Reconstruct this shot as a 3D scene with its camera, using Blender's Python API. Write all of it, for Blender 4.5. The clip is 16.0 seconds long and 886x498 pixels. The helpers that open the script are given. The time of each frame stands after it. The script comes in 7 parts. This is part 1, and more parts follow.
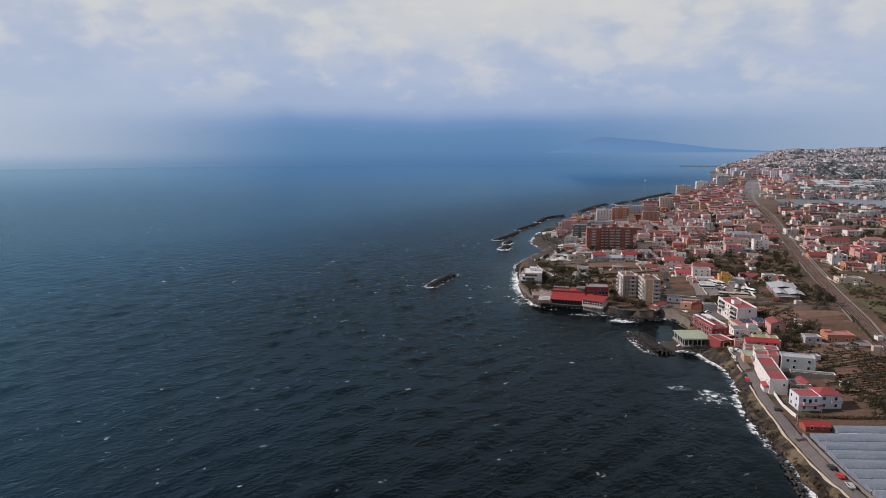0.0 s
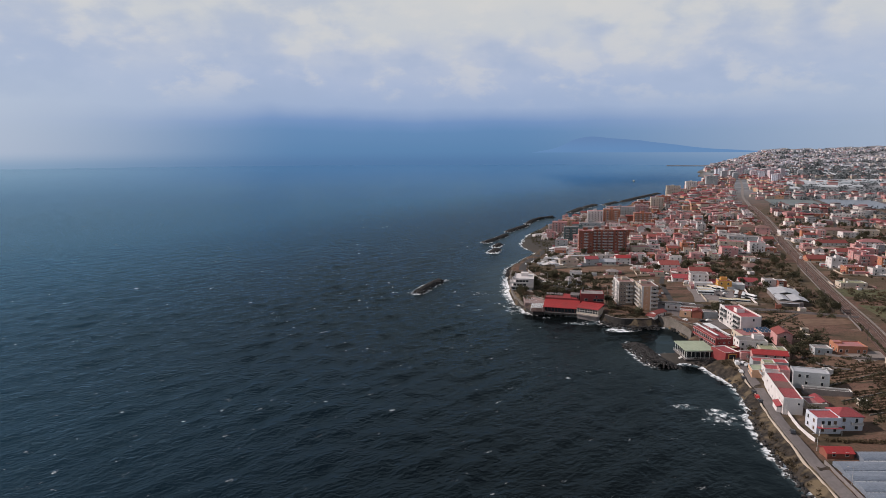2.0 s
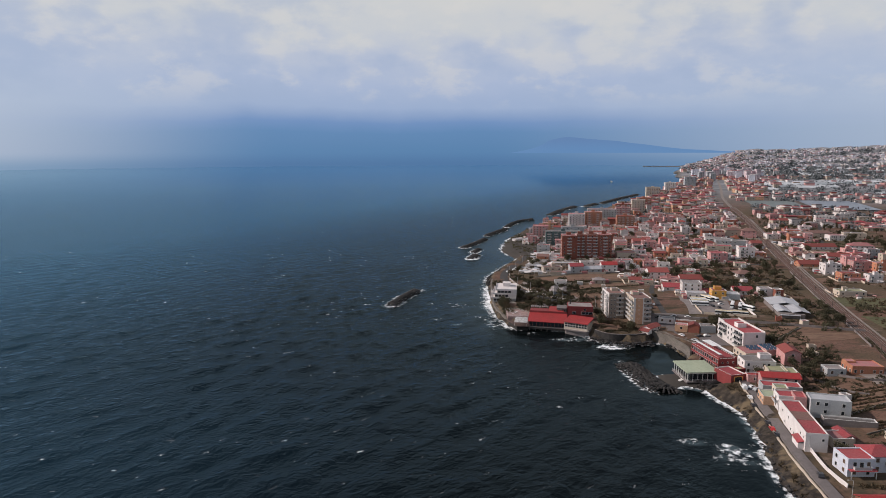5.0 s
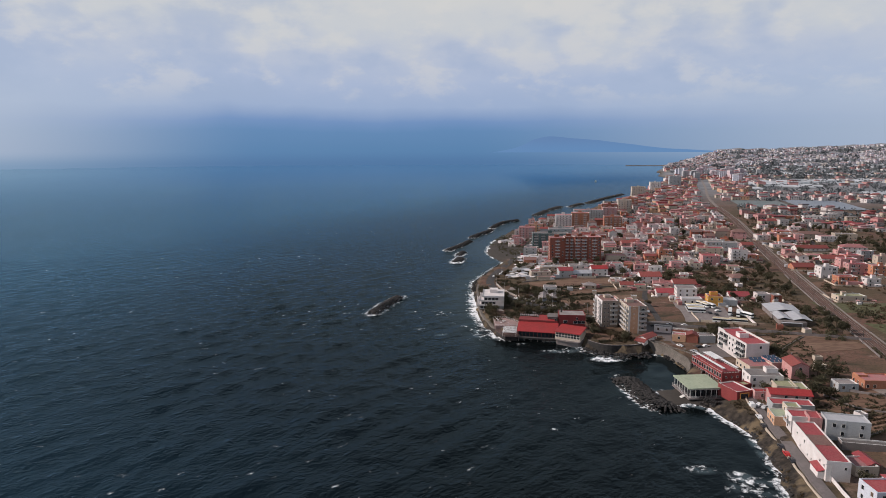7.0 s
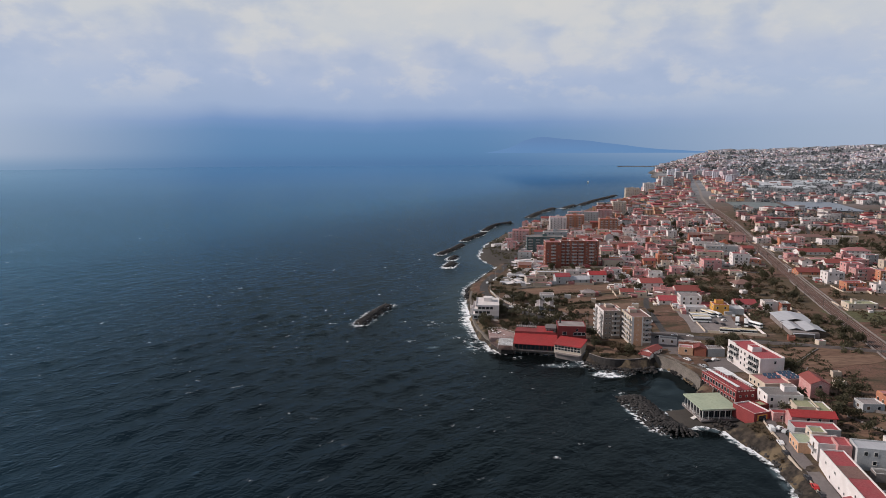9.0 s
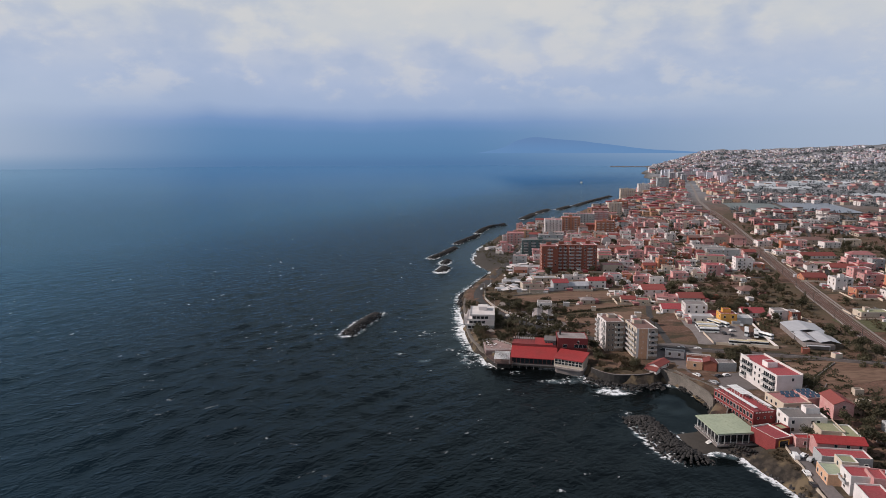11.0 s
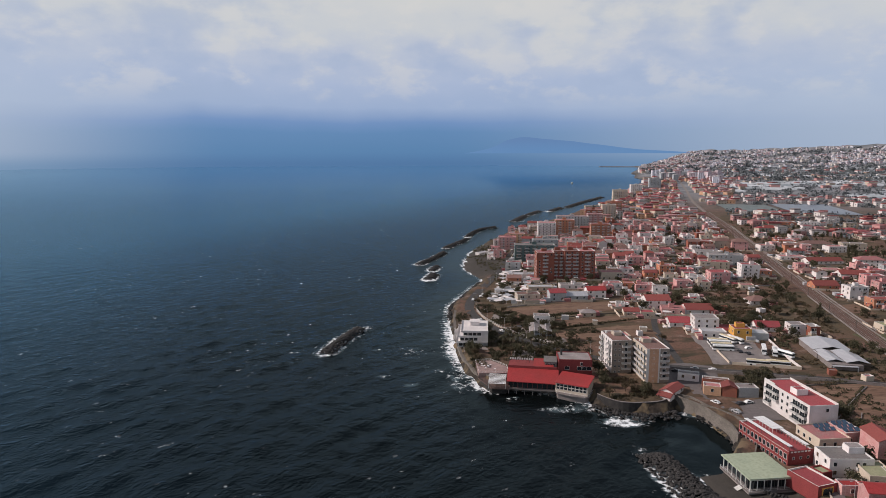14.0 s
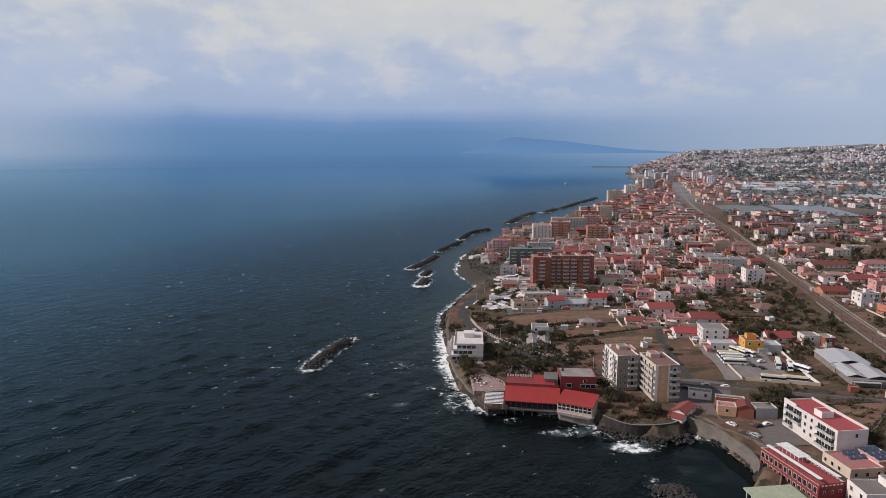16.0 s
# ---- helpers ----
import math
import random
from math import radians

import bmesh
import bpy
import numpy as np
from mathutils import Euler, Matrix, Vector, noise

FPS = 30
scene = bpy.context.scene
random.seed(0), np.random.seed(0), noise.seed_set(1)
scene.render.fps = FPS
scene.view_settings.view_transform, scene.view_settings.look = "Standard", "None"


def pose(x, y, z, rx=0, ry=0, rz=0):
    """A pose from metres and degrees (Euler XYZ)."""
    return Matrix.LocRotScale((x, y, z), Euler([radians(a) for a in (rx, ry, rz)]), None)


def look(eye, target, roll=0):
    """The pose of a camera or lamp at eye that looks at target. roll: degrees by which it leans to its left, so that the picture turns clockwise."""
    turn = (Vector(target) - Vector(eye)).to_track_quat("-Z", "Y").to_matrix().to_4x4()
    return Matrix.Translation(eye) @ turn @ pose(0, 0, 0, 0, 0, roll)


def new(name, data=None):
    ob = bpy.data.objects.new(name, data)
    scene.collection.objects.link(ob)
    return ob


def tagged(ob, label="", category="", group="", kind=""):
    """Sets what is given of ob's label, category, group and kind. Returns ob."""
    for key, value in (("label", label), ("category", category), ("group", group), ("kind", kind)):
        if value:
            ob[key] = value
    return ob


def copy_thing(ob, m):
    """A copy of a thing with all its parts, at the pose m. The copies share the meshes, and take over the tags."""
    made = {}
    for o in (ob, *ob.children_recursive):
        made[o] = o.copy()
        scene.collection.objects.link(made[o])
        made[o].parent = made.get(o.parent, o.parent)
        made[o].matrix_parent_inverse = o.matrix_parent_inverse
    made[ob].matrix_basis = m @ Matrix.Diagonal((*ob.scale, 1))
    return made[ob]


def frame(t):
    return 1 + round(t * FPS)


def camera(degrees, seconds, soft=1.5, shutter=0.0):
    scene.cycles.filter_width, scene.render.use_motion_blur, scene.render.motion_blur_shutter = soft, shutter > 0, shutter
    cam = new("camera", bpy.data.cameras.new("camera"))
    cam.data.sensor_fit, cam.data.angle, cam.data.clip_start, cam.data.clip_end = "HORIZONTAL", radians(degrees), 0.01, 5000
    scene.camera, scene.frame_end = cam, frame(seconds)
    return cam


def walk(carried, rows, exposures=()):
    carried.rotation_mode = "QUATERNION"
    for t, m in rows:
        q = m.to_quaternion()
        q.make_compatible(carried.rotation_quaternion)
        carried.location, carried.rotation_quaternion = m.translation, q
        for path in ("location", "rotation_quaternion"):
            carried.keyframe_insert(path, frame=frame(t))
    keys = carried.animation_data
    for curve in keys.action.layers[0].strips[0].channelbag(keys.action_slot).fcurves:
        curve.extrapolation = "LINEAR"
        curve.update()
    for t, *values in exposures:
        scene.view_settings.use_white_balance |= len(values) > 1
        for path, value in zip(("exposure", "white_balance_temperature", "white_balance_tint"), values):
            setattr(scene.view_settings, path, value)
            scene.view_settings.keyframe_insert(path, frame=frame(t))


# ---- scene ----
cam = camera(69.0, 16.0, soft=0.6)
PATH = [
    (0, (-5.872, 9.887, 118.565), (-5.876, 11.863, 118.259), -0.2),
    (0.5, (-5.807, 16.271, 118.582), (-5.802, 18.247, 118.276), -0.2),
    (1, (-5.726, 22.695, 118.622), (-5.711, 24.671, 118.316), -0.2),
    (1.5, (-5.597, 29.141, 118.679), (-5.573, 31.117, 118.372), -0.2),
    (2, (-5.435, 35.591, 118.744), (-5.401, 37.567, 118.437), -0.2),
    (2.5, (-5.261, 42.054, 118.816), (-5.217, 44.03, 118.509), -0.2),
    (3, (-5.052, 48.498, 118.883), (-4.997, 50.473, 118.576), -0.2),
    (3.5, (-4.792, 54.925, 118.933), (-4.727, 56.9, 118.626), -0.2),
    (4, (-4.499, 61.358, 118.97), (-4.424, 63.333, 118.664), -0.2),
    (6.5, (-2.874, 93.748, 119.21), (-2.725, 95.719, 118.903), -0.2),
    (7, (-2.498, 100.281, 119.221), (-2.342, 102.251, 118.913), -0.2),
    (7.5, (-2.076, 106.787, 119.222), (-1.913, 108.757, 118.916), -0.2),
    (8, (-1.587, 113.2, 119.217), (-1.418, 115.169, 118.911), -0.2),
    (8.5, (-1.053, 119.53, 119.212), (-0.878, 121.498, 118.905), -0.2),
    (9, (-0.484, 125.783, 119.206), (-0.301, 127.751, 118.9), -0.2),
    (11.5, (2.501, 156.834, 119.299), (2.713, 158.799, 118.993), -0.1),
    (12, (3.104, 163.048, 119.314), (3.322, 165.013, 119.008), -0.1),
    (12.5, (3.758, 169.257, 119.33), (3.982, 171.221, 119.024), -0.1),
    (13, (4.508, 175.511, 119.344), (4.738, 177.474, 119.038), -0.1),
    (13.5, (5.315, 181.73, 119.353), (5.55, 183.692, 119.047), -0.1),
    (14, (6.187, 187.913, 119.357), (6.428, 189.875, 119.051), -0.1),
    (14.5, (7.076, 194.12, 119.371), (7.323, 196.081, 119.064), -0.1),
    (15, (7.928, 200.351, 119.38), (8.18, 202.311, 119.074), -0.0),
    (15.5, (8.738, 206.593, 119.382), (8.995, 208.553, 119.076), -0.1),
    (16, (9.556, 212.827, 119.376), (9.82, 214.786, 119.07), -0.1),
]
walk(cam, [(t, look(eye, aim, roll)) for t, eye, aim, roll in PATH])

# ---- world and sun ----
SUN_TO = Vector((-0.86, 0.16, 0.60)).normalized()
world = bpy.data.worlds.new("sky")
scene.world = world
world.use_nodes = True
wn, wl = world.node_tree.nodes, world.node_tree.links
wn.clear()


def wnode(kind, **props):
    n = wn.new(kind)
    for k, v in props.items():
        n.inputs[k].default_value = v
    return n


def wmath(op, a, b=None, c=None, clamp=False):
    n = wn.new("ShaderNodeMath")
    n.operation, n.use_clamp = op, clamp
    for i, v in enumerate((a, b, c)):
        if v is None:
            continue
        if isinstance(v, (int, float)):
            n.inputs[i].default_value = v
        else:
            wl.new(v, n.inputs[i])
    return n.outputs[0]


def wmix(fac, a, b):
    n = wn.new("ShaderNodeMix")
    n.data_type = "RGBA"
    for i, v in ((0, fac), (6, a), (7, b)):
        if isinstance(v, (int, float, tuple)):
            n.inputs[i].default_value = v
        else:
            wl.new(v, n.inputs[i])
    return n.outputs[2]


def wsmooth(v, a, b):
    n = wn.new("ShaderNodeMapRange")
    n.interpolation_type = "SMOOTHSTEP"
    wl.new(v, n.inputs[0])
    n.inputs[1].default_value, n.inputs[2].default_value = a, b
    return n.outputs[0]


def wnoise(vec, scale, detail, rough=0.55):
    n = wn.new("ShaderNodeTexNoise")
    n.inputs["Scale"].default_value, n.inputs["Detail"].default_value, n.inputs["Roughness"].default_value = scale, detail, rough
    wl.new(vec, n.inputs["Vector"])
    return n.outputs["Fac"]


tc = wn.new("ShaderNodeTexCoord")
sep = wn.new("ShaderNodeSeparateXYZ")
wl.new(tc.outputs["Generated"], sep.inputs[0])
dx, dy, dz = sep.outputs[0], sep.outputs[1], sep.outputs[2]
flat = wn.new("ShaderNodeMapping")
flat.inputs["Scale"].default_value = (1.0, 1.0, 1.9)
wl.new(tc.outputs["Generated"], flat.inputs[0])
big = wnoise(flat.outputs[0], 4.6, 3.0)
fine = wnoise(flat.outputs[0], 10.0, 7.0, 0.56)
wisp = wnoise(flat.outputs[0], 21.0, 6.0, 0.6)
# height in the sky; the flat cloud base is little torn, the deck above it more
tear = wmath("ADD", wmath("MULTIPLY", wmath("SUBTRACT", big, 0.5), 0.16), wmath("MULTIPLY", wmath("SUBTRACT", fine, 0.5), 0.10))
loose = wmath("ADD", 0.10, wmath("MULTIPLY", wsmooth(dz, 0.045, 0.15), 0.90))
hgt = wmath("ADD", dz, wmath("MULTIPLY", tear, wmath("MULTIPLY", loose, wsmooth(dz, 0.0, 0.03))))
ramp = wn.new("ShaderNodeValToRGB")
els = ramp.color_ramp.elements
STOPS = ((0.0, (0.098, 0.228, 0.435)), (0.10, (0.108, 0.240, 0.465)), (0.16, (0.155, 0.275, 0.525)), (0.20, (0.24, 0.345, 0.57)), (0.25, (0.325, 0.42, 0.625)),
         (0.40, (0.40, 0.475, 0.655)), (0.56, (0.495, 0.54, 0.655)), (0.73, (0.585, 0.605, 0.64)), (1.0, (0.655, 0.65, 0.635)))
els[0].position, els[0].color = STOPS[0][0], (*STOPS[0][1], 1)
els[1].position, els[1].color = STOPS[-1][0], (*STOPS[-1][1], 1)
for p, c in STOPS[1:-1]:
    els.new(p).color = (*c, 1)
wl.new(wmath("MULTIPLY", hgt, 4.0, clamp=True), ramp.inputs[0])
# the haze is paler towards the sun and over the land
pale_w = wsmooth(wmath("MULTIPLY", dx, -1.0), 0.18, 0.64)
pale_e = wsmooth(dx, 0.10, 0.74)
side = wmath("ADD", wmath("MULTIPLY", pale_w, 0.92), wmath("MULTIPLY", pale_e, 0.80), clamp=True)
haze = wmix(side, ramp.outputs[0], (0.46, 0.53, 0.66, 1))
lower = wsmooth(dz, 0.17, 0.04)
clouds = wmix(lower, ramp.outputs[0], haze)
# soft grey-blue undersides, warm pale tops, thin wisps
puff = wmath("MULTIPLY", wsmooth(wmath("ADD", wmath("MULTIPLY", fine, 0.7), wmath("MULTIPLY", wisp, 0.3)), 0.49, 0.60), wsmooth(dz, 0.052, 0.10))
clouds = wmix(wmath("MULTIPLY", puff, 0.32), clouds, (0.70, 0.675, 0.65, 1))
shade = wmath("MULTIPLY", wsmooth(wmath("ADD", wmath("MULTIPLY", big, 0.6), wmath("MULTIPLY", fine, 0.4)), 0.51, 0.40), wsmooth(dz, 0.045, 0.085))
clouds = wmix(wmath("MULTIPLY", shade, 0.42), clouds, (0.36, 0.44, 0.61, 1))
# the bay goes on to the true horizon
bay = wmix(side, (0.078, 0.185, 0.375, 1), (0.26, 0.385, 0.545, 1))
clouds = wmix(wsmooth(dz, 0.000, -0.024), clouds, bay)
# the cloud deck overhead is greyer and darker
clouds = wmix(wsmooth(dz, 0.25, 0.60), clouds, (0.21, 0.24, 0.30, 1))
sky = wn.new("ShaderNodeTexSky")
sky.sky_type, sky.sun_disc = "NISHITA", False
sky.sun_elevation, sky.sun_rotation = math.asin(SUN_TO.z), math.atan2(SUN_TO.x, SUN_TO.y)
bg_sky = wnode("ShaderNodeBackground", Strength=0.10)
wl.new(sky.outputs[0], bg_sky.inputs[0])
bg_cloud = wnode("ShaderNodeBackground", Strength=1.0)
wl.new(clouds, bg_cloud.inputs[0])
wmixs = wnode("ShaderNodeMixShader", Fac=0.94)
wl.new(bg_sky.outputs[0], wmixs.inputs[1])
wl.new(bg_cloud.outputs[0], wmixs.inputs[2])
wout = wn.new("ShaderNodeOutputWorld")
wl.new(wmixs.outputs[0], wout.inputs[0])

sun = new("sun", bpy.data.lights.new("sun", "SUN"))
sun.data.energy, sun.data.angle, sun.data.color = 3.8, radians(1.0), (1.0, 0.885, 0.83)
sun.matrix_world = look(SUN_TO * 100, (0, 0, 0))

# ---- materials ----


def material(name, col, rough=0.8, vary=0.25, scale=0.6, col2=None, bump=0.0, metal=0.0, rand=0.0, spec=0.35, stretch=(1, 1, 1), thin=0.0):
    """A surface with stains at two scales, some bump, and a shade that differs from object to object."""
    m = bpy.data.materials.new(name)
    m.use_nodes = True
    nt = m.node_tree
    b = nt.nodes["Principled BSDF"]
    geo = nt.nodes.new("ShaderNodeNewGeometry")
    mp = nt.nodes.new("ShaderNodeMapping")
    mp.inputs["Scale"].default_value = stretch
    nt.links.new(geo.outputs["Position"], mp.inputs[0])

    def noise_tex(s, d):
        n = nt.nodes.new("ShaderNodeTexNoise")
        n.inputs["Scale"].default_value, n.inputs["Detail"].default_value = s, d
        nt.links.new(mp.outputs[0], n.inputs["Vector"])
        return n.outputs["Fac"]

    def mix(f, a, c, kind="MIX"):
        n = nt.nodes.new("ShaderNodeMix")
        n.data_type, n.blend_type = "RGBA", kind
        for i, v in ((0, f), (6, a), (7, c)):
            if isinstance(v, (int, float, tuple)):
                n.inputs[i].default_value = v
            else:
                nt.links.new(v, n.inputs[i])
        return n.outputs[2]

    def rng(v, a, c, lo, hi):
        n = nt.nodes.new("ShaderNodeMapRange")
        n.inputs[1].default_value, n.inputs[2].default_value, n.inputs[3].default_value, n.inputs[4].default_value = a, c, lo, hi
        nt.links.new(v, n.inputs[0])
        return n.outputs[0]

    large, small = noise_tex(scale, 4), noise_tex(scale * 9, 3)
    dark = tuple(c * (1 - vary) for c in col) + (1,)
    other = (*(col2 or tuple(min(1, c * (1 + vary * 0.5)) for c in col)), 1)
    c = mix(rng(large, 0.35, 0.65, 0, 1), (*col, 1), other)
    c = mix(rng(small, 0.42, 0.7, 0, 0.8), c, dark)
    if rand:
        oi = nt.nodes.new("ShaderNodeObjectInfo")
        hsv = nt.nodes.new("ShaderNodeHueSaturation")
        nt.links.new(rng(oi.outputs["Random"], 0, 1, 1 - rand, 1 + rand * 0.6), hsv.inputs["Value"])
        nt.links.new(c, hsv.inputs["Color"])
        c = hsv.outputs[0]
    nt.links.new(c, b.inputs["Base Color"])
    nt.links.new(rng(small, 0.2, 0.8, max(0.02, rough - 0.1), min(1, rough + 0.1)), b.inputs["Roughness"])
    b.inputs["Metallic"].default_value = metal
    b.inputs["Specular IOR Level"].default_value = spec
    if bump:
        bp = nt.nodes.new("ShaderNodeBump")
        bp.inputs["Strength"].default_value, bp.inputs["Distance"].default_value = 0.7, bump
        nt.links.new(small, bp.inputs["Height"])
        nt.links.new(bp.outputs[0], b.inputs["Normal"])
    if thin:
        # a leaf lets part of the light through
        tr, mx = nt.nodes.new("ShaderNodeBsdfTranslucent"), nt.nodes.new("ShaderNodeMixShader")
        nt.links.new(c, tr.inputs[0])
        mx.inputs[0].default_value = thin
        nt.links.new(b.outputs[0], mx.inputs[1])
        nt.links.new(tr.outputs[0], mx.inputs[2])
        nt.links.new(mx.outputs[0], nt.nodes["Material Output"].inputs["Surface"])
    return m


WALL = {
    "white": material("plaster_white", (0.76, 0.715, 0.70), 0.85, 0.18, 0.25, (0.66, 0.60, 0.58), rand=0.10),
    "cream": material("plaster_cream", (0.58, 0.49, 0.40), 0.85, 0.2, 0.25, (0.50, 0.42, 0.34), rand=0.18),
    "pink": material("plaster_pink", (0.57, 0.27, 0.265), 0.85, 0.2, 0.25, (0.60, 0.39, 0.36), rand=0.2),
    "orange": material("plaster_orange", (0.50, 0.19, 0.12), 0.85, 0.2, 0.25, (0.46, 0.24, 0.14), rand=0.15),
    "yellow": material("plaster_yellow", (0.62, 0.33, 0.08), 0.85, 0.15, 0.25),
    "peach": material("plaster_peach", (0.56, 0.34, 0.22), 0.85, 0.2, 0.25, rand=0.1),
    "greywall": material("plaster_grey", (0.40, 0.41, 0.42), 0.85, 0.2, 0.25, rand=0.15),
    "bluewall": material("plaster_pale_blue", (0.54, 0.56, 0.62), 0.85, 0.15, 0.25),
    "brick": material("brick_red_render", (0.30, 0.10, 0.065), 0.85, 0.25, 0.3, (0.25, 0.095, 0.07), rand=0.1),
    "red": material("plaster_deep_red", (0.22, 0.042, 0.042), 0.8, 0.25, 0.3),
    "teal": material("facade_teal", (0.10, 0.155, 0.155), 0.5, 0.3, 0.3),
    # tan render darkened to hold the shade of south-facing walls
    "taupe": material("render_taupe_shaded", (0.30, 0.245, 0.205), 0.88, 0.25, 0.3, (0.25, 0.205, 0.175)),
    "concrete": material("concrete", (0.25, 0.22, 0.212), 0.9, 0.3, 0.3, (0.18, 0.155, 0.15), bump=0.03),
}
ROOF = {
    "redpaint": material("roof_red_coating", (0.36, 0.060, 0.070), 0.65, 0.3, 0.2, (0.30, 0.075, 0.078), rand=0.2),
    "brightred": material("roof_bright_red_sheet", (0.36, 0.040, 0.040), 0.55, 0.3, 0.15, (0.29, 0.042, 0.040)),
    "redgrey": material("roof_faded_pink", (0.44, 0.165, 0.168), 0.85, 0.3, 0.25, (0.35, 0.20, 0.19), rand=0.25),
    "tile": material("roof_terracotta", (0.28, 0.066, 0.060), 0.85, 0.35, 0.5, (0.22, 0.07, 0.058), bump=0.05, rand=0.25, stretch=(3, 3, 3)),
    "brown": material("roof_brown", (0.20, 0.115, 0.10), 0.85, 0.3, 0.3, rand=0.2),
    "grey": material("roof_grey_screed", (0.30, 0.265, 0.258), 0.9, 0.3, 0.2, (0.22, 0.19, 0.185), rand=0.25),
    "darkgrey": material("roof_dark_bitumen", (0.16, 0.145, 0.14), 0.9, 0.3, 0.2, rand=0.2),
    "green": material("roof_pale_green", (0.33, 0.375, 0.275), 0.75, 0.16, 0.12, (0.39, 0.43, 0.31)),
    "olive": material("roof_olive", (0.33, 0.32, 0.20), 0.85, 0.25, 0.2, (0.27, 0.28, 0.17)),
    "sheet": material("roof_pale_sheet", (0.52, 0.52, 0.54), 0.5, 0.18, 0.1, (0.44, 0.44, 0.47), metal=0.2, stretch=(6, 0.4, 1)),
}
FRAME = material("window_frame_white", (0.62, 0.60, 0.58), 0.6, 0.1, 1.0)
DARKFRAME = material("iron_dark", (0.05, 0.05, 0.05), 0.5, 0.2, 1.0)
GLASS = material("window_glass", (0.025, 0.03, 0.035), 0.12, 0.3, 0.3, spec=0.6, rand=0.3)
SHUTTER = material("shutter_brown", (0.11, 0.07, 0.05), 0.7, 0.2, 2.0)
MAST = material("mast_steel", (0.13, 0.11, 0.10), 0.6, 0.2, 1.0, metal=0.5)
RAIL = material("balcony_rail", (0.42, 0.41, 0.40), 0.6, 0.2, 1.0)
ASPHALT = material("asphalt", (0.05, 0.047, 0.047), 0.9, 0.25, 0.1, (0.065, 0.06, 0.058), bump=0.01)
ASPHALT_PALE = material("asphalt_worn", (0.16, 0.14, 0.138), 0.9, 0.25, 0.08, (0.125, 0.11, 0.108))
ROCK = material("lava_rock", (0.032, 0.030, 0.030), 0.9, 0.45, 0.5, (0.056, 0.051, 0.049), bump=0.12, rand=0.3)
BALLAST = material("rail_ballast", (0.120, 0.068, 0.053), 0.95, 0.4, 0.15, (0.165, 0.10, 0.082), bump=0.05)
STEEL = material("rail_steel", (0.30, 0.25, 0.22), 0.4, 0.2, 1.0, metal=0.8)
LEAF = material("leaves_dark", (0.088, 0.084, 0.050), 0.8, 0.3, 0.5, (0.128, 0.110, 0.066), rand=0.3, thin=0.4)
LEAF2 = material("leaves_olive", (0.105, 0.080, 0.048), 0.8, 0.35, 0.4, (0.14, 0.10, 0.060), rand=0.3, thin=0.4)
MEADOW = material("meadow_green", (0.085, 0.088, 0.040), 0.95, 0.4, 0.05, (0.120, 0.105, 0.055), bump=0.08)
BARK = material("bark", (0.08, 0.06, 0.045), 0.9, 0.3, 2.0, bump=0.03)
PLASTIC = material("plastic_sheet", (0.17, 0.20, 0.25), 0.45, 0.35, 0.12, (0.24, 0.27, 0.32), spec=0.5, stretch=(1, 4, 1))
WHITEMETAL = material("white_metal", (0.74, 0.74, 0.74), 0.5, 0.1, 1.0)
SOLAR = material("solar_cells", (0.050, 0.085, 0.135), 0.25, 0.3, 0.8, spec=0.6)
SOIL = material("ploughed_soil", (0.150, 0.086, 0.058), 0.95, 0.45, 0.05, (0.20, 0.125, 0.086), bump=0.06, stretch=(0.4, 2.5, 1))
GRASS = material("rough_grass", (0.105, 0.082, 0.048), 0.95, 0.4, 0.06, (0.15, 0.105, 0.066), bump=0.08)
PAVE = material("paving_pale", (0.26, 0.22, 0.20), 0.9, 0.25, 0.2, (0.20, 0.17, 0.155))
TERRACE = material("terrace_rose_tiles", (0.36, 0.25, 0.23), 0.85, 0.3, 0.4, (0.27, 0.19, 0.18))
DECKING = material("dark_decking", (0.10, 0.065, 0.055), 0.8, 0.3, 0.5, (0.16, 0.10, 0.09), stretch=(4, 0.5, 1))
STONE = material("sea_wall_stone", (0.135, 0.118, 0.104), 0.9, 0.4, 0.3, (0.19, 0.168, 0.148), bump=0.08)
CARPAINT = [material("car_paint_" + n, c, 0.3, 0.05, 1.0, spec=0.6) for n, c in
            (("white", (0.75, 0.75, 0.75)), ("silver", (0.42, 0.43, 0.44)), ("black", (0.03, 0.03, 0.035)), ("red", (0.45, 0.03, 0.03)), ("blue", (0.05, 0.08, 0.2)))]
TYRE = material("tyre", (0.02, 0.02, 0.02), 0.9, 0.1, 3.0)


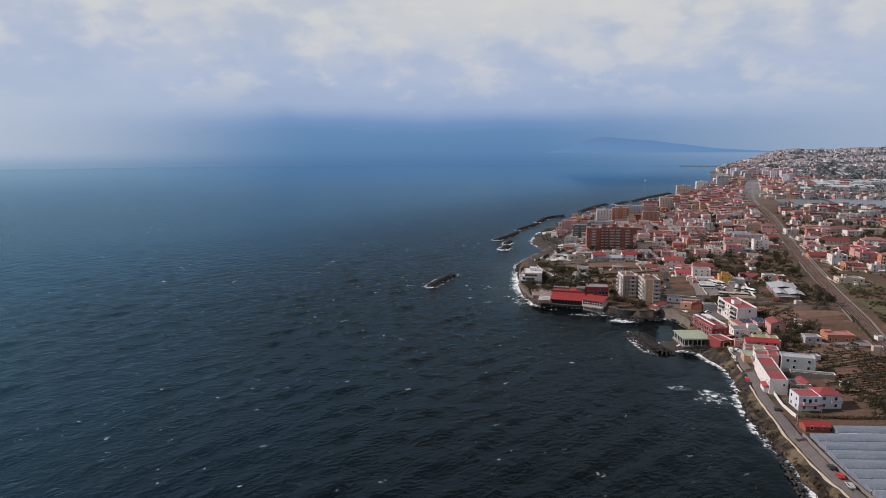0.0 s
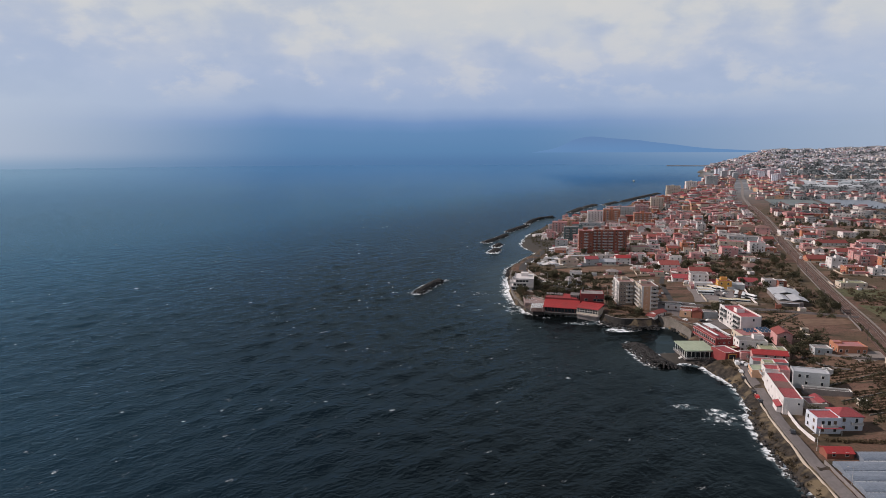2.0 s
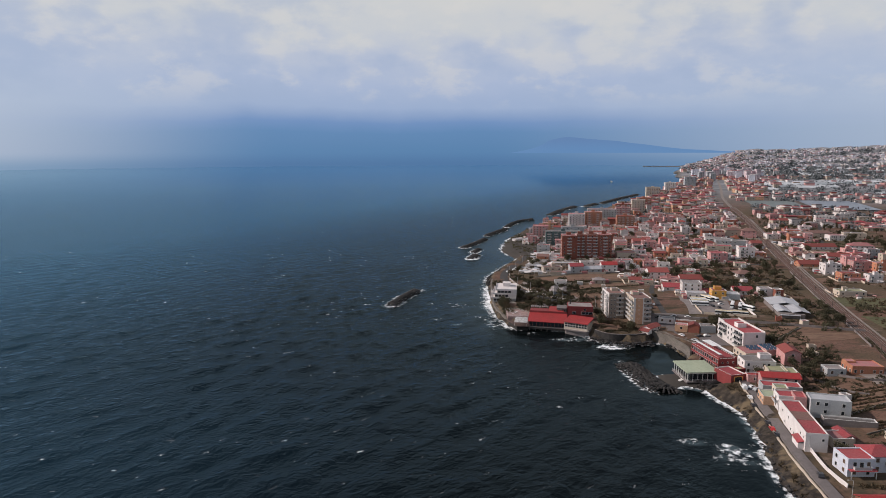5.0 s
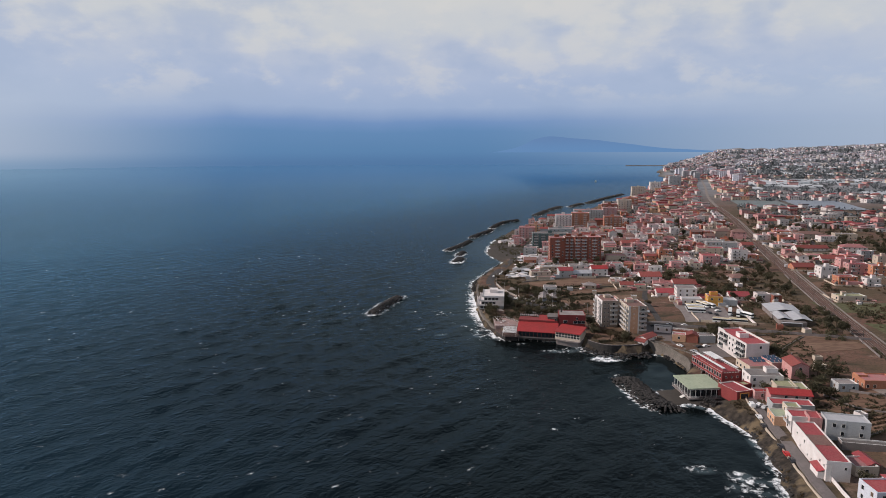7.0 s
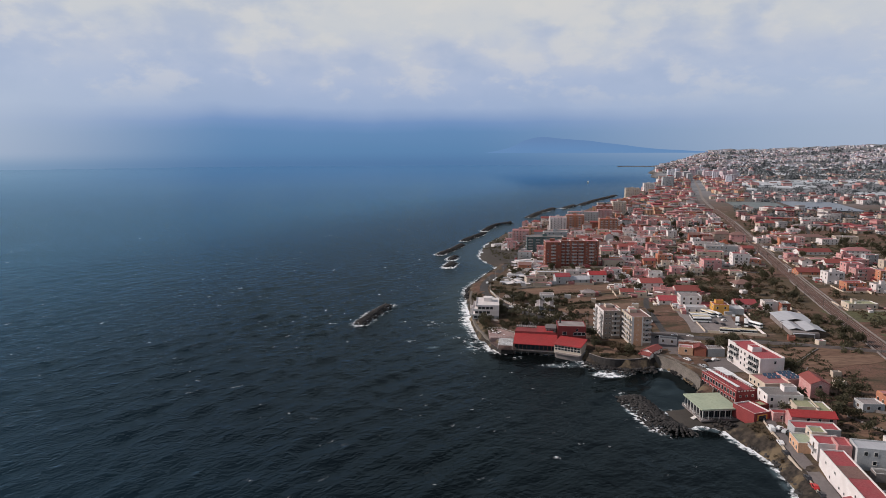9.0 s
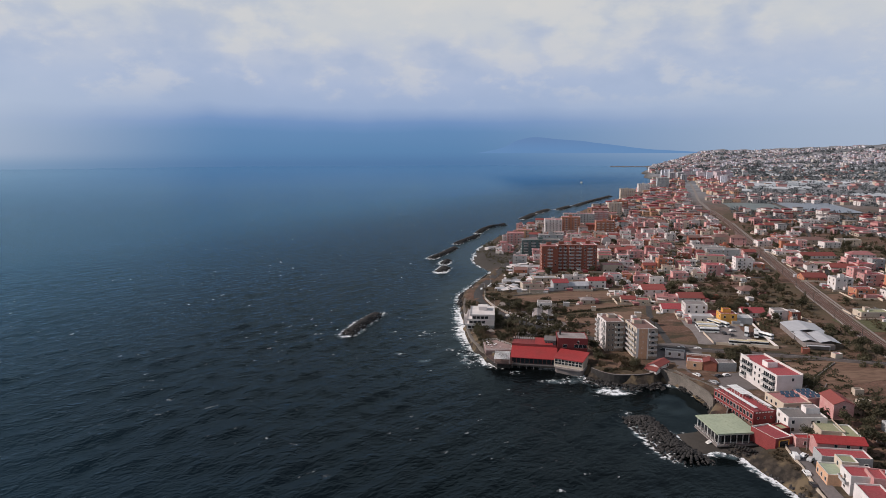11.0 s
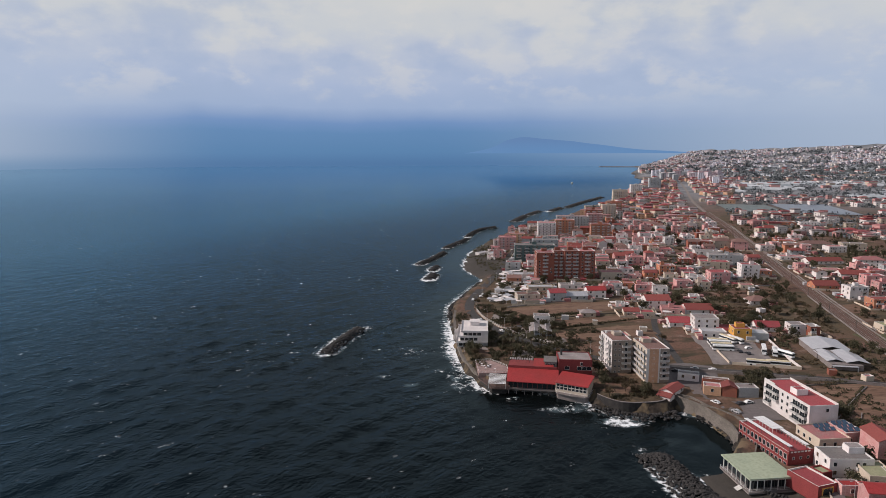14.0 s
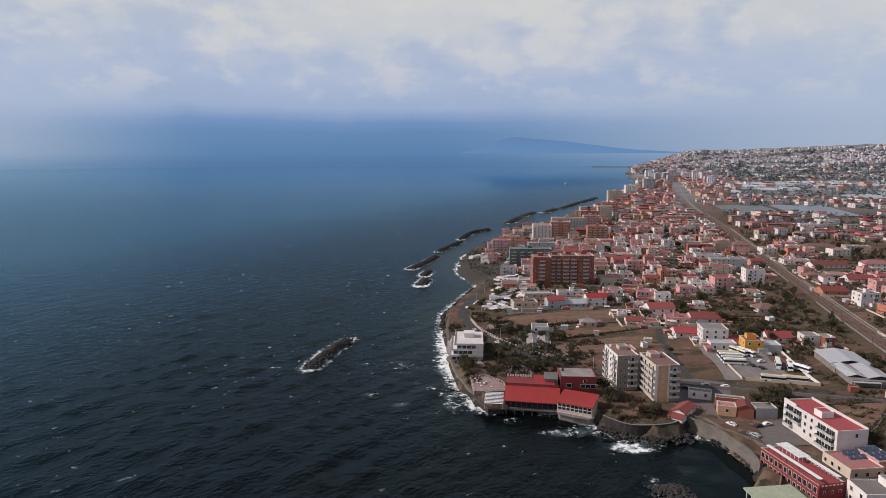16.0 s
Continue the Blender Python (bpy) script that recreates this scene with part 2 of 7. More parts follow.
def ground_material():
    m = bpy.data.materials.new("ground_cover")
    m.use_nodes = True
    nt = m.node_tree
    b = nt.nodes["Principled BSDF"]
    geo = nt.nodes.new("ShaderNodeNewGeometry")
    at = nt.nodes.new("ShaderNodeAttribute")
    at.attribute_name = "cover"

    def noise_tex(s, d, stretch=(1, 1, 1)):
        mp = nt.nodes.new("ShaderNodeMapping")
        mp.inputs["Scale"].default_value = stretch
        nt.links.new(geo.outputs["Position"], mp.inputs[0])
        n = nt.nodes.new("ShaderNodeTexNoise")
        n.inputs["Scale"].default_value, n.inputs["Detail"].default_value = s, d
        nt.links.new(mp.outputs[0], n.inputs["Vector"])
        return n.outputs["Fac"]

    def rng(v, a, c):
        n = nt.nodes.new("ShaderNodeMapRange")
        n.inputs[1].default_value, n.inputs[2].default_value = a, c
        nt.links.new(v, n.inputs[0])
        return n.outputs[0]

    def mix(f, a, c):
        n = nt.nodes.new("ShaderNodeMix")
        n.data_type = "RGBA"
        for i, v in ((0, f), (6, a), (7, c)):
            if isinstance(v, (int, float, tuple)):
                n.inputs[i].default_value = v
            else:
                nt.links.new(v, n.inputs[i])
        return n.outputs[2]

    c = mix(rng(noise_tex(0.022, 5), 0.42, 0.58), (0.150, 0.084, 0.062, 1), (0.100, 0.072, 0.045, 1))
    c = mix(rng(noise_tex(0.06, 4, (1, 2.2, 1)), 0.52, 0.66), c, (0.058, 0.047, 0.030, 1))
    c = mix(rng(noise_tex(0.09, 5), 0.60, 0.72), c, (0.22, 0.150, 0.122, 1))
    c = mix(rng(noise_tex(0.9, 4), 0.5, 0.75), c, (0.052, 0.042, 0.030, 1))
    sp = nt.nodes.new("ShaderNodeSeparateColor")
    nt.links.new(at.outputs["Color"], sp.inputs[0])
    # haze painted into the ground: the far plain goes pale blue-grey
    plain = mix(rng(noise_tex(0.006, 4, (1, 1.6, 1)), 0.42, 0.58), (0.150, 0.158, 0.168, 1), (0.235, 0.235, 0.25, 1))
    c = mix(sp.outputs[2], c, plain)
    rock = mix(rng(noise_tex(0.5, 5), 0.4, 0.65), (0.022, 0.019, 0.017, 1), (0.058, 0.047, 0.038, 1))
    rock = mix(rng(noise_tex(0.16, 5), 0.49, 0.62), rock, (0.140, 0.106, 0.068, 1))
    c = mix(sp.outputs[0], c, rock)
    c = mix(sp.outputs[1], c, (0.06, 0.053, 0.047, 1))
    nt.links.new(c, b.inputs["Base Color"])
    b.inputs["Roughness"].default_value = 0.95
    b.inputs["Specular IOR Level"].default_value = 0.2
    bp = nt.nodes.new("ShaderNodeBump")
    bp.inputs["Strength"].default_value, bp.inputs["Distance"].default_value = 0.8, 0.5
    nt.links.new(noise_tex(0.45, 6), bp.inputs["Height"])
    nt.links.new(bp.outputs[0], b.inputs["Normal"])
    return m


def sea_material():
    m = bpy.data.materials.new("sea_water")
    m.use_nodes = True
    nt = m.node_tree
    b = nt.nodes["Principled BSDF"]
    geo = nt.nodes.new("ShaderNodeNewGeometry")
    at = nt.nodes.new("ShaderNodeAttribute")
    at.attribute_name = "shore"
    sp = nt.nodes.new("ShaderNodeSeparateColor")
    nt.links.new(at.outputs["Color"], sp.inputs[0])

    def noise_tex(s, d, stretch=(1, 1, 1), turn=0.0, rough=0.5):
        mp = nt.nodes.new("ShaderNodeMapping")
        mp.vector_type = "TEXTURE"
        mp.inputs["Scale"].default_value = [1 / k for k in stretch]
        mp.inputs["Rotation"].default_value = (0, 0, turn)
        nt.links.new(geo.outputs["Position"], mp.inputs[0])
        n = nt.nodes.new("ShaderNodeTexNoise")
        n.inputs["Scale"].default_value, n.inputs["Detail"].default_value, n.inputs["Roughness"].default_value = s, d, rough
        nt.links.new(mp.outputs[0], n.inputs["Vector"])
        return n.outputs["Fac"]

    def math_(op, a, c=None, clamp=False):
        n = nt.nodes.new("ShaderNodeMath")
        n.operation, n.use_clamp = op, clamp
        for i, v in enumerate((a, c)):
            if v is None:
                continue
            if isinstance(v, (int, float)):
                n.inputs[i].default_value = v
            else:
                nt.links.new(v, n.inputs[i])
        return n.outputs[0]

    def rng(v, a, c):
        n = nt.nodes.new("ShaderNodeMapRange")
        n.interpolation_type = "SMOOTHSTEP"
        n.inputs[1].default_value, n.inputs[2].default_value = a, c
        nt.links.new(v, n.inputs[0])
        return n.outputs[0]

    def mix(f, a, c):
        n = nt.nodes.new("ShaderNodeMix")
        n.data_type = "RGBA"
        for i, v in ((0, f), (6, a), (7, c)):
            if isinstance(v, (int, float, tuple)):
                n.inputs[i].default_value = v
            else:
                nt.links.new(v, n.inputs[i])
        return n.outputs[2]

    # foam: torn lines along the shore, and short whitecaps out at sea
    lace = noise_tex(0.32, 7, (1, 1, 1), 0, 0.68)
    patch = noise_tex(0.035, 2)
    near = sp.outputs[0]
    shore_foam = rng(math_("ADD", math_("ADD", lace, math_("MULTIPLY", near, 0.42)), math_("MULTIPLY", patch, 0.30)), 0.80, 0.98)
    shore_foam = math_("MULTIPLY", shore_foam, rng(near, 0.02, 0.25))
    caps = noise_tex(0.25, 3, (0.5, 1.0, 1), 0.5, 0.6)
    capd = noise_tex(1.2, 5, (0.6, 1.2, 1), 0.5, 0.65)
    white = math_("MULTIPLY", rng(caps, 0.67, 0.72), rng(capd, 0.46, 0.60))
    white = math_("MULTIPLY", math_("MULTIPLY", white, sp.outputs[1]), rng(noise_tex(0.012, 2), 0.40, 0.58))
    foam = math_("MAXIMUM", shore_foam, white)
    # near-black inshore to blue offshore; the blue partly stands for mirrored sky light
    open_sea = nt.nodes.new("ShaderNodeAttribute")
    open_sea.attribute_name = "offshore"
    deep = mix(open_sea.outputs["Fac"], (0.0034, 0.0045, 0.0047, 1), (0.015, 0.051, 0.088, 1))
    deep = mix(rng(noise_tex(0.008, 3), 0.35, 0.65), deep, mix(0.22, deep, (0.004, 0.010, 0.012, 1)))
    # churned, milky water round the surf
    deep = mix(math_("MULTIPLY", rng(near, 0.12, 0.55), rng(noise_tex(0.12, 4), 0.40, 0.62)), deep, (0.085, 0.120, 0.135, 1))
    c = mix(foam, deep, (0.84, 0.86, 0.88, 1))
    wave = math_("ADD", math_("MULTIPLY", noise_tex(0.20, 3, (0.7, 1.0, 1), 0.85, 0.55), 0.34), math_("MULTIPLY", noise_tex(0.60, 4, (0.65, 1, 1), 0.7, 0.55), 0.20))
    bp = nt.nodes.new("ShaderNodeBump")
    bp.inputs["Strength"].default_value = 1.0
    bp.inputs["Distance"].default_value = 2.4
    nt.links.new(math_("MULTIPLY", wave, sp.outputs[2]), bp.inputs["Height"])
    body = nt.nodes.new("ShaderNodeBsdfDiffuse")
    nt.links.new(c, body.inputs["Color"])
    nt.links.new(bp.outputs[0], body.inputs["Normal"])
    # mirrored sky is tinted by hand: dim blue near, brightened towards the far rim
    gloss = nt.nodes.new("ShaderNodeBsdfGlossy")
    gloss.inputs["Roughness"].default_value = 0.08
    near_tint = mix(open_sea.outputs["Fac"], (0.295, 0.40, 0.465, 1), (0.345, 0.53, 0.645, 1))
    nt.links.new(mix(at.outputs["Alpha"], (0.56, 0.75, 0.84, 1), near_tint), gloss.inputs["Color"])
    nt.links.new(bp.outputs[0], gloss.inputs["Normal"])
    fres = nt.nodes.new("ShaderNodeFresnel")
    fres.inputs["IOR"].default_value = 1.333
    nt.links.new(bp.outputs[0], fres.inputs["Normal"])
    blend = nt.nodes.new("ShaderNodeMixShader")
    nt.links.new(math_("MULTIPLY", fres.outputs[0], math_("SUBTRACT", 1.0, foam)), blend.inputs[0])
    nt.links.new(body.outputs[0], blend.inputs[1])
    nt.links.new(gloss.outputs[0], blend.inputs[2])
    nt.links.new(blend.outputs[0], nt.nodes["Material Output"].inputs["Surface"])
    nt.nodes.remove(b)
    return m


# ---- mesh helpers ----


class Shape:
    """Collects faces and makes one mesh of them."""

    def __init__(self):
        self.v, self.f, self.m = [], [], []

    def face(self, pts, mi=0):
        n = len(self.v)
        self.v.extend(pts)
        self.f.append(tuple(range(n, n + len(pts))))
        self.m.append(mi)

    def solid(self, low, high, mi=0, bottom=True):
        """A prism between two rings of the same number of points, counter-clockwise from above."""
        n, k = len(self.v), len(low)
        self.v.extend(low)
        self.v.extend(high)
        for i in range(k):
            j = (i + 1) % k
            self.f.append((n + i, n + j, n + k + j, n + k + i))
            self.m.append(mi)
        self.f.append(tuple(range(n + k, n + 2 * k)))
        self.m.append(mi)
        if bottom:
            self.f.append(tuple(range(n + k - 1, n - 1, -1)))
            self.m.append(mi)

    def box(self, x0, y0, z0, x1, y1, z1, mi=0, bottom=True):
        r = ((x0, y0), (x1, y0), (x1, y1), (x0, y1))
        self.solid([(x, y, z0) for x, y in r], [(x, y, z1) for x, y in r], mi, bottom)

    def rod(self, a, b, r, n=6, mi=0, r2=None):
        a, b = Vector(a), Vector(b)
        ax = (b - a).normalized()
        u = ax.orthogonal().normalized()
        w = ax.cross(u)
        ring = [u * math.cos(2 * math.pi * i / n) + w * math.sin(2 * math.pi * i / n) for i in range(n)]
        self.solid([tuple(a + q * r) for q in ring], [tuple(b + q * (r if r2 is None else r2)) for q in ring], mi)

    def mesh(self, name, *mats):
        me = bpy.data.meshes.new(name)
        me.from_pydata(self.v, [], self.f)
        for mt in mats:
            me.materials.append(mt)
        if len(mats) > 1:
            me.polygons.foreach_set("material_index", self.m)
        me.update()
        return me


def part(name, data, parent, label="", at=None, turn=0.0, mats=()):
    """Links a mesh or a Shape as one part under a thing or a part."""
    if isinstance(data, Shape):
        data = data.mesh(name, *mats)
    ob = new(name, data)
    ob.parent = parent
    if at is not None:
        ob.location = at
    if turn:
        ob.rotation_euler = (0, 0, turn)
    if label:
        ob["label"] = label
    return ob


def thing(name, x, y, z, rot, label, category, group="", kind=""):
    ob = new(name)
    ob.matrix_world = pose(x, y, z, 0, 0, rot)
    return tagged(ob, label, category, group, kind)


def structure(name, shape, mats, label, category, kind="structure"):
    ob = new(name, shape.mesh(name, *mats) if isinstance(shape, Shape) else shape)
    return tagged(ob, label, category, "", kind)


def smooth_line(pts, step):
    """A rounded line through the points, at even steps."""
    p = [np.array(q, float) for q in pts]
    p = [2 * p[0] - p[1]] + p + [2 * p[-1] - p[-2]]
    out = []
    for i in range(1, len(p) - 2):
        a, b, c, d = p[i - 1:i + 3]
        n = max(1, int(np.linalg.norm(c - b) / step))
        for k in range(n):
            t = k / n
            out.append(0.5 * (2 * b + (c - a) * t + (2 * a - 5 * b + 4 * c - d) * t * t + (3 * b - a - 3 * c + d) * t ** 3))
    out.append(p[-2])
    return np.array(out)

# ---- land and sea ----
HUB = np.array((5.0, 110.0))
COAST_SOUTH = [(115, -700), (117, 0), (119, 160), (122, 216), (126.5, 244), (129, 279), (136, 305), (144, 329), (146, 351), (144, 366),
               (143, 373), (138, 378), (128, 377), (125, 384), (127, 396), (137, 399), (144, 403), (149, 411), (156, 422), (155, 434), (154, 446), (149, 455), (141, 451), (131, 450), (121, 455), (113, 464)]
COAST_CAPE = [(112, 474), (101, 486), (78, 494), (70, 492), (67, 492), (62.6, 506), (59.6, 524), (59.4, 554), (63, 594), (66, 627), (71.5, 661),
              (84, 691), (97, 720), (108, 746), (112, 768), (107, 800), (106, 830), (116, 880), (136, 940), (160, 985)]
COAST_NORTH = [(180, 1020), (206, 1072), (251, 1130), (352, 1275), (394, 1348), (494, 1503), (627, 1706), (786, 1991), (985, 2360), (1070, 2440),
               (1115, 2660), (1225, 2980), (1510, 3620), (1740, 4060), (1875, 4420), (1950, 4620), (2080, 5200)]
coast = np.vstack([smooth_line(COAST_SOUTH + COAST_CAPE, 6.0)[:-1], smooth_line([COAST_CAPE[-1]] + COAST_NORTH, 28.0)])
jit = np.array([(noise.noise((a * 0.13, b * 0.13, 1.0)), noise.noise((a * 0.13, b * 0.13, 7.0))) for a, b in coast])
coast = coast + jit * 2.2
land_ring = np.vstack([coast, [(6500, 5200), (6500, -700)]])


def to_line(px, py, line):
    """The distance of many points from a line."""
    line = np.asarray(line, float)
    a, e = line[:-1], np.diff(line, axis=0)
    ee = np.maximum((e ** 2).sum(1), 1e-9)
    out = np.empty(len(px))
    for i in range(0, len(px), 2000):
        qx, qy = px[i:i + 2000, None] - a[:, 0], py[i:i + 2000, None] - a[:, 1]
        t = np.clip((qx * e[:, 0] + qy * e[:, 1]) / ee, 0, 1)
        out[i:i + 2000] = np.sqrt(((qx - t * e[:, 0]) ** 2 + (qy - t * e[:, 1]) ** 2).min(1))
    return out


def in_ring(px, py, ring):
    a, b = ring, np.roll(ring, -1, 0)
    dy = np.where(b[:, 1] == a[:, 1], 1e-9, b[:, 1] - a[:, 1])
    out = np.empty(len(px), bool)
    for i in range(0, len(px), 2000):
        x, y = px[i:i + 2000, None], py[i:i + 2000, None]
        cross = ((a[:, 1] > y) != (b[:, 1] > y)) & (x < (b[:, 0] - a[:, 0]) * (y - a[:, 1]) / dy + a[:, 0])
        out[i:i + 2000] = cross.sum(1) % 2 == 1
    return out


def inland(px, py):
    """How far inland a point lies, in metres; below zero at sea."""
    px, py = np.atleast_1d(np.asarray(px, float)), np.atleast_1d(np.asarray(py, float))
    d = to_line(px, py, coast)
    return np.where(in_ring(px, py, land_ring), d, -d)


def step01(v, a, b):
    t = np.clip((v - a) / (b - a), 0, 1)
    return t * t * (3 - 2 * t)


def far_rise(px, py):
    """The far end of the plain and of the bay, drawn together towards the rim."""
    r = np.hypot(px - HUB[0], py - HUB[1])
    return 90 * np.clip((r - 2900) / 1800, 0, 1.1) ** 2


def height(px, py, s=None):
    px, py = np.atleast_1d(np.asarray(px, float)), np.atleast_1d(np.asarray(py, float))
    s = inland(px, py) if s is None else s
    r = np.hypot(px - HUB[0], py - HUB[1])
    top = 5.2 + 2.8 * step01(s, 22, 85)
    top = top + 8.0 * step01(r, 900, 2300)
    beach = step01(py, 745, 785) * step01(py, 985, 940)
    top = top * (1 - beach * step01(s, 60, 24)) + 2.4 * beach * step01(s, 60, 24)
    cove = step01(px, 157, 153) * step01(py, 369, 374) * step01(py, 405, 399)
    top = top * (1 - cove) + 0.8 * cove
    wide = 4.0 + 6.5 * step01(py, 372, 335) + 12 * beach + 10 * step01(r, 1000, 1600) - 2.6 * step01(py, 396, 404) * step01(py, 462, 452) * step01(px, 120, 132)
    z = np.where(s > 0, top * step01(s, -wide * 0.25, wide) + 0.0, -0.4 + 0.35 * np.maximum(s, -9))
    bear = np.arctan2(px - HUB[0], py - HUB[1])
    z = z + far_rise(px, py) * step01(s, -5, 420)
    z = z + 46 * step01(r, 3300, 4800) * step01(bear, radians(29), radians(46)) - 8 * step01(r, 3600, 4700) * (s > 0)
    return z


def gz(x, y):
    return float(height(x, y)[0])


def axis(*runs):
    out = []
    for a, b, st in runs:
        out += list(np.arange(a, b, st))
    return np.array(out + [runs[-1][1]], float)


def grid_mesh(name, xs, ys, zf, keep, mat, attr, colf):
    gx, gy = np.meshgrid(xs, ys)
    px, py = gx.ravel(), gy.ravel()
    z, s = zf(px, py)
    nx, ny = len(xs), len(ys)
    i = (np.arange(ny - 1)[:, None] * nx + np.arange(nx - 1)[None, :]).ravel()
    quads = np.stack([i, i + 1, i + nx + 1, i + nx], 1)
    quads = quads[keep(px, py, z, s)[quads].any(1)]
    used, inv = np.unique(quads, return_inverse=True)
    me = bpy.data.meshes.new(name)
    me.from_pydata(np.stack([px, py, z], 1)[used].tolist(), [], inv.reshape(quads.shape).tolist())
    at = me.color_attributes.new(attr, "FLOAT_COLOR", "POINT")
    at.data.foreach_set("color", colf(px, py, z, s)[used].astype(np.float32).ravel())
    me.materials.append(mat)
    me.polygons.foreach_set("use_smooth", np.ones(len(quads), bool))
    me.update()
    return me


def land_z(px, py):
    s = inland(px, py)
    z = height(px, py, s)
    bumps = np.array([noise.noise((a * 0.09, b * 0.09, 0.0)) + 0.7 * noise.noise((a * 0.28, b * 0.28, 5.0)) for a, b in zip(px, py)])
    slope = (1 - step01(px, 160, 155) * step01(py, 366, 372) * step01(py, 408, 400)) * (s > -3) * step01(s, 17, 8) * step01(s, -3, 3)
    return z + bumps * 1.3 * slope * (py < 1000), s


def land_cover(px, py, z, s):
    c = np.zeros((len(px), 4))
    wide = 5 + 6 * step01(py, 372, 335)
    c[:, 0] = step01(s, wide + 3, wide - 4)
    c[:, 1] = step01(py, 745, 785) * step01(py, 985, 940) * step01(s, 46, 34)
    c[:, 1] = np.maximum(c[:, 1], step01(px, 157, 153) * step01(py, 369, 374) * step01(py, 405, 399))
    # share of the painted haze, growing with distance
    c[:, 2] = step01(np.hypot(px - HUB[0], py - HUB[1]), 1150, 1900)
    c[:, 3] = 1
    return c


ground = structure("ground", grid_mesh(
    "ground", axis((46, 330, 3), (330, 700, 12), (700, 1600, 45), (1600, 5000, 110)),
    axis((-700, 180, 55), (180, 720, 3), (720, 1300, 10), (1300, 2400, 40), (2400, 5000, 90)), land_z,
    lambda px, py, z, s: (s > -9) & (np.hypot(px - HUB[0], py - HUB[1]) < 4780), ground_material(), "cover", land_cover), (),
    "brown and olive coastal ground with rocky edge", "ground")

# breakwaters: name, ends and bends, half width
BREAKWATERS = [
    ("detached", [(-18, 561), (-8, 588), (2.5, 612)], 5.2),
    ("middle south", [(64, 770), (69, 785), (72, 796)], 6.0),
    ("middle north", [(72, 812), (76, 826), (80, 836)], 5.0),
    ("first", [(62, 850), (81, 885), (98, 925)], 5.5),
    ("second", [(104, 957), (125, 998), (143, 1031)], 5.0),
    ("third", [(146, 1054), (166, 1106), (184, 1136), (207, 1156)], 5.0),
    ("fourth", [(255, 1234), (274, 1276), (294, 1318)], 8.0),
    ("fifth", [(303, 1332), (322, 1366), (343, 1399)], 7.0),
    ("sixth", [(238, 1138), (255, 1166), (270, 1192)], 7.5),
    ("seventh", [(364, 1397), (384, 1430), (406, 1463)], 8.0),
    ("eighth", [(422, 1475), (463, 1540), (506, 1607)], 8.0),
    ("ninth", [(512, 1616), (552, 1672), (594, 1734)], 8.0),
]
MOLE = [(129, 376), (123, 375.5), (119.5, 382), (118, 398), (117, 416)]


def sea_waves(px, py):
    z = np.zeros(len(px))
    r = np.hypot(px - HUB[0], py - HUB[1])
    rs = np.random.RandomState(4)
    w = np.zeros(len(px))
    for k in range(26):
        ln = 8 + 20 * rs.rand() ** 2
        th = radians(132) + rs.randn() * 0.55
        w += math.sqrt(ln) * 0.021 * np.sin((px * math.cos(th) + py * math.sin(th)) * 2 * math.pi / ln + rs.rand() * 6.3)
    s = inland(px, py)
    return z + w * step01(r, 1000, 300) * (0.35 + 0.65 * step01(-s, 4, 60)) * (py > 120), s


def sea_colour(px, py, z, s):
    off = -s
    wet = np.clip(1 - off / np.where(py < 420, 6, np.where(py > 740, 6, 11)), 0, 1) * (py < 800) + np.clip(1 - off / 5, 0, 1) * 0.8 * (py >= 800)
    bay = np.exp(-(((px - 141) / 19) ** 2 + ((py - 420) / 32) ** 2))
    wet = wet * np.clip(1 - bay * 1.5, 0, 1)
    exposed = 0.75 + 0.5 * np.array([noise.noise((a * 0.03, b * 0.03, 3.0)) for a, b in zip(px, py)])
    wet = np.clip(wet * exposed, 0, 1)
    # surf over the shoal off the southern rocks and off the cape
    for cx, cy, rx, ry, k in ((124, 306, 9, 11, 0.50), (112, 318, 7, 4, 0.55), (97, 463, 12, 5, 0.50), (118, 444, 10, 4, 0.75), (52, 505, 5, 18, 0.45), (34, 560, 14, 14, 0.24), (76, 478, 8, 4, 0.45), (-37, 565, 5, 2.5, 0.50), (-47, 551, 4, 2, 0.42), (14, 518, 5, 2, 0.46), (28, 503, 6, 3, 0.46), (44, 521, 5, 3, 0.48),
                            (12, 564, 5, 2, 0.42), (38, 529, 4, 2, 0.42), (100, 462, 6, 4, 0.55), (115, 448, 8, 3, 0.75)):
        wet = np.maximum(wet, k * np.exp(-(((px - cx) / rx) ** 2 + ((py - cy) / ry) ** 2)))
    for _, line, half in BREAKWATERS:
        d = to_line(px, py, np.array(line)) - half
        wet = np.maximum(wet, np.clip(0.8 - np.maximum(d, 0) / 6, 0, 1) * np.where(px + 0.3 * py < line[0][0] + 0.3 * line[0][1] + 14, 0.85, 0.5))
    d = to_line(px, py, np.array(MOLE)) - 7
    wet = np.maximum(wet, np.clip(0.75 - np.maximum(d, 0) / 5, 0, 1) * step01(px, 121, 115) * (1 - 0.7 * step01(py, 398, 412)))
    r = np.hypot(px - HUB[0], py - HUB[1])
    c = np.zeros((len(px), 4))
    c[:, 0] = wet
    c[:, 1] = step01(off, 8, 40) * step01(r, 2600, 900)
    c[:, 2] = (0.25 + 0.75 * step01(off, 4, 50)) * (1 - 0.7 * bay) * (0.04 + 0.96 * step01(r, 2600, 260))
    # share of the near mirror tint, fading with distance
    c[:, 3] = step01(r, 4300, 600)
    return c


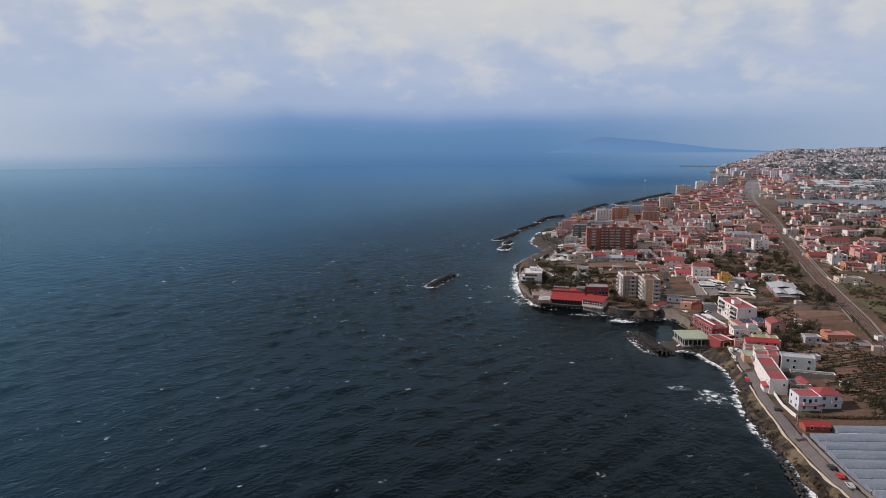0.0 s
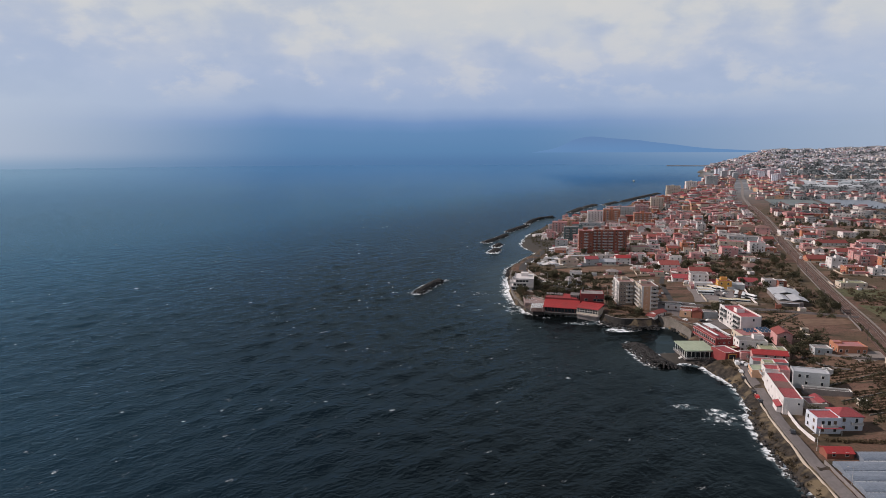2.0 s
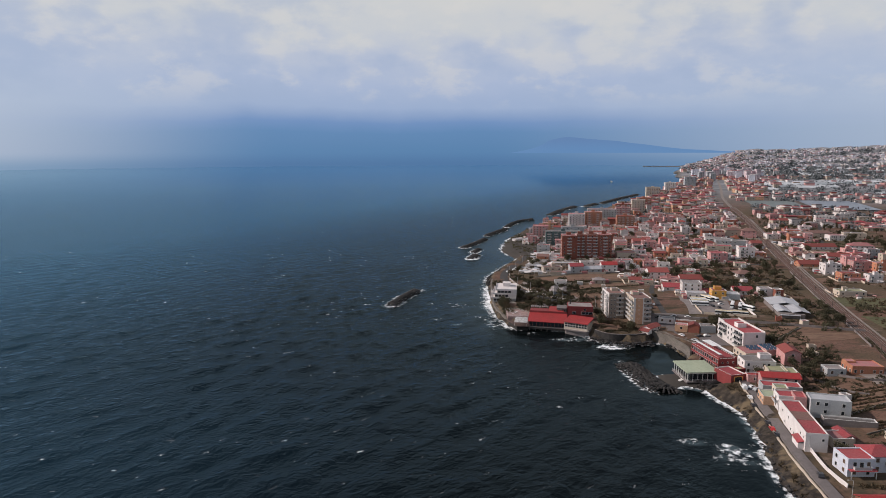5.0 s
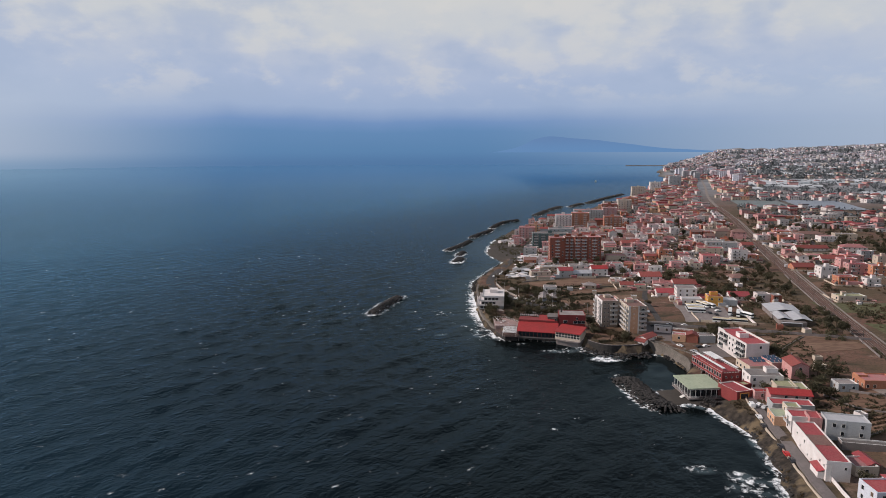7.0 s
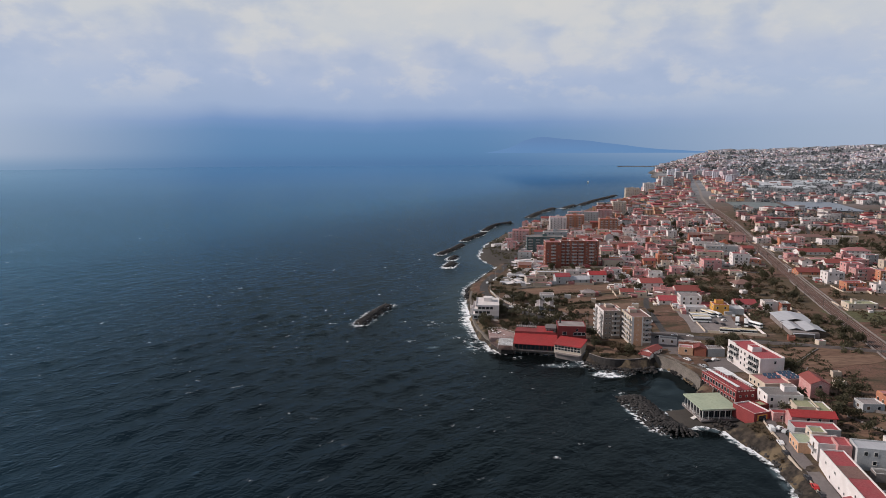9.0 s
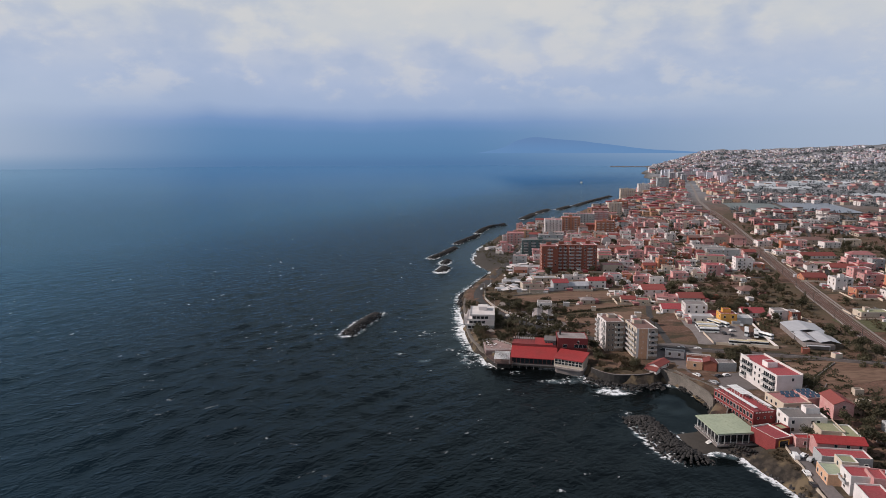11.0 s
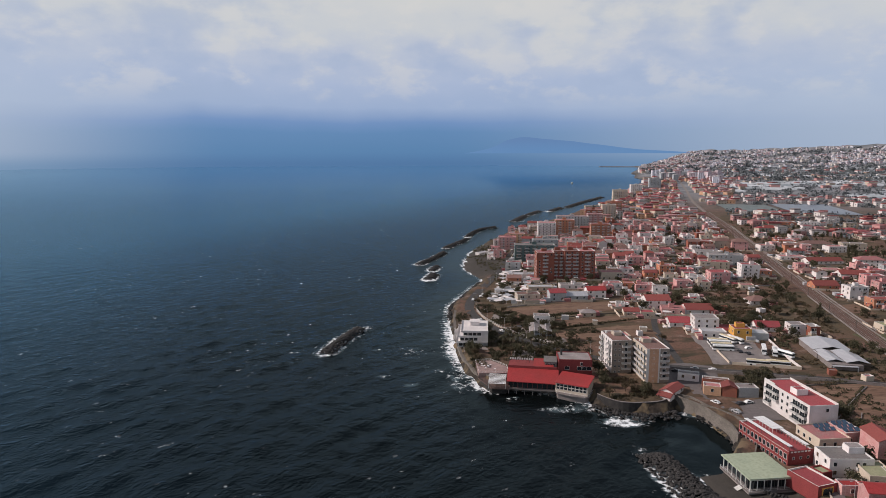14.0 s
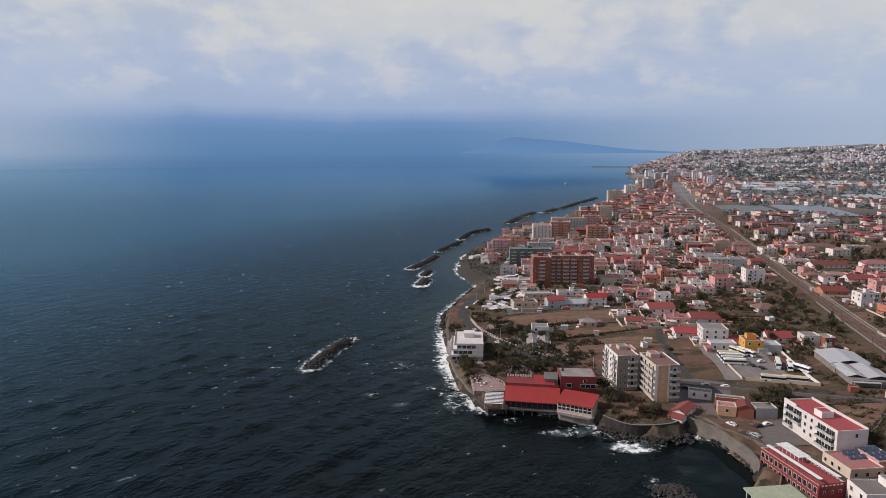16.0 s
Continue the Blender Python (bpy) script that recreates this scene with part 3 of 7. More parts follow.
SEA = sea_material()
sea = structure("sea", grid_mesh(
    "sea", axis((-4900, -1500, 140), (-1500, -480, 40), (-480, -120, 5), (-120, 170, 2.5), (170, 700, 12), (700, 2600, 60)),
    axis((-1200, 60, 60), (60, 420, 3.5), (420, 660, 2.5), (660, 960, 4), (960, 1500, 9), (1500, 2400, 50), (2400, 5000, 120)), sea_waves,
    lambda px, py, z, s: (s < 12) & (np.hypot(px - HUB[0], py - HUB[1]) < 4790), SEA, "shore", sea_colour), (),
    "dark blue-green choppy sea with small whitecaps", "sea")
sv = np.empty(len(sea.data.vertices) * 3, np.float32)
sea.data.vertices.foreach_get("co", sv)
sv = sv.reshape(-1, 3).astype(float)
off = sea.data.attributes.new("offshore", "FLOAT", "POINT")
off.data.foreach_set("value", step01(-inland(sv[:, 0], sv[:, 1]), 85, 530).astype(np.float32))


def ridge(name, bearing0, bearing1, r, base, peak, mat, label, n=90, seed=0.0, shape=None):
    """A far range of hills standing behind the water."""
    sh = Shape()
    pts = []
    for i in range(n + 1):
        t = i / n
        b = radians(bearing0 + (bearing1 - bearing0) * t)
        h = peak * shape(t) + peak * 0.05 * noise.noise((t * 9, seed, 0))
        pts.append((HUB[0] + r * math.sin(b), HUB[1] + r * math.cos(b), base, max(h, 0.5)))
    for (x0, y0, z0, h0), (x1, y1, z1, h1) in zip(pts[:-1], pts[1:]):
        k = 1 + 60 / r
        sh.face([(x0, y0, z0), (x1, y1, z1), (x1 * k, y1 * k, z1 + h1), (x0 * k, y0 * k, z0 + h0)])
    return structure(name, sh, (mat,), label, "hills")

# haze painted as glow: the hills emit its blue, brighter at the foot
HAZE_HILL = bpy.data.materials.new("far_hill_in_haze")
HAZE_HILL.use_nodes = True
hn, hl = HAZE_HILL.node_tree.nodes, HAZE_HILL.node_tree.links
hb = hn["Principled BSDF"]
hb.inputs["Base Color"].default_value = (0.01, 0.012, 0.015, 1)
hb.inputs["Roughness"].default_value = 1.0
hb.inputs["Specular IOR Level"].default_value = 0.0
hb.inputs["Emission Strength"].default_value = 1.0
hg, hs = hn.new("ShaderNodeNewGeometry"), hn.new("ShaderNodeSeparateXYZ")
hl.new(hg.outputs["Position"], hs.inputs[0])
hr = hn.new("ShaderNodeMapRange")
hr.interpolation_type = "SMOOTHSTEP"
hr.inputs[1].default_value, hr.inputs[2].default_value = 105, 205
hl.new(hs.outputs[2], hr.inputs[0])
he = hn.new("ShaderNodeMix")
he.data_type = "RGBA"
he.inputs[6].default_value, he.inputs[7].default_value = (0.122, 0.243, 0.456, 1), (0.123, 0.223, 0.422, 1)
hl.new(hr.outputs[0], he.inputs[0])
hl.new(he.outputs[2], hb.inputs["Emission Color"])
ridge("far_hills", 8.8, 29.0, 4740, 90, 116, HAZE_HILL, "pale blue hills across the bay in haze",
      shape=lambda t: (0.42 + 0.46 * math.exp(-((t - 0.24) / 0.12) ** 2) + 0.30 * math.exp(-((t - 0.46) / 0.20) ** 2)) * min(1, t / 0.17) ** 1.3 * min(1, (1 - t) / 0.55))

# ---- roads, railway, fields ----
ROAD_COAST = [(126, -500), (127, 0), (129, 150), (130, 206), (130.6, 222), (132.6, 238), (134.2, 254), (136.0, 264), (139.0, 282), (142.3, 297), (147, 313), (151.5, 331), (156, 352), (160, 368), (164, 375)]
ROAD_COVE = [(171, 396), (170.5, 412), (170, 430), (164, 444), (160, 456), (164, 470), (168, 484), (166, 496)]
ROAD_LANE = [(128, 518), (149, 504), (166, 496), (194, 483), (218, 470), (245, 457), (275, 444)]
ROAD_NORTH = [(127, 519), (107, 540), (97.5, 558.5), (89.5, 578.5), (82.5, 602), (80, 628), (83.5, 653), (94, 684), (106, 712), (128, 766), (150, 830), (181, 910), (216, 994), (290, 1110), (400, 1290)]
RAILWAY = [(175, -500), (182, 50), (205, 240), (238, 353), (266, 422), (295, 500), (335, 602), (378, 708), (428, 828), (475, 938), (530, 1068), (600, 1250), (690, 1465), (830, 1760), (1010, 2150)]
STREETS = [
    [(172, 500), (186, 560), (214, 618), (238, 655), (262, 690)],
    [(262, 690), (290, 745), (318, 800), (350, 870), (390, 960), (450, 1090)],
    [(184, 690), (222, 690), (262, 690), (310, 676), (345, 668)],
    [(122, 757), (180, 762), (240, 748), (290, 745), (345, 730)],
    [(380, 640), (440, 735), (520, 860), (600, 985), (700, 1120)],
    [(410, 690), (500, 668), (610, 640), (760, 600)],
]


def ribbon(name, line, half, lift, mats, label, category, step=4.0, edge=None, thick=0.0):
    pts = smooth_line(line, step)
    tan = np.gradient(pts, axis=0)
    tan /= np.linalg.norm(tan, axis=1)[:, None]
    nrm = np.stack([-tan[:, 1], tan[:, 0]], 1)
    sh = Shape()
    rows = []
    for k in (1, 0, -1):
        q = pts + nrm * half * k
        rows.append(np.column_stack([q, height(q[:, 0], q[:, 1]) + lift]))
    top = np.maximum.reduce([r[:, 2] for r in rows])
    for r in rows:
        r[:, 2] = 0.5 * r[:, 2] + 0.5 * top
    for a, b in ((0, 1), (1, 2)):
        for i in range(len(pts) - 1):
            sh.face([tuple(rows[a][i]), tuple(rows[b][i]), tuple(rows[b][i + 1]), tuple(rows[a][i + 1])])
    for r, flip in ((rows[0], 1), (rows[2], 0)):
        for i in range(len(pts) - 1):
            p, q = tuple(r[i]), tuple(r[i + 1])
            f = [p, q, (q[0], q[1], q[2] - 0.8), (p[0], p[1], p[2] - 0.8)]
            sh.face(f if flip else f[::-1])
    return structure(name, sh, mats, label, category)


def wall_along(name, line, h, thick, mat, label, step=5.0, sink=0.5, kind="structure", lift=0.0):
    """A low wall that follows the ground."""
    pts = smooth_line(line, step)
    tan = np.gradient(pts, axis=0)
    tan /= np.linalg.norm(tan, axis=1)[:, None]
    nrm = np.stack([-tan[:, 1], tan[:, 0]], 1) * thick / 2
    g = height(pts[:, 0], pts[:, 1])
    sh = Shape()
    for i in range(len(pts) - 1):
        a, b, c, d = pts[i] - nrm[i], pts[i + 1] - nrm[i + 1], pts[i + 1] + nrm[i + 1], pts[i] + nrm[i]
        z = (g[i], g[i + 1], g[i + 1], g[i])
        sh.solid([(*p, q - sink) for p, q in zip((a, b, c, d), z)], [(*p, q + h + lift) for p, q in zip((a, b, c, d), z)])
    return structure(name, sh, (mat,), label, "wall", kind)


def shifted(line, off):
    pts = smooth_line(line, 12.0)
    tan = np.gradient(pts, axis=0)
    tan /= np.linalg.norm(tan, axis=1)[:, None]
    return [tuple(p) for p in pts + np.stack([-tan[:, 1], tan[:, 0]], 1) * off]


ribbon("road_coast", ROAD_COAST, 1.9, 0.30, (ASPHALT_PALE,), "grey worn coast road beside the cliff", "road")
ribbon("road_cove", ROAD_COVE, 2.6, 0.16, (ASPHALT_PALE,), "grey lane behind the cove", "road")
ribbon("road_lane", ROAD_LANE, 3.0, 0.18, (ASPHALT,), "dark lane below the coach yard", "road")
ribbon("road_north", ROAD_NORTH, 3.4, 0.15, (ASPHALT,), "dark asphalt promenade road", "road")
for k, s in enumerate(STREETS):
    ribbon("street", s, 1.9, 0.12 + 0.01 * k, (ASPHALT,), "dark grey town street between houses", "road", 6.0)
ribbon("railway_bed", [p for p in RAILWAY if p[1] > 1240], 2.8, 0.25, (PAVE,), "pale railway line far across the plain", "railway", 12.0)
ribbon("railway_bed", [p for p in RAILWAY if p[1] < 1260], 4.6, 0.25, (BALLAST,), "rusty brown railway ballast", "railway", 6.0)
ribbon("railway_path", shifted([p for p in RAILWAY if p[1] < 1260], -6.2), 0.7, 0.2, (PAVE,), "pale dusty path along the railway", "path", 6.0)
for o in (-3.2, -1.75, 1.75, 3.2):
    pts = shifted([p for p in RAILWAY if -10 < p[1] < 1500], o)
    sh = Shape()
    g = height(np.array(pts)[:, 0], np.array(pts)[:, 1])
    for (a, b), za, (c, d), zb in zip(pts[:-1], g[:-1], pts[1:], g[1:]):
        sh.rod((a, b, za + 0.48), (c, d, zb + 0.48), 0.10, 4)
    structure("rail", sh, (STEEL,), "worn steel running rail", "rail")
for lo, hi, off in ((410, 470, 5.4), (490, 640, 5.4), (700, 960, 5.4), (540, 720, -8.0), (760, 1080, -8.0)):
    mid = [(float(np.interp(y, [p[1] for p in RAILWAY], [p[0] for p in RAILWAY])), y) for y in np.arange(lo, hi, 28.0)]
    wall_along("railway_wall", shifted(mid, off), 1.1, 0.3, WALL["concrete"], "pale wall beside the railway")
wall_along("road_parapet", shifted([p for p in ROAD_COAST if p[1] > 100], 2.7), 0.8, 0.4, WALL["cream"], "low tan parapet along the coast road")
wall_along("greenhouse_wall", [(132.4, 100), (133.4, 206), (133.9, 222), (135.4, 238), (137.0, 253)], 1.2, 0.3, WALL["concrete"], "grey wall between road and glasshouses")
wall_along("promenade_fence", shifted([(107, 540), (97.5, 558.5), (89.5, 578.5), (82.5, 602), (80, 628), (83.5, 653)], -4.7), 0.8, 0.2, WALL["cream"], "white railing wall along the promenade")
wall_along("lane_wall", shifted(ROAD_LANE[1:], -3.4), 1.6, 0.35, WALL["concrete"], "grey retaining wall beside the lane")
wall_along("cove_wall", [(150, 400), (158, 410), (164, 421), (163, 434), (157, 446), (155, 456), (149, 461), (143, 458)], 0.9, 0.5, STONE, "stone sea wall above the cove", sink=5.5)
wall_along("cape_wall", [(69.5, 495), (64.0, 508), (60.9, 525), (60.6, 554), (64.2, 593), (67.2, 620), (70, 634)], 0.6, 1.6, STONE, "weathered sea wall round the cape", sink=5.5)


def field(name, x0, y0, x1, y1, rot, mat, label, lift=0.10, n=8):
    """A flat plot that lies on the ground."""
    c, s = math.cos(radians(rot)), math.sin(radians(rot))
    cx, cy = (x0 + x1) / 2, (y0 + y1) / 2
    us, vs = np.linspace(x0 - cx, x1 - cx, n), np.linspace(y0 - cy, y1 - cy, n)
    gu, gv = np.meshgrid(us, vs)
    px, py = cx + gu.ravel() * c - gv.ravel() * s, cy + gu.ravel() * s + gv.ravel() * c
    edge = np.array([noise.noise((a * 0.1, b * 0.1, 2.0)) for a, b in zip(px, py)])
    px, py = px + edge * 2.5, py + edge * 2.5
    z = height(px, py) + lift
    sh = Shape()
    sh.v = [tuple(p) for p in np.stack([px, py, z], 1)]
    for j in range(n - 1):
        for i in range(n - 1):
            a = j * n + i
            sh.f.append((a, a + 1, a + n + 1, a + n))
            sh.m.append(0)
    return structure(name, sh, (mat,), label, "field")


field("field", 108, 607, 186, 632, 3, SOIL, "long brown field below the row of houses")
field("field", 126, 576, 188, 592, 9, SOIL, "dark ploughed strip of brown soil", 0.12)
field("field", 122, 545, 182, 566, 9, SOIL, "brown bare field behind the tower blocks", 0.14)
field("field", 126, 593, 172, 604, 3, GRASS, "rough grass strip beside the field", 0.13)
field("field", 206, 424, 262, 458, 10, SOIL, "reddish bare field beside the railway", 0.12)
field("field", 188, 330, 228, 366, 8, SOIL, "bare brown plot behind the houses", 0.12)
field("field", 240, 585, 286, 604, -10, SOIL, "brown allotment beside the railway")
field("field", 296, 500, 350, 530, -10, MEADOW, "green meadow beyond the railway", 0.12)
field("field", 288, 380, 380, 470, -10, MEADOW, "wide green field beyond the railway")
field("field", 330, 578, 354, 604, -10, SOIL, "tan soil plot beyond the railway")
field("field", 180, 290, 232, 322, 5, SOIL, "terraced brown garden plot", 0.11)
field("tower_car_park", 156, 468, 182, 500, -20, ASPHALT_PALE, "worn grey car park behind the cove", 0.13)
field("coach_yard", 194, 492, 226, 540, -14, WALL["concrete"], "pale grey coach parking yard", 0.2)
field("hotel_yard", 170, 428, 184, 450, -6, ASPHALT_PALE, "worn grey hotel car park", 0.22)
field("cape_terrace", 86, 514, 97, 528, -15, PAVE, "pale paved forecourt behind the restaurant", 0.12)
field("villa_terrace", 62, 540, 76, 590, 0, PAVE, "pale terrace round the white villa", 0.12)
field("orange_forecourt", 218, 358, 240, 372, 4, PAVE, "white gravel yard by the orange bungalow", 0.14)

# ---- rocks ----
ROCKS = []
for k in range(5):
    bm = bmesh.new()
    bmesh.ops.create_icosphere(bm, subdivisions=1, radius=1.0)
    for v in bm.verts:
        n = noise.noise(v.co * 1.7 + Vector((k * 9, 0, 0)))
        v.co *= 0.8 + 0.5 * n
        v.co.z *= 0.75
    ROCKS.append(([tuple(v.co) for v in bm.verts], [tuple(v.index for v in f.verts) for f in bm.faces]))
    bm.free()


def rock_pile(name, line, half, crest, label, seed, size=1.3, dens=0.55, end=True):
    rs = np.random.RandomState(seed)
    pts = smooth_line(line, 1.0)
    sh = Shape()
    count = int(len(pts) * 2 * half * dens)
    tan = np.gradient(pts, axis=0)
    tan /= np.linalg.norm(tan, axis=1)[:, None] + 1e-9
    core = []
    for i in range(count):
        j = rs.randint(len(pts))
        u = np.clip(rs.randn() * 0.5, -1.05, 1.05)
        fall = 1 - abs(u) ** 1.6
        tip = min(1.0, (min(j, len(pts) - 1 - j) + 1.5) / (half * 0.9)) if end else 1
        x, y = pts[j] + np.array((-tan[j, 1], tan[j, 0])) * u * half
        z = -0.8 + (crest + 0.6) * fall * tip + rs.rand() * 0.5
        s = size * (0.55 + 0.75 * rs.rand())
        v, f = ROCKS[rs.randint(5)]
        a = rs.rand() * 6.28
        c, q = math.cos(a), math.sin(a)
        n = len(sh.v)
        base = 0.0
        sh.v.extend([(x + s * (p[0] * c - p[1] * q), y + s * (p[0] * q + p[1] * c), base + z + s * p[2]) for p in v])
        sh.f.extend([tuple(n + b for b in g) for g in f])
        sh.m.extend([0] * len(f))
    return structure(name, sh, (ROCK,), label, "breakwater", "stuff")


for k, (_, line, half) in enumerate(BREAKWATERS):
    rock_pile("breakwater", line, half, 1.9 if k else 2.3, "dark boulder breakwater standing in the sea", k, 0.95 if k < 4 else 1.7, 1.3 if k < 4 else 0.4)
rock_pile("rock_mole", MOLE, 8.0, 2.4, "curved mole of dark lava boulders", 31, 0.78, 1.9)
rock_pile("shore_rocks", [(110, 463), (118, 455), (127, 450), (136, 449), (145, 451)], 4.5, 1.4, "grey boulders at the foot of the garden wall", 32, 1.0, 0.6, False)
rock_pile("shore_rocks", [(117, 190), (118, 216), (124, 244), (129, 279), (137, 305), (145, 329), (147, 351), (145, 366)], 2.6, 0.7, "dark boulders along the cliff foot", 33, 0.8, 0.45, False)
rock_pile("shore_rocks", [(65.6, 624), (67.5, 640), (71.5, 661), (84, 691), (97, 720), (109, 748)], 3.6, 1.3, "dark boulders along the promenade", 34, 1.2, 0.35, False)
rock_pile("shore_rubble", [(141, 379), (146, 373), (149, 366), (151, 358)], 3.2, 3.2, "pale rubble and boulders beside the pavilion", 36, 0.65, 1.3, False)
rock_pile("shore_rocks", [(145, 400), (150, 410), (156, 422), (155, 434), (153, 446)], 2.5, 1.0, "boulders below the cove wall", 35, 0.8, 0.4, False)
harbour = Shape()
HL = smooth_line([(1593, 4420), (1740, 4370), (1880, 4300)], 40)
for (a, b), (c, d) in zip(HL[:-1], HL[1:]):
    harbour.solid([(a, b - 6, -3), (c, d - 6, -3), (c, d + 6, -3), (a, b + 6, -3)], [(a, b - 4, 3), (c, d - 4, 3), (c, d + 4, 3), (a, b + 4, 3)])
structure("harbour_pier", harbour, (WALL["concrete"],), "long low grey harbour pier far off", "pier")

# ---- buildings ----
RNG = random.Random(11)


def window_mesh(w, h, glass, frame, bars=1):
    """A window of one piece: a proud frame, its reveal and the recessed pane."""
    s = Shape()
    t = 0.07

    def ring(k, y):
        return [(-w / 2 - k, y, -k), (w / 2 + k, y, -k), (w / 2 + k, y, h + k), (-w / 2 - k, y, h + k)]

    s.v = ring(t, 0.02) + ring(t, -0.12) + ring(0, -0.12) + ring(0, -0.03)
    for a, mi in ((0, 0), (4, 0), (8, 0)):
        for i in range(4):
            j = (i + 1) % 4
            s.f.append((a + i, a + j, a + 4 + j, a + 4 + i))
            s.m.append(mi)
    s.f.append((12, 13, 14, 15))
    s.m.append(1)
    return s.mesh("window", frame, glass)


WIN = window_mesh(1.15, 1.45, GLASS, FRAME)
WIN_SMALL = window_mesh(0.8, 0.9, GLASS, FRAME, 0)
WIN_SHUT = window_mesh(1.2, 1.5, SHUTTER, FRAME)
WIN_DOOR = window_mesh(1.3, 2.2, GLASS, FRAME)
WIN_WIDE = window_mesh(2.2, 1.7, GLASS, FRAME, 3)


def balcony_mesh(w, d, mat=RAIL):
    s = Shape()
    s.box(-w / 2, -d, -0.18, w / 2, 0.02, 0.0, 0)
    ring = [(-w / 2, 0), (-w / 2, -d), (w / 2, -d), (w / 2, 0), (w / 2 - 0.08, 0), (w / 2 - 0.08, -d + 0.08), (-w / 2 + 0.08, -d + 0.08), (-w / 2 + 0.08, 0)]
    s.solid([(x, y, 0.0) for x, y in ring], [(x, y, 0.95) for x, y in ring], 1)
    return s.mesh("balcony", FRAME, mat)


BALC = {w: balcony_mesh(w, 1.3) for w in (3.0, 4.5, 6.0, 9.0)}
SIDES = {"s": (0, -1, 0.0), "e": (1, 0, math.pi / 2), "n": (0, 1, math.pi), "w": (-1, 0, -math.pi / 2)}


def on_side(side, w, d, off, z):
    """Place and turn of a thing on a wall: off metres along it from its middle."""
    nx, ny, a = SIDES[side]
    dist = d / 2 if nx == 0 else w / 2
    tx, ty = -ny, nx
    return (nx * dist + tx * off, ny * dist + ty * off, z), a


def flat_shell(w, d, h, para=0.55, sink=2.0, rim=0):
    s = Shape()
    a, b, t = w / 2, d / 2, 0.3
    o = [(-a, -b), (a, -b), (a, b), (-a, b)]
    q = [(-a + t, -b + t), (a - t, -b + t), (a - t, b - t), (-a + t, b - t)]
    for i in range(4):
        j = (i + 1) % 4
        s.face([(*o[i], -sink), (*o[j], -sink), (*o[j], h + para), (*o[i], h + para)])
        s.face([(*o[i], h + para), (*o[j], h + para), (*q[j], h + para), (*q[i], h + para)], rim)
        s.face([(*q[i], h + para), (*q[j], h + para), (*q[j], h - 0.2), (*q[i], h - 0.2)], rim)
    return s


def gable_shell(w, d, h, rise, sink=2.0):
    s = Shape()
    a, b = w / 2, d / 2
    s.face([(-a, -b, -sink), (a, -b, -sink), (a, -b, h), (-a, -b, h)])
    s.face([(a, b, -sink), (-a, b, -sink), (-a, b, h), (a, b, h)])
    s.face([(a, -b, -sink), (a, b, -sink), (a, b, h), (a, 0, h + rise), (a, -b, h)])
    s.face([(-a, b, -sink), (-a, -b, -sink), (-a, -b, h), (-a, 0, h + rise), (-a, b, h)])
    return s


def pitched_roof(w, d, h, rise, hip):
    s = Shape()
    a, b, o, t = w / 2 + 0.45, d / 2 + 0.45, min(d / 2, w / 2 - 0.4) if hip else 0.0, 0.22
    e = h - 0.45 * rise / (d / 2)
    r0, r1 = (-a + o, 0, h + rise), (a - o, 0, h + rise)
    low = [(-a, -b, e), (a, -b, e), (a, b, e), (-a, b, e)]
    up = [(x, y, z + t) for x, y, z in low]
    ru0, ru1 = (r0[0], 0, h + rise + t), (r1[0], 0, h + rise + t)
    s.face([up[0], up[1], ru1, ru0])
    s.face([up[2], up[3], ru0, ru1])
    s.face([low[1], low[0], r0, r1])
    s.face([low[3], low[2], r1, r0])
    for i in (0, 2):
        s.face([low[i], low[i + 1], up[i + 1], up[i]])
    if hip:
        s.face([up[1], up[2], ru1])
        s.face([up[3], up[0], ru0])
        s.face([low[2], low[1], r1])
        s.face([low[0], low[3], r0])
        s.face([low[1], low[2], up[2], up[1]])
        s.face([low[3], low[0], up[0], up[3]])
    else:
        for p, r, rr, i, j in ((1, r1, ru1, 1, 2), (0, r0, ru0, 3, 0)):
            s.face([low[i], r, rr, up[i]])
            s.face([r, low[j], up[j], rr])
    return s


SHELLS = {}


def building(x, y, w, d, rot, floors, wall, roof, kind, name="house", label="", category="house", group="", fh=3.1, sides="snew",
             gap=3.6, win=None, skip=0.12, z=None, base=0.0, wins_from=0):
    """A building with its wall, roof and every window as parts."""
    g = gz(x, y) - 0.05 if z is None else z
    ob = thing(name, x, y, g, rot, label, category, group)
    h = floors * fh + base
    rise = min(w, d) * 0.22
    if kind == "flat":
        white_rim = RNG.random() < 0.6
        part("wall", flat_shell(w, d, h, rim=1 if white_rim else 0), ob, mats=(WALL[wall], FRAME) if white_rim else (WALL[wall],))
        s = Shape()
        s.box(-w / 2 + 0.3, -d / 2 + 0.3, h - 0.2, w / 2 - 0.3, d / 2 - 0.3, h + 0.02)
        part("roof", s, ob, mats=(ROOF[roof],))
    else:
        if d > w:
            ob.rotation_euler.z += math.pi / 2
            w, d = d, w
        part("wall", gable_shell(w, d, h, rise * 0.98) if kind == "gable" else flat_shell(w, d, h, 0.0), ob, mats=(WALL[wall],))
        part("roof", pitched_roof(w, d, h, rise, kind == "hip"), ob, mats=(ROOF[roof],))
    for side in sides:
        span = w if side in "sn" else d
        n = max(1, int((span - 1.2) / gap))
        for f in range(wins_from, floors):
            for i in range(n):
                if RNG.random() < skip:
                    continue
                at, a = on_side(side, w, d, (i - (n - 1) / 2) * span / n, base + f * fh + 0.95)
                me = win or RNG.choice((WIN, WIN, WIN_SHUT))
                part("window", me, ob, at=at, turn=a)
    ob["h"] = h
    ob["w"] = w
    ob["d"] = d
    return ob


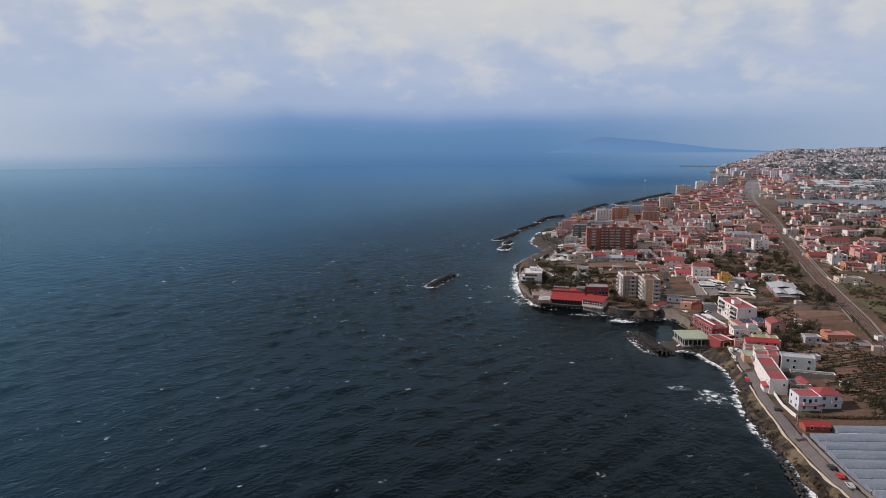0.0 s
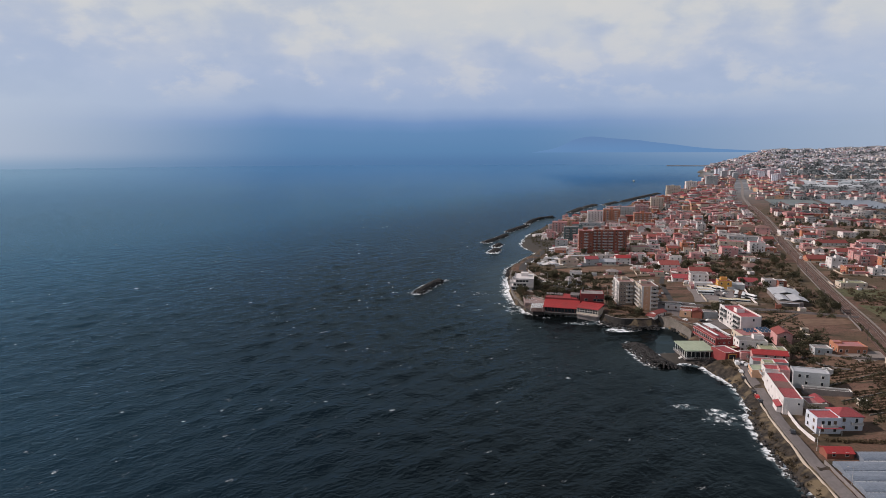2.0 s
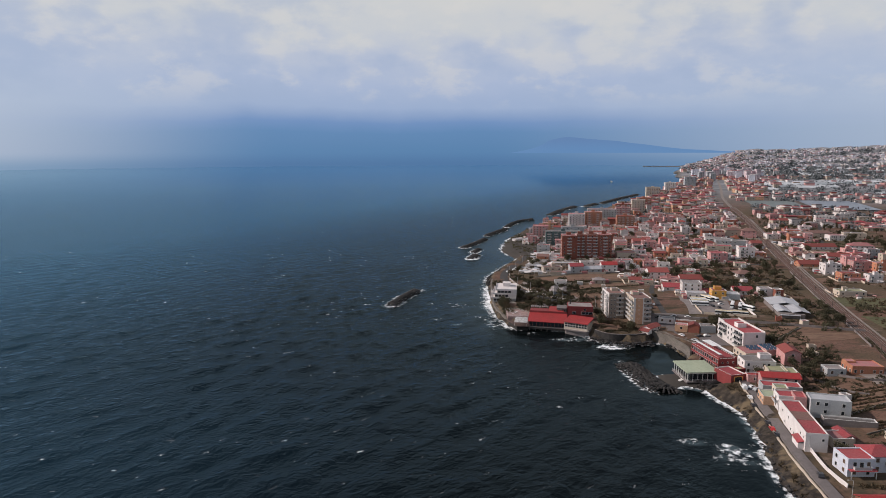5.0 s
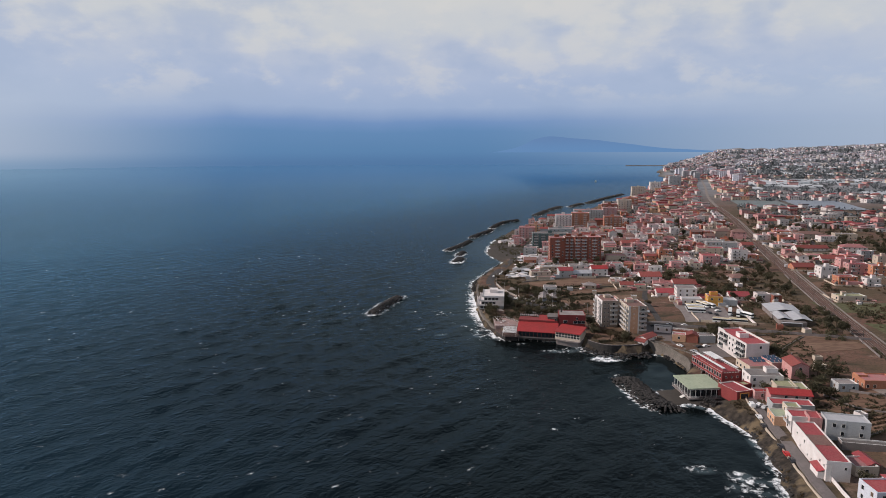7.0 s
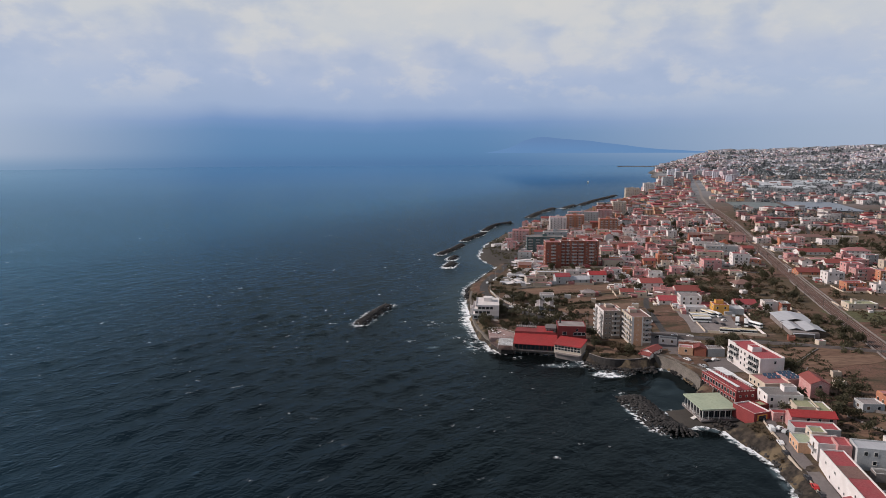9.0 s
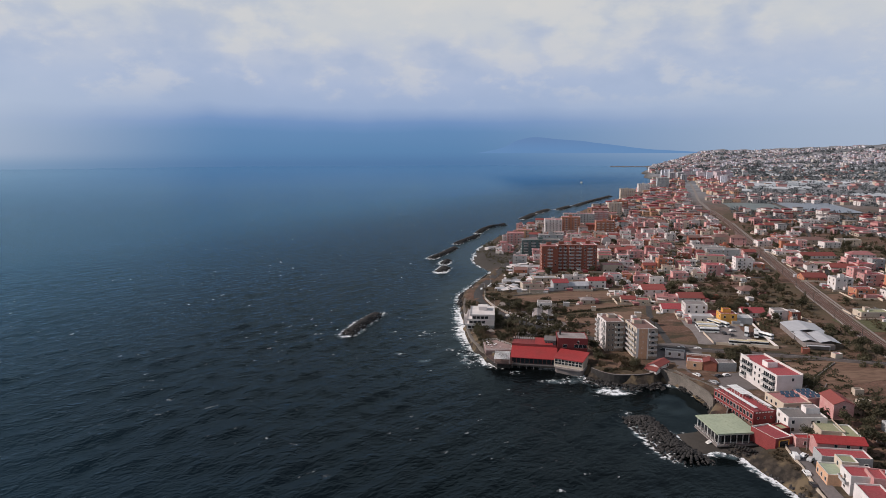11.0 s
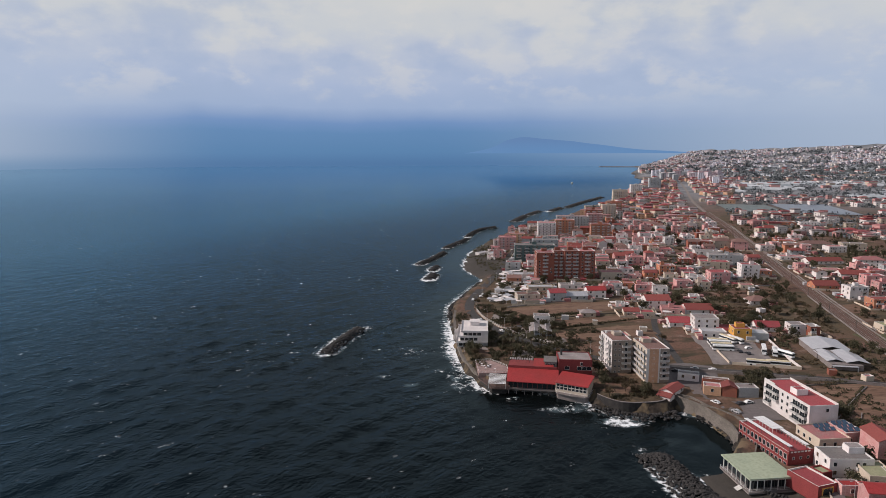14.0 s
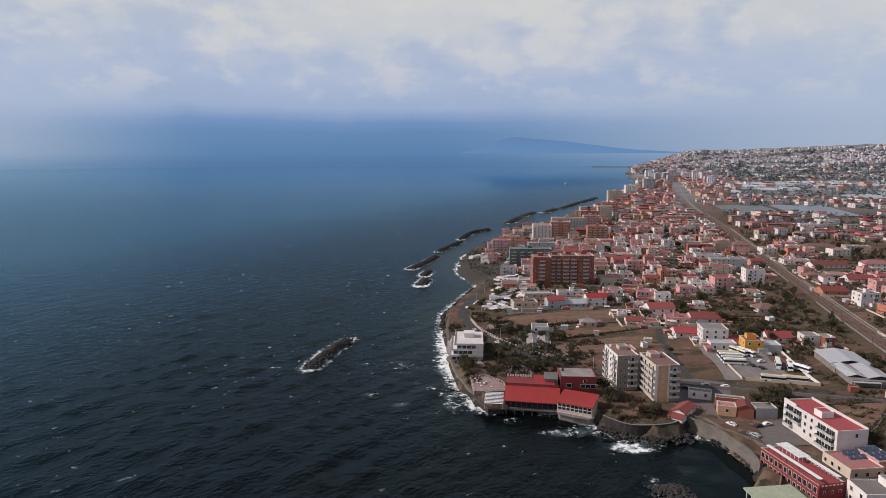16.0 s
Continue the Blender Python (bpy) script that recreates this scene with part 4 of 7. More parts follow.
def balconies(ob, side, offs, floors, width, fh=3.1, first=1, door=True):
    for f in range(first, floors):
        for o in offs:
            at, a = on_side(side, ob["w"], ob["d"], o, f * fh + 0.12)
            part("balcony", BALC[width], ob, at=at, turn=a)
            if door:
                at, a = on_side(side, ob["w"], ob["d"], o, f * fh + 0.15)
                part("balcony_door", WIN_DOOR, ob, at=at, turn=a)


def stair_hut(ob, x, y, w, d, h, wall, roof):
    s = flat_shell(w, d, h, 0.2, 0.0)
    p = part("stair_hut", s, ob, at=(x, y, ob["h"] + 0.02), mats=(WALL[wall],))
    r = Shape()
    r.box(-w / 2 + 0.3, -d / 2 + 0.3, h - 0.2, w / 2 - 0.3, d / 2 - 0.3, h + 0.02)
    part("roof", r, p, mats=(ROOF[roof],))


TANK = Shape()
TANK.rod((0, 0, 0), (0, 0, 1.3), 0.55, 10)
TANK.rod((0, 0, 1.3), (0, 0, 1.5), 0.5, 10, 0, 0.2)
TANK = TANK.mesh("water_tank", WHITEMETAL)
CHIM = Shape()
CHIM.box(-0.35, -0.35, -0.6, 0.35, 0.35, 1.3)
CHIM.box(-0.45, -0.45, 1.3, 0.45, 0.45, 1.45)
CHIM = CHIM.mesh("chimney", WALL["cream"])
AERIAL = Shape()
AERIAL.rod((0, 0, 0), (0, 0, 2.6), 0.035, 5)
for k in range(4):
    AERIAL.rod((-0.5 + 0.08 * k, 0, 2.0 + 0.15 * k), (0.5 - 0.08 * k, 0, 2.0 + 0.15 * k), 0.02, 4)
AERIAL = AERIAL.mesh("aerial", DARKFRAME)
WALL_WORD = {"white": "white", "cream": "cream", "pink": "pink", "orange": "orange", "yellow": "yellow", "peach": "peach", "greywall": "grey", "brick": "brick-red", "bluewall": "pale blue", "red": "deep red", "teal": "teal"}
ROOF_WORD = {"redpaint": "red-coated", "brightred": "bright red", "redgrey": "faded pink", "tile": "terracotta tiled", "brown": "brown", "grey": "grey", "darkgrey": "dark grey", "green": "pale green", "olive": "olive", "sheet": "pale sheet"}
PLACED = []


def house(x, y, w, d, rot, floors, wall, roof, kind, sides="sw"):
    label = "%s %s house with %s %s roof" % (("single-storey", "two-storey", "three-storey", "four-storey", "five-storey")[min(floors, 5) - 1], WALL_WORD[wall], ROOF_WORD[roof], {"flat": "flat", "gable": "gabled", "hip": "hipped"}[kind])
    ob = building(x, y, w, d, rot, floors, wall, roof, kind, "house", label, "house", "houses of the town", sides=sides, gap=4.2, skip=0.15)
    PLACED.append((x, y, max(w, d) / 2))
    w, d, h = ob["w"], ob["d"], ob["h"]
    if kind == "flat":
        if RNG.random() < 0.5 and w > 9:
            stair_hut(ob, RNG.uniform(-w / 4, w / 4), RNG.uniform(0, d / 5), 3.2, 3.0, 2.4, wall, RNG.choice(("redpaint", "grey", "tile")))
        if RNG.random() < 0.5:
            part("water_tank", TANK, ob, at=(RNG.uniform(-w / 3, w / 3), -d / 4, h))
        if RNG.random() < 0.5 and floors > 1 and w > 8:
            ww, wd, wh_ = w * RNG.uniform(0.4, 0.75), RNG.uniform(2.6, 4.2), RNG.uniform(2.6, 3.2)
            p = part("porch_wing", flat_shell(ww, wd, wh_, 0.15, -0.5), ob, at=(RNG.choice((-1, 1)) * (w - ww) / 2, -d / 2 - wd / 2 - 0.02, 0), mats=(WALL[RNG.choice((wall, "pink", "cream", wall))],))
            r = Shape()
            r.box(-ww / 2 + 0.2, -wd / 2 + 0.2, wh_ - 0.3, ww / 2 - 0.2, wd / 2 - 0.2, wh_ + 0.03)
            part("wing_roof", r, p, mats=(ROOF[RNG.choice(("redpaint", "redgrey", "redpaint", "tile", "grey"))],))
        if floors > 1:
            balconies(ob, "s", (RNG.choice((-w / 4, w / 4)),), floors, 3.0 if w < 12 else 4.5)
    else:
        part("chimney", CHIM, ob, at=(RNG.uniform(-w / 4, w / 4), d / 6, h + min(w, d) * 0.14))
    if RNG.random() < 0.4:
        part("aerial", AERIAL, ob, at=(RNG.uniform(-w / 3, w / 3), d * 0.1, h + (0 if kind == "flat" else min(w, d) * 0.16)))
    return ob

# ---- the restaurant on the cape ----
rest = thing("seafront_restaurant", 75, 486.3, 0, -17, "red-roofed seafront restaurant with glazed hall over the water", "restaurant")
s = Shape()
s.box(0, 1.2, 2.7, 24, 14, 6.0)
s.box(0.1, 14.0, -2, 22, 24, 9.6)
part("wall", s, rest, mats=(WALL["red"],))
s = Shape()
s.box(0.5, 3.6, -2, 23.5, 13.8, 2.28)
part("base", s, rest, "dark recessed stone base over the sea", mats=(STONE,))
s = Shape()
s.box(-0.5, -0.6, 2.3, 24.4, 13.9, 2.7)
part("sea_ledge", s, rest, "grey concrete ledge over the water", mats=(WALL["concrete"],))
for i in range(7):
    s = Shape()
    s.box(0.2 + i * 3.9, -0.3, -2, 0.6 + i * 3.9, 0.1, 2.3)
    part("pile", s, rest, "concrete pile in the sea", mats=(WALL["concrete"],))
s = Shape()
lo = [(-0.6, -0.8, 6.2), (24.6, -0.8, 6.0), (24.6, 9.0, 9.8), (-0.6, 9.0, 9.8)]
s.solid(lo, [(x, y, z + 0.3) for x, y, z in lo])
part("main_roof", s, rest, "bright red sloping roof", mats=(ROOF["brightred"],))
s = Shape()
s.box(-0.6, 9.0, 9.2, 24.0, 9.5, 11.4)
s.box(-0.6, 9.5, 9.2, 12.0, 18.5, 10.9)
part("upper_band", s, rest, mats=(WALL["red"],))
s = Shape()
lo = [(12.0, 9.5, 10.6), (22.0, 9.5, 10.6), (22.0, 18.5, 12.3), (12.0, 18.5, 12.3)]
s.solid(lo, [(x, y, z + 0.3) for x, y, z in lo])
part("upper_roof", s, rest, mats=(ROOF["brightred"],))
pane = window_mesh(2.0, 2.9, GLASS, DARKFRAME, 1)
for i in range(10):
    part("pane", pane, rest, at=(1.3 + i * 2.38, 1.2, 2.85))
s = Shape()
for i in range(8):
    s.box(-0.4 + i * 1.7, 15.6, 10.9, -0.3 + i * 1.7, 15.7, 12.3)
s.box(-0.6, 15.62, 12.2, 12.2, 15.68, 12.3)
sign = part("roof_sign", s, rest, "unlit rooftop sign frame with pale bars", mats=(DARKFRAME,))
for i in range(10):
    b = Shape()
    b.box(-0.2 + i * 1.2, 15.5, 12.35, 0.55 + i * 1.2, 15.65, 13.4)
    part("sign_bar", b, sign, mats=(FRAME,))
WIN_SQUARE = window_mesh(1.5, 1.15, GLASS, FRAME, 0)
# glazed wing, turned towards the cove
wing = part("wing", flat_shell(15.6, 11, 8.0, 0.0, -3.0), rest, "cream wing with a band of windows", at=(32.3, 0.4, 0), turn=radians(-17), mats=(WALL["cream"],))
for i in range(8):
    for k in range(2):
        part("window", WIN_SQUARE, wing, at=(-6.6 + i * 1.88, -5.5, 4.9 + k * 1.45))
s = Shape()
lo = [(-8.2, -6.3, 7.9), (8.2, -6.3, 7.9), (8.2, 6.6, 9.6), (-8.2, 6.6, 9.6)]
s.solid(lo, [(x, y, z + 0.3) for x, y, z in lo])
part("wing_roof", s, wing, "bright red sloping roof", mats=(ROOF["brightred"],))
s = Shape()
ring = [(-7.6, 5.4), (-8.1, -5.0), (-6.8, -7.0), (0, -7.8), (7.0, -7.2), (8.6, -5.4), (8.6, 5.4)]
s.solid([(x, y, 3.0) for x, y in ring], [(x, y, 3.4) for x, y in ring])
s.solid([(x * 0.9, y * 0.8, -2) for x, y in ring], [(x * 0.94, y * 0.88, 3.0) for x, y in ring])
part("curved_terrace", s, wing, "pale curved terrace over the sea", mats=(WALL["concrete"],))
s = Shape()
for (x0, y0), (x1, y1) in zip(ring[:-1], ring[1:]):
    s.rod((x0, y0, 4.4), (x1, y1, 4.4), 0.06, 4)
    s.rod((x0, y0, 3.4), (x0, y0, 4.4), 0.05, 4)
part("terrace_rail", s, wing, mats=(FRAME,))
# tall rear block
tall = part("rear_block", flat_shell(16.5, 13, 14.6, 0.4, 2.0), rest, "tall deep red block with flat roof", at=(32.2, 18.6, 0), turn=radians(6), mats=(WALL["red"],))
s = Shape()
s.box(-7.9, -6.2, 14.4, 7.9, 6.2, 14.65)
part("block_roof", s, tall, mats=(ROOF["grey"],))
for i, (x, z) in enumerate(((3.0, 12.0), (-4.2, 9.8), (2.0, 9.6), (4.4, 9.6), (6.8, 9.6))):
    part("window", WIN if z > 11 else WIN_WIDE, tall, at=(x, -6.5, z))
for f in range(3):
    for i in range(3):
        part("window", WIN, tall, at=(8.25, -4 + i * 4, 5.5 + f * 3.1), turn=math.pi / 2)
s = Shape()
s.box(17.5, 12.5, -2, 23.6, 21, 12.9)
s.box(17.0, 12.0, 12.9, 23.6, 21.5, 13.2)
part("link_block", s, rest, mats=(ROOF["darkgrey"],))
for i in range(4):
    part("window", WIN_SMALL, rest, at=(18.4 + i * 1.3, 12.5, 11.2))
s = Shape()
s.rod((25.8, 20.0, 14.65), (25.8, 20.0, 17.8), 0.55, 8)
part("flue", s, rest, "dark metal kitchen flue", mats=(DARKFRAME,))
PLACED.append((90, 492, 15))
PLACED.append((111, 492, 13))

# terrace on posts with a striped shade
deck = thing("restaurant_deck", 0, 0, 0, 0, "raised wooden dining deck on posts over the sea", "deck")
DECK = [(62.6, 499), (66.4, 484.2), (74.6, 482.4), (77.4, 490), (79.0, 506), (72, 520), (64.0, 519)]
s = Shape()
s.solid([(x, y, 3.2) for x, y in DECK], [(x, y, 3.6) for x, y in DECK])
part("platform", s, deck, mats=(DECKING,))
s = Shape()
s.solid([(71 + (x - 71) * 0.86, 503 + (y - 503) * 0.86, -2) for x, y in DECK], [(71 + (x - 71) * 0.86, 503 + (y - 503) * 0.86, 3.2) for x, y in DECK])
part("base_wall", s, deck, "rough dark rock under the deck", mats=(ROCK,))
edge = [(72, 520), (64.0, 519), (62.6, 499), (66.4, 484.2), (74.6, 482.4)]
for (x0, y0), (x1, y1) in zip(edge[:-1], edge[1:]):
    s = Shape()
    n = max(2, int(math.hypot(x1 - x0, y1 - y0) / 1.5))
    for i in range(n + 1):
        x, y = x0 + (x1 - x0) * i / n, y0 + (y1 - y0) * i / n
        s.rod((x, y, 3.6), (x, y, 4.6), 0.05, 4)
    for z in (4.1, 4.6):
        s.rod((x0, y0, z), (x1, y1, z), 0.05, 4)
    part("railing", s, deck, mats=(DARKFRAME,))
UPPER = [(63.0, 500), (78.2, 498.5), (79.2, 508), (72.5, 519.5), (64.2, 518.5)]
s = Shape()
s.solid([(x, y, 3.62) for x, y in UPPER], [(x, y, 6.0) for x, y in UPPER])
part("upper_terrace", s, deck, "rose tiled upper terrace", mats=(TERRACE,))
s = Shape()
for (x0, y0), (x1, y1) in zip(UPPER[:-1], UPPER[1:]):
    n = max(2, int(math.hypot(x1 - x0, y1 - y0) / 1.6))
    for i in range(n + 1):
        x, y = x0 + (x1 - x0) * i / n, y0 + (y1 - y0) * i / n
        s.rod((x, y, 6.0), (x, y, 7.0), 0.06, 4)
    for z in (6.5, 7.0):
        s.rod((x0, y0, z), (x1, y1, z), 0.06, 4)
s.rod((64.2, 518.5, 7.0), (63.0, 500, 7.0), 0.06, 4)
part("railing", s, deck, mats=(FRAME,))
shade = thing("striped_shade", 70.8, 490.6, 3.6, -14, "white slatted shade roof over deck tables", "pergola")
for x in (-4.2, 4.0):
    for y in (-7.2, 0, 6.0):
        s = Shape()
        s.box(x - 0.1, y - 0.1, 0, x + 0.1, y + 0.1, 2.5)
        part("post", s, shade, mats=(FRAME,))
SLAT = Shape()
SLAT.box(-4.4, -0.40, 0, 4.2, 0.40, 0.06)
SLAT = SLAT.mesh("slat", WHITEMETAL)
for i in range(9):
    part("slat", SLAT, shade, at=(0, -7.0 + i * 1.65, 2.6))
s = Shape()
for x in (-4.2, -1.4, 1.4, 4.0):
    s.box(x - 0.14, -7.6, 2.44, x + 0.14, 6.6, 2.598)
part("beam", s, shade, mats=(DARKFRAME,))
for k in range(10):
    t = thing("dining_table", 66.0 + RNG.random() * 7.5, 502 + RNG.random() * 13, 6.0, RNG.random() * 90, "small pale dining table on the deck", "table", "tables on the deck")
    s = Shape()
    s.rod((0, 0, 0.70), (0, 0, 0.75), 0.55, 10)
    part("tabletop", s, t, mats=(WHITEMETAL,))
    s = Shape()
    s.rod((0, 0, 0), (0, 0, 0.70), 0.06, 6)
    s.rod((0, 0, 0), (0, 0, 0.04), 0.3, 8)
    part("pedestal", s, t, mats=(DARKFRAME,))

# ---- tower blocks ----
t1 = building(136.4, 502, 10.4, 18.5, -3, 6, "white", "brown", "flat", "apartment_tower", "tall white apartment tower with worn brown flat roof", "apartment block", "pair of towers", fh=2.95, sides="w", gap=3.0, win=WIN, z=4.4)
balconies(t1, "w", (-6.0, 6.0), 6, 4.5, 2.95)
balconies(t1, "s", (2.2,), 6, 4.5, 2.95)
# shade of the south side is put into this render's colour
s = Shape()
s.box(-5.22, -9.27, -1, 5.22, -9.252, 18.2)
part("south_render", s, t1, "tan end wall, darkened for its shade", mats=(WALL["taupe"],))
for f in range(6):
    for x in (-3.4, -1.2):
        at, a = on_side("s", 10.4, 18.54, x, f * 2.95 + 1.2)
        part("window", WIN_SMALL, t1, at=at, turn=a)
stair_hut(t1, 1.2, 3.0, 4.2, 4.5, 1.6, "cream", "grey")
t2 = building(148.4, 486.5, 11.5, 19, -3, 6, "cream", "brown", "flat", "apartment_tower", "tall cream apartment tower with worn brown roof and balconies", "apartment block", "pair of towers", fh=2.95, sides="e", gap=4.0, win=WIN, z=4.4)
balconies(t2, "w", (-6.6, -1.8, 3.0, 7.0), 6, 4.5, 2.95)
balconies(t2, "s", (3.3,), 6, 4.5, 2.95)
for f in range(6):
    at, a = on_side("s", 11.5, 19, -2.2, f * 2.95 + 1.2)
    part("window", WIN_SMALL, t2, at=at, turn=a)
s = Shape()
s.box(0.3, -9.62, -1, 1.0, -9.502, 18.25)
part("corner_strip", s, t2, "white painted corner strip", mats=(FRAME,))
s = Shape()
s.box(-5.74, -9.62, -1, -4.42, -9.502, 18.25)
part("corner_strip", s, t2, "white painted corner strip", mats=(FRAME,))
s = Shape()
s.box(-4.4, -9.56, -1, 0.28, -9.503, 18.25)
part("south_render", s, t2, "yellowish plain wall strip", mats=(WALL["peach"],))
# tan strip with the south side's shade in its colour
s = Shape()
s.box(1.02, -9.56, -1, 5.72, -9.503, 18.25)
part("south_render", s, t2, "tan wall behind the balconies, darkened for its shade", mats=(WALL["taupe"],))
for f in range(1, 6):
    at, a = on_side("s", 11.5, 19.14, 3.3, f * 2.95 + 0.15)
    part("balcony_door", WIN_WIDE, t2, at=at, turn=a)
stair_hut(t2, -1.0, 5.0, 4.4, 5.0, 1.8, "cream", "redgrey")
for o in (t1, t2):
    part("water_tank", TANK, o, at=(-3.4, 6.0, 17.72))
    part("aerial", AERIAL, o, at=(2.5, 6.5, 17.72))
building(143.5, 512, 7, 9, -3, 5, "cream", "redgrey", "flat", "apartment_link", "lower cream stair block between the towers", "apartment block", fh=3.1, sides="n", z=4.4)
PLACED += [(136, 502, 11), (148, 487, 11), (143, 512, 6)]

# ---- white villa ----
villa = thing("white_villa", 69.8, 562, 5.0, -10, "white modern villa stepping down in terraces", "villa")
for i, (y0, x0, x1, h) in enumerate(((-16.0, -8.5, 9.3, 3.0), (-14.8, -7.6, 9.4, 5.9), (-13.6, -5.6, 9.5, 8.6))):
    s = Shape()
    s.box(x0 - 0.8, y0, h - 0.35, x1 + 0.1, 12.5, h)
    s.box(x0 - 0.8, y0, h, x0 - 0.65, 12.5, h + 0.7)
    s.box(x0 - 0.65, y0, h, x1 + 0.1, y0 + 0.15, h + 0.7)
    part("terrace", s, villa, mats=(WALL["white"],))
    s = Shape()
    s.box(x0 + 0.6, y0 + 1.6, h - 3.2, x1, 12.3, h - 0.35)
    floor_wall = part("floor_wall", s, villa, mats=(WALL["greywall"] if i == 0 else WALL["white"],))
    for k in range(4):
        part("window", WIN_WIDE, floor_wall, at=(x0 + 2.0 + k * 2.6, y0 + 1.6, h - 2.6))
    for k in range(6):
        part("window", WIN_WIDE, floor_wall, at=(x0 + 0.6, y0 + 4 + k * 3.2, h - 2.6), turn=-math.pi / 2)
s = Shape()
s.box(-1.0, 0, 8.6, 4.5, 6, 11.0)
s.box(-1.4, -0.4, 11.0, 4.9, 6.4, 11.25)
part("roof_room", s, villa, mats=(WALL["white"],))
s = Shape()
s.box(-10.8, 4.0, -2.0, -9.4, 13.0, 2.6)
s.box(-10.8, 4.0, 2.6, -10.6, 13.0, 3.4)
s.box(-9.0, 15.02, -2.0, 2.0, 20.0, 2.4)
part("sea_terrace", s, villa, mats=(WALL["white"],))
PLACED.append((70, 562, 14))

# ---- hut on the cove, green pavilion, red annexe ----
building(149.0, 463.5, 12, 6.0, 40, 1, "white", "tile", "gable", "boat_house", "white boat house with orange tiled roof", "house", sides="s", z=4.6)
building(143.6, 458.4, 5.0, 6.0, 40, 1, "white", "tile", "gable", "boat_house", "small lower boat house with orange roof", "house", sides="w", fh=2.4, z=4.2)
pav = thing("glass_pavilion", 144.8, 390, 0, -1, "glazed beach pavilion with wide pale green flat roof", "pavilion")
s = Shape()
s.box(-8.4, -9.4, 6.2, 8.6, 9.4, 6.75)
part("roof", s, pav, "pale green flat roof", mats=(ROOF["green"],))
s = Shape()
s.box(-7.8, -8.8, 5.7, 8.0, 8.8, 6.2)
part("fascia", s, pav, mats=(FRAME,))
s = Shape()
s.box(-8.6, -9.6, 1.2, 8.6, 9.4, 1.8)
part("floor_slab", s, pav, "pale concrete floor slab", mats=(WALL["concrete"],))
s = Shape()
s.box(-7.2, -7.6, -2, 7.6, 8.6, 1.2)
part("base", s, pav, mats=(STONE,))
POST = Shape()
POST.box(-0.12, -0.12, 1.8, 0.12, 0.12, 5.7)
POST = POST.mesh("post", FRAME)
gp = window_mesh(2.3, 3.4, GLASS, DARKFRAME, 1)
for i in range(7):
    x = -7.5 + i * 2.55
    part("post", POST, pav, at=(x, -8.6, 0))
    if i < 6:
        part("pane", gp, pav, at=(x + 1.27, -6.6, 2.0))
for i in range(7):
    y = -8.6 + i * 2.85
    part("post", POST, pav, at=(-7.6, y + 0.02, 0))
    if i < 6:
        part("pane", gp, pav, at=(-6.2, y + 1.4, 2.0), turn=-math.pi / 2)
s = Shape()
s.box(-6.15, -6.55, 1.8, 7.6, 8.4, 5.7)
part("room", s, pav, mats=(WALL["teal"],))
s = Shape()
for z in (2.3, 2.85):
    s.rod((-8.4, -9.4, z), (-8.4, 9.2, z), 0.05, 4)
    s.rod((-8.4, -9.4, z), (8.4, -9.4, z), 0.05, 4)
for i in range(12):
    s.rod((-8.4, -9.4 + i * 1.69, 1.8), (-8.4, -9.4 + i * 1.69, 2.85), 0.05, 4)
part("railing", s, pav, "white railing", mats=(FRAME,))
s = Shape()
for i in range(9):
    s.box(-8.6 - 0.34 * (i + 1), -6.0, 1.6 - i * 0.18, -8.6 - 0.34 * i, -3.8, 1.78 - i * 0.18)
part("stairs", s, pav, "white steps down to the beach", mats=(FRAME,))
PLACED.append((145, 390, 10))
ra = building(156.5, 377, 8.5, 12.5, 12, 1, "red", "redpaint", "flat", "red_annexe", "low red annexe with gated archway", "house", sides="", fh=3.6, z=4.6)
s = Shape()
s.box(-2.6, -6.5, 0, -2.2, -6.25, 2.9)
s.box(2.0, -6.5, 0, 2.4, -6.25, 2.9)
s.box(-2.6, -6.5, 2.9, 2.4, -6.25, 3.2)
part("gate_frame", s, ra, "yellow gate frame", mats=(WALL["yellow"],))
s = Shape()
s.box(-2.2, -6.4, 0, 2.0, -6.26, 2.9)
part("gate", s, ra, mats=(GLASS,))
building(163.0, 381.0, 4.5, 5.0, 12, 1, "red", "olive", "flat", "red_annexe", "small red outbuilding with olive flat roof", "house", sides="", fh=3.3, z=5.0)

# ---- red hotel on the cove ----
rh = building(161.6, 405.2, 10.5, 28, 4, 2, "red", "redpaint", "flat", "red_hotel", "long deep red hotel with roof terrace", "hotel", sides="", fh=3.3, z=3.4)
ww = window_mesh(1.45, 2.0, GLASS, FRAME, 1)
for f in range(2):
    for i in range(12):
        at, a = on_side("w", 10.5, 28, -12.6 + i * 2.29, f * 3.3 + 0.7)
        part("window", ww, rh, at=at, turn=a)
for i in range(3):
    at, a = on_side("s", 10.5, 28, -3 + i * 3, 4.0)
    part("window", WIN_SMALL, rh, at=at, turn=a)
for side_x, n0, n1 in ((-3.6, -13, 12.5), (3.4, -13, 1)):
    s = Shape()
    s.box(side_x - 0.75, n0, 8.6, side_x + 0.75, n1, 8.78)
    beam = part("pergola_canopy", s, rh, "long white awning strip", mats=(WHITEMETAL,))
    for y in np.linspace(n0 + 0.5, n1 - 0.5, 9):
        s = Shape()
        s.box(side_x - 1.2, y - 0.08, 8.4, side_x + 1.2, y + 0.08, 8.595)
        s.box(side_x - 0.06, y - 0.06, 6.6, side_x + 0.06, y + 0.06, 8.4)
        part("pergola_post", s, beam, mats=(DARKFRAME,))
PANEL = Shape()
PANEL.box(-0.75, -0.9, 0, 0.75, 0.9, 0.08)
PANEL.box(-0.05, -0.05, -1.9, 0.05, 0.05, 0)
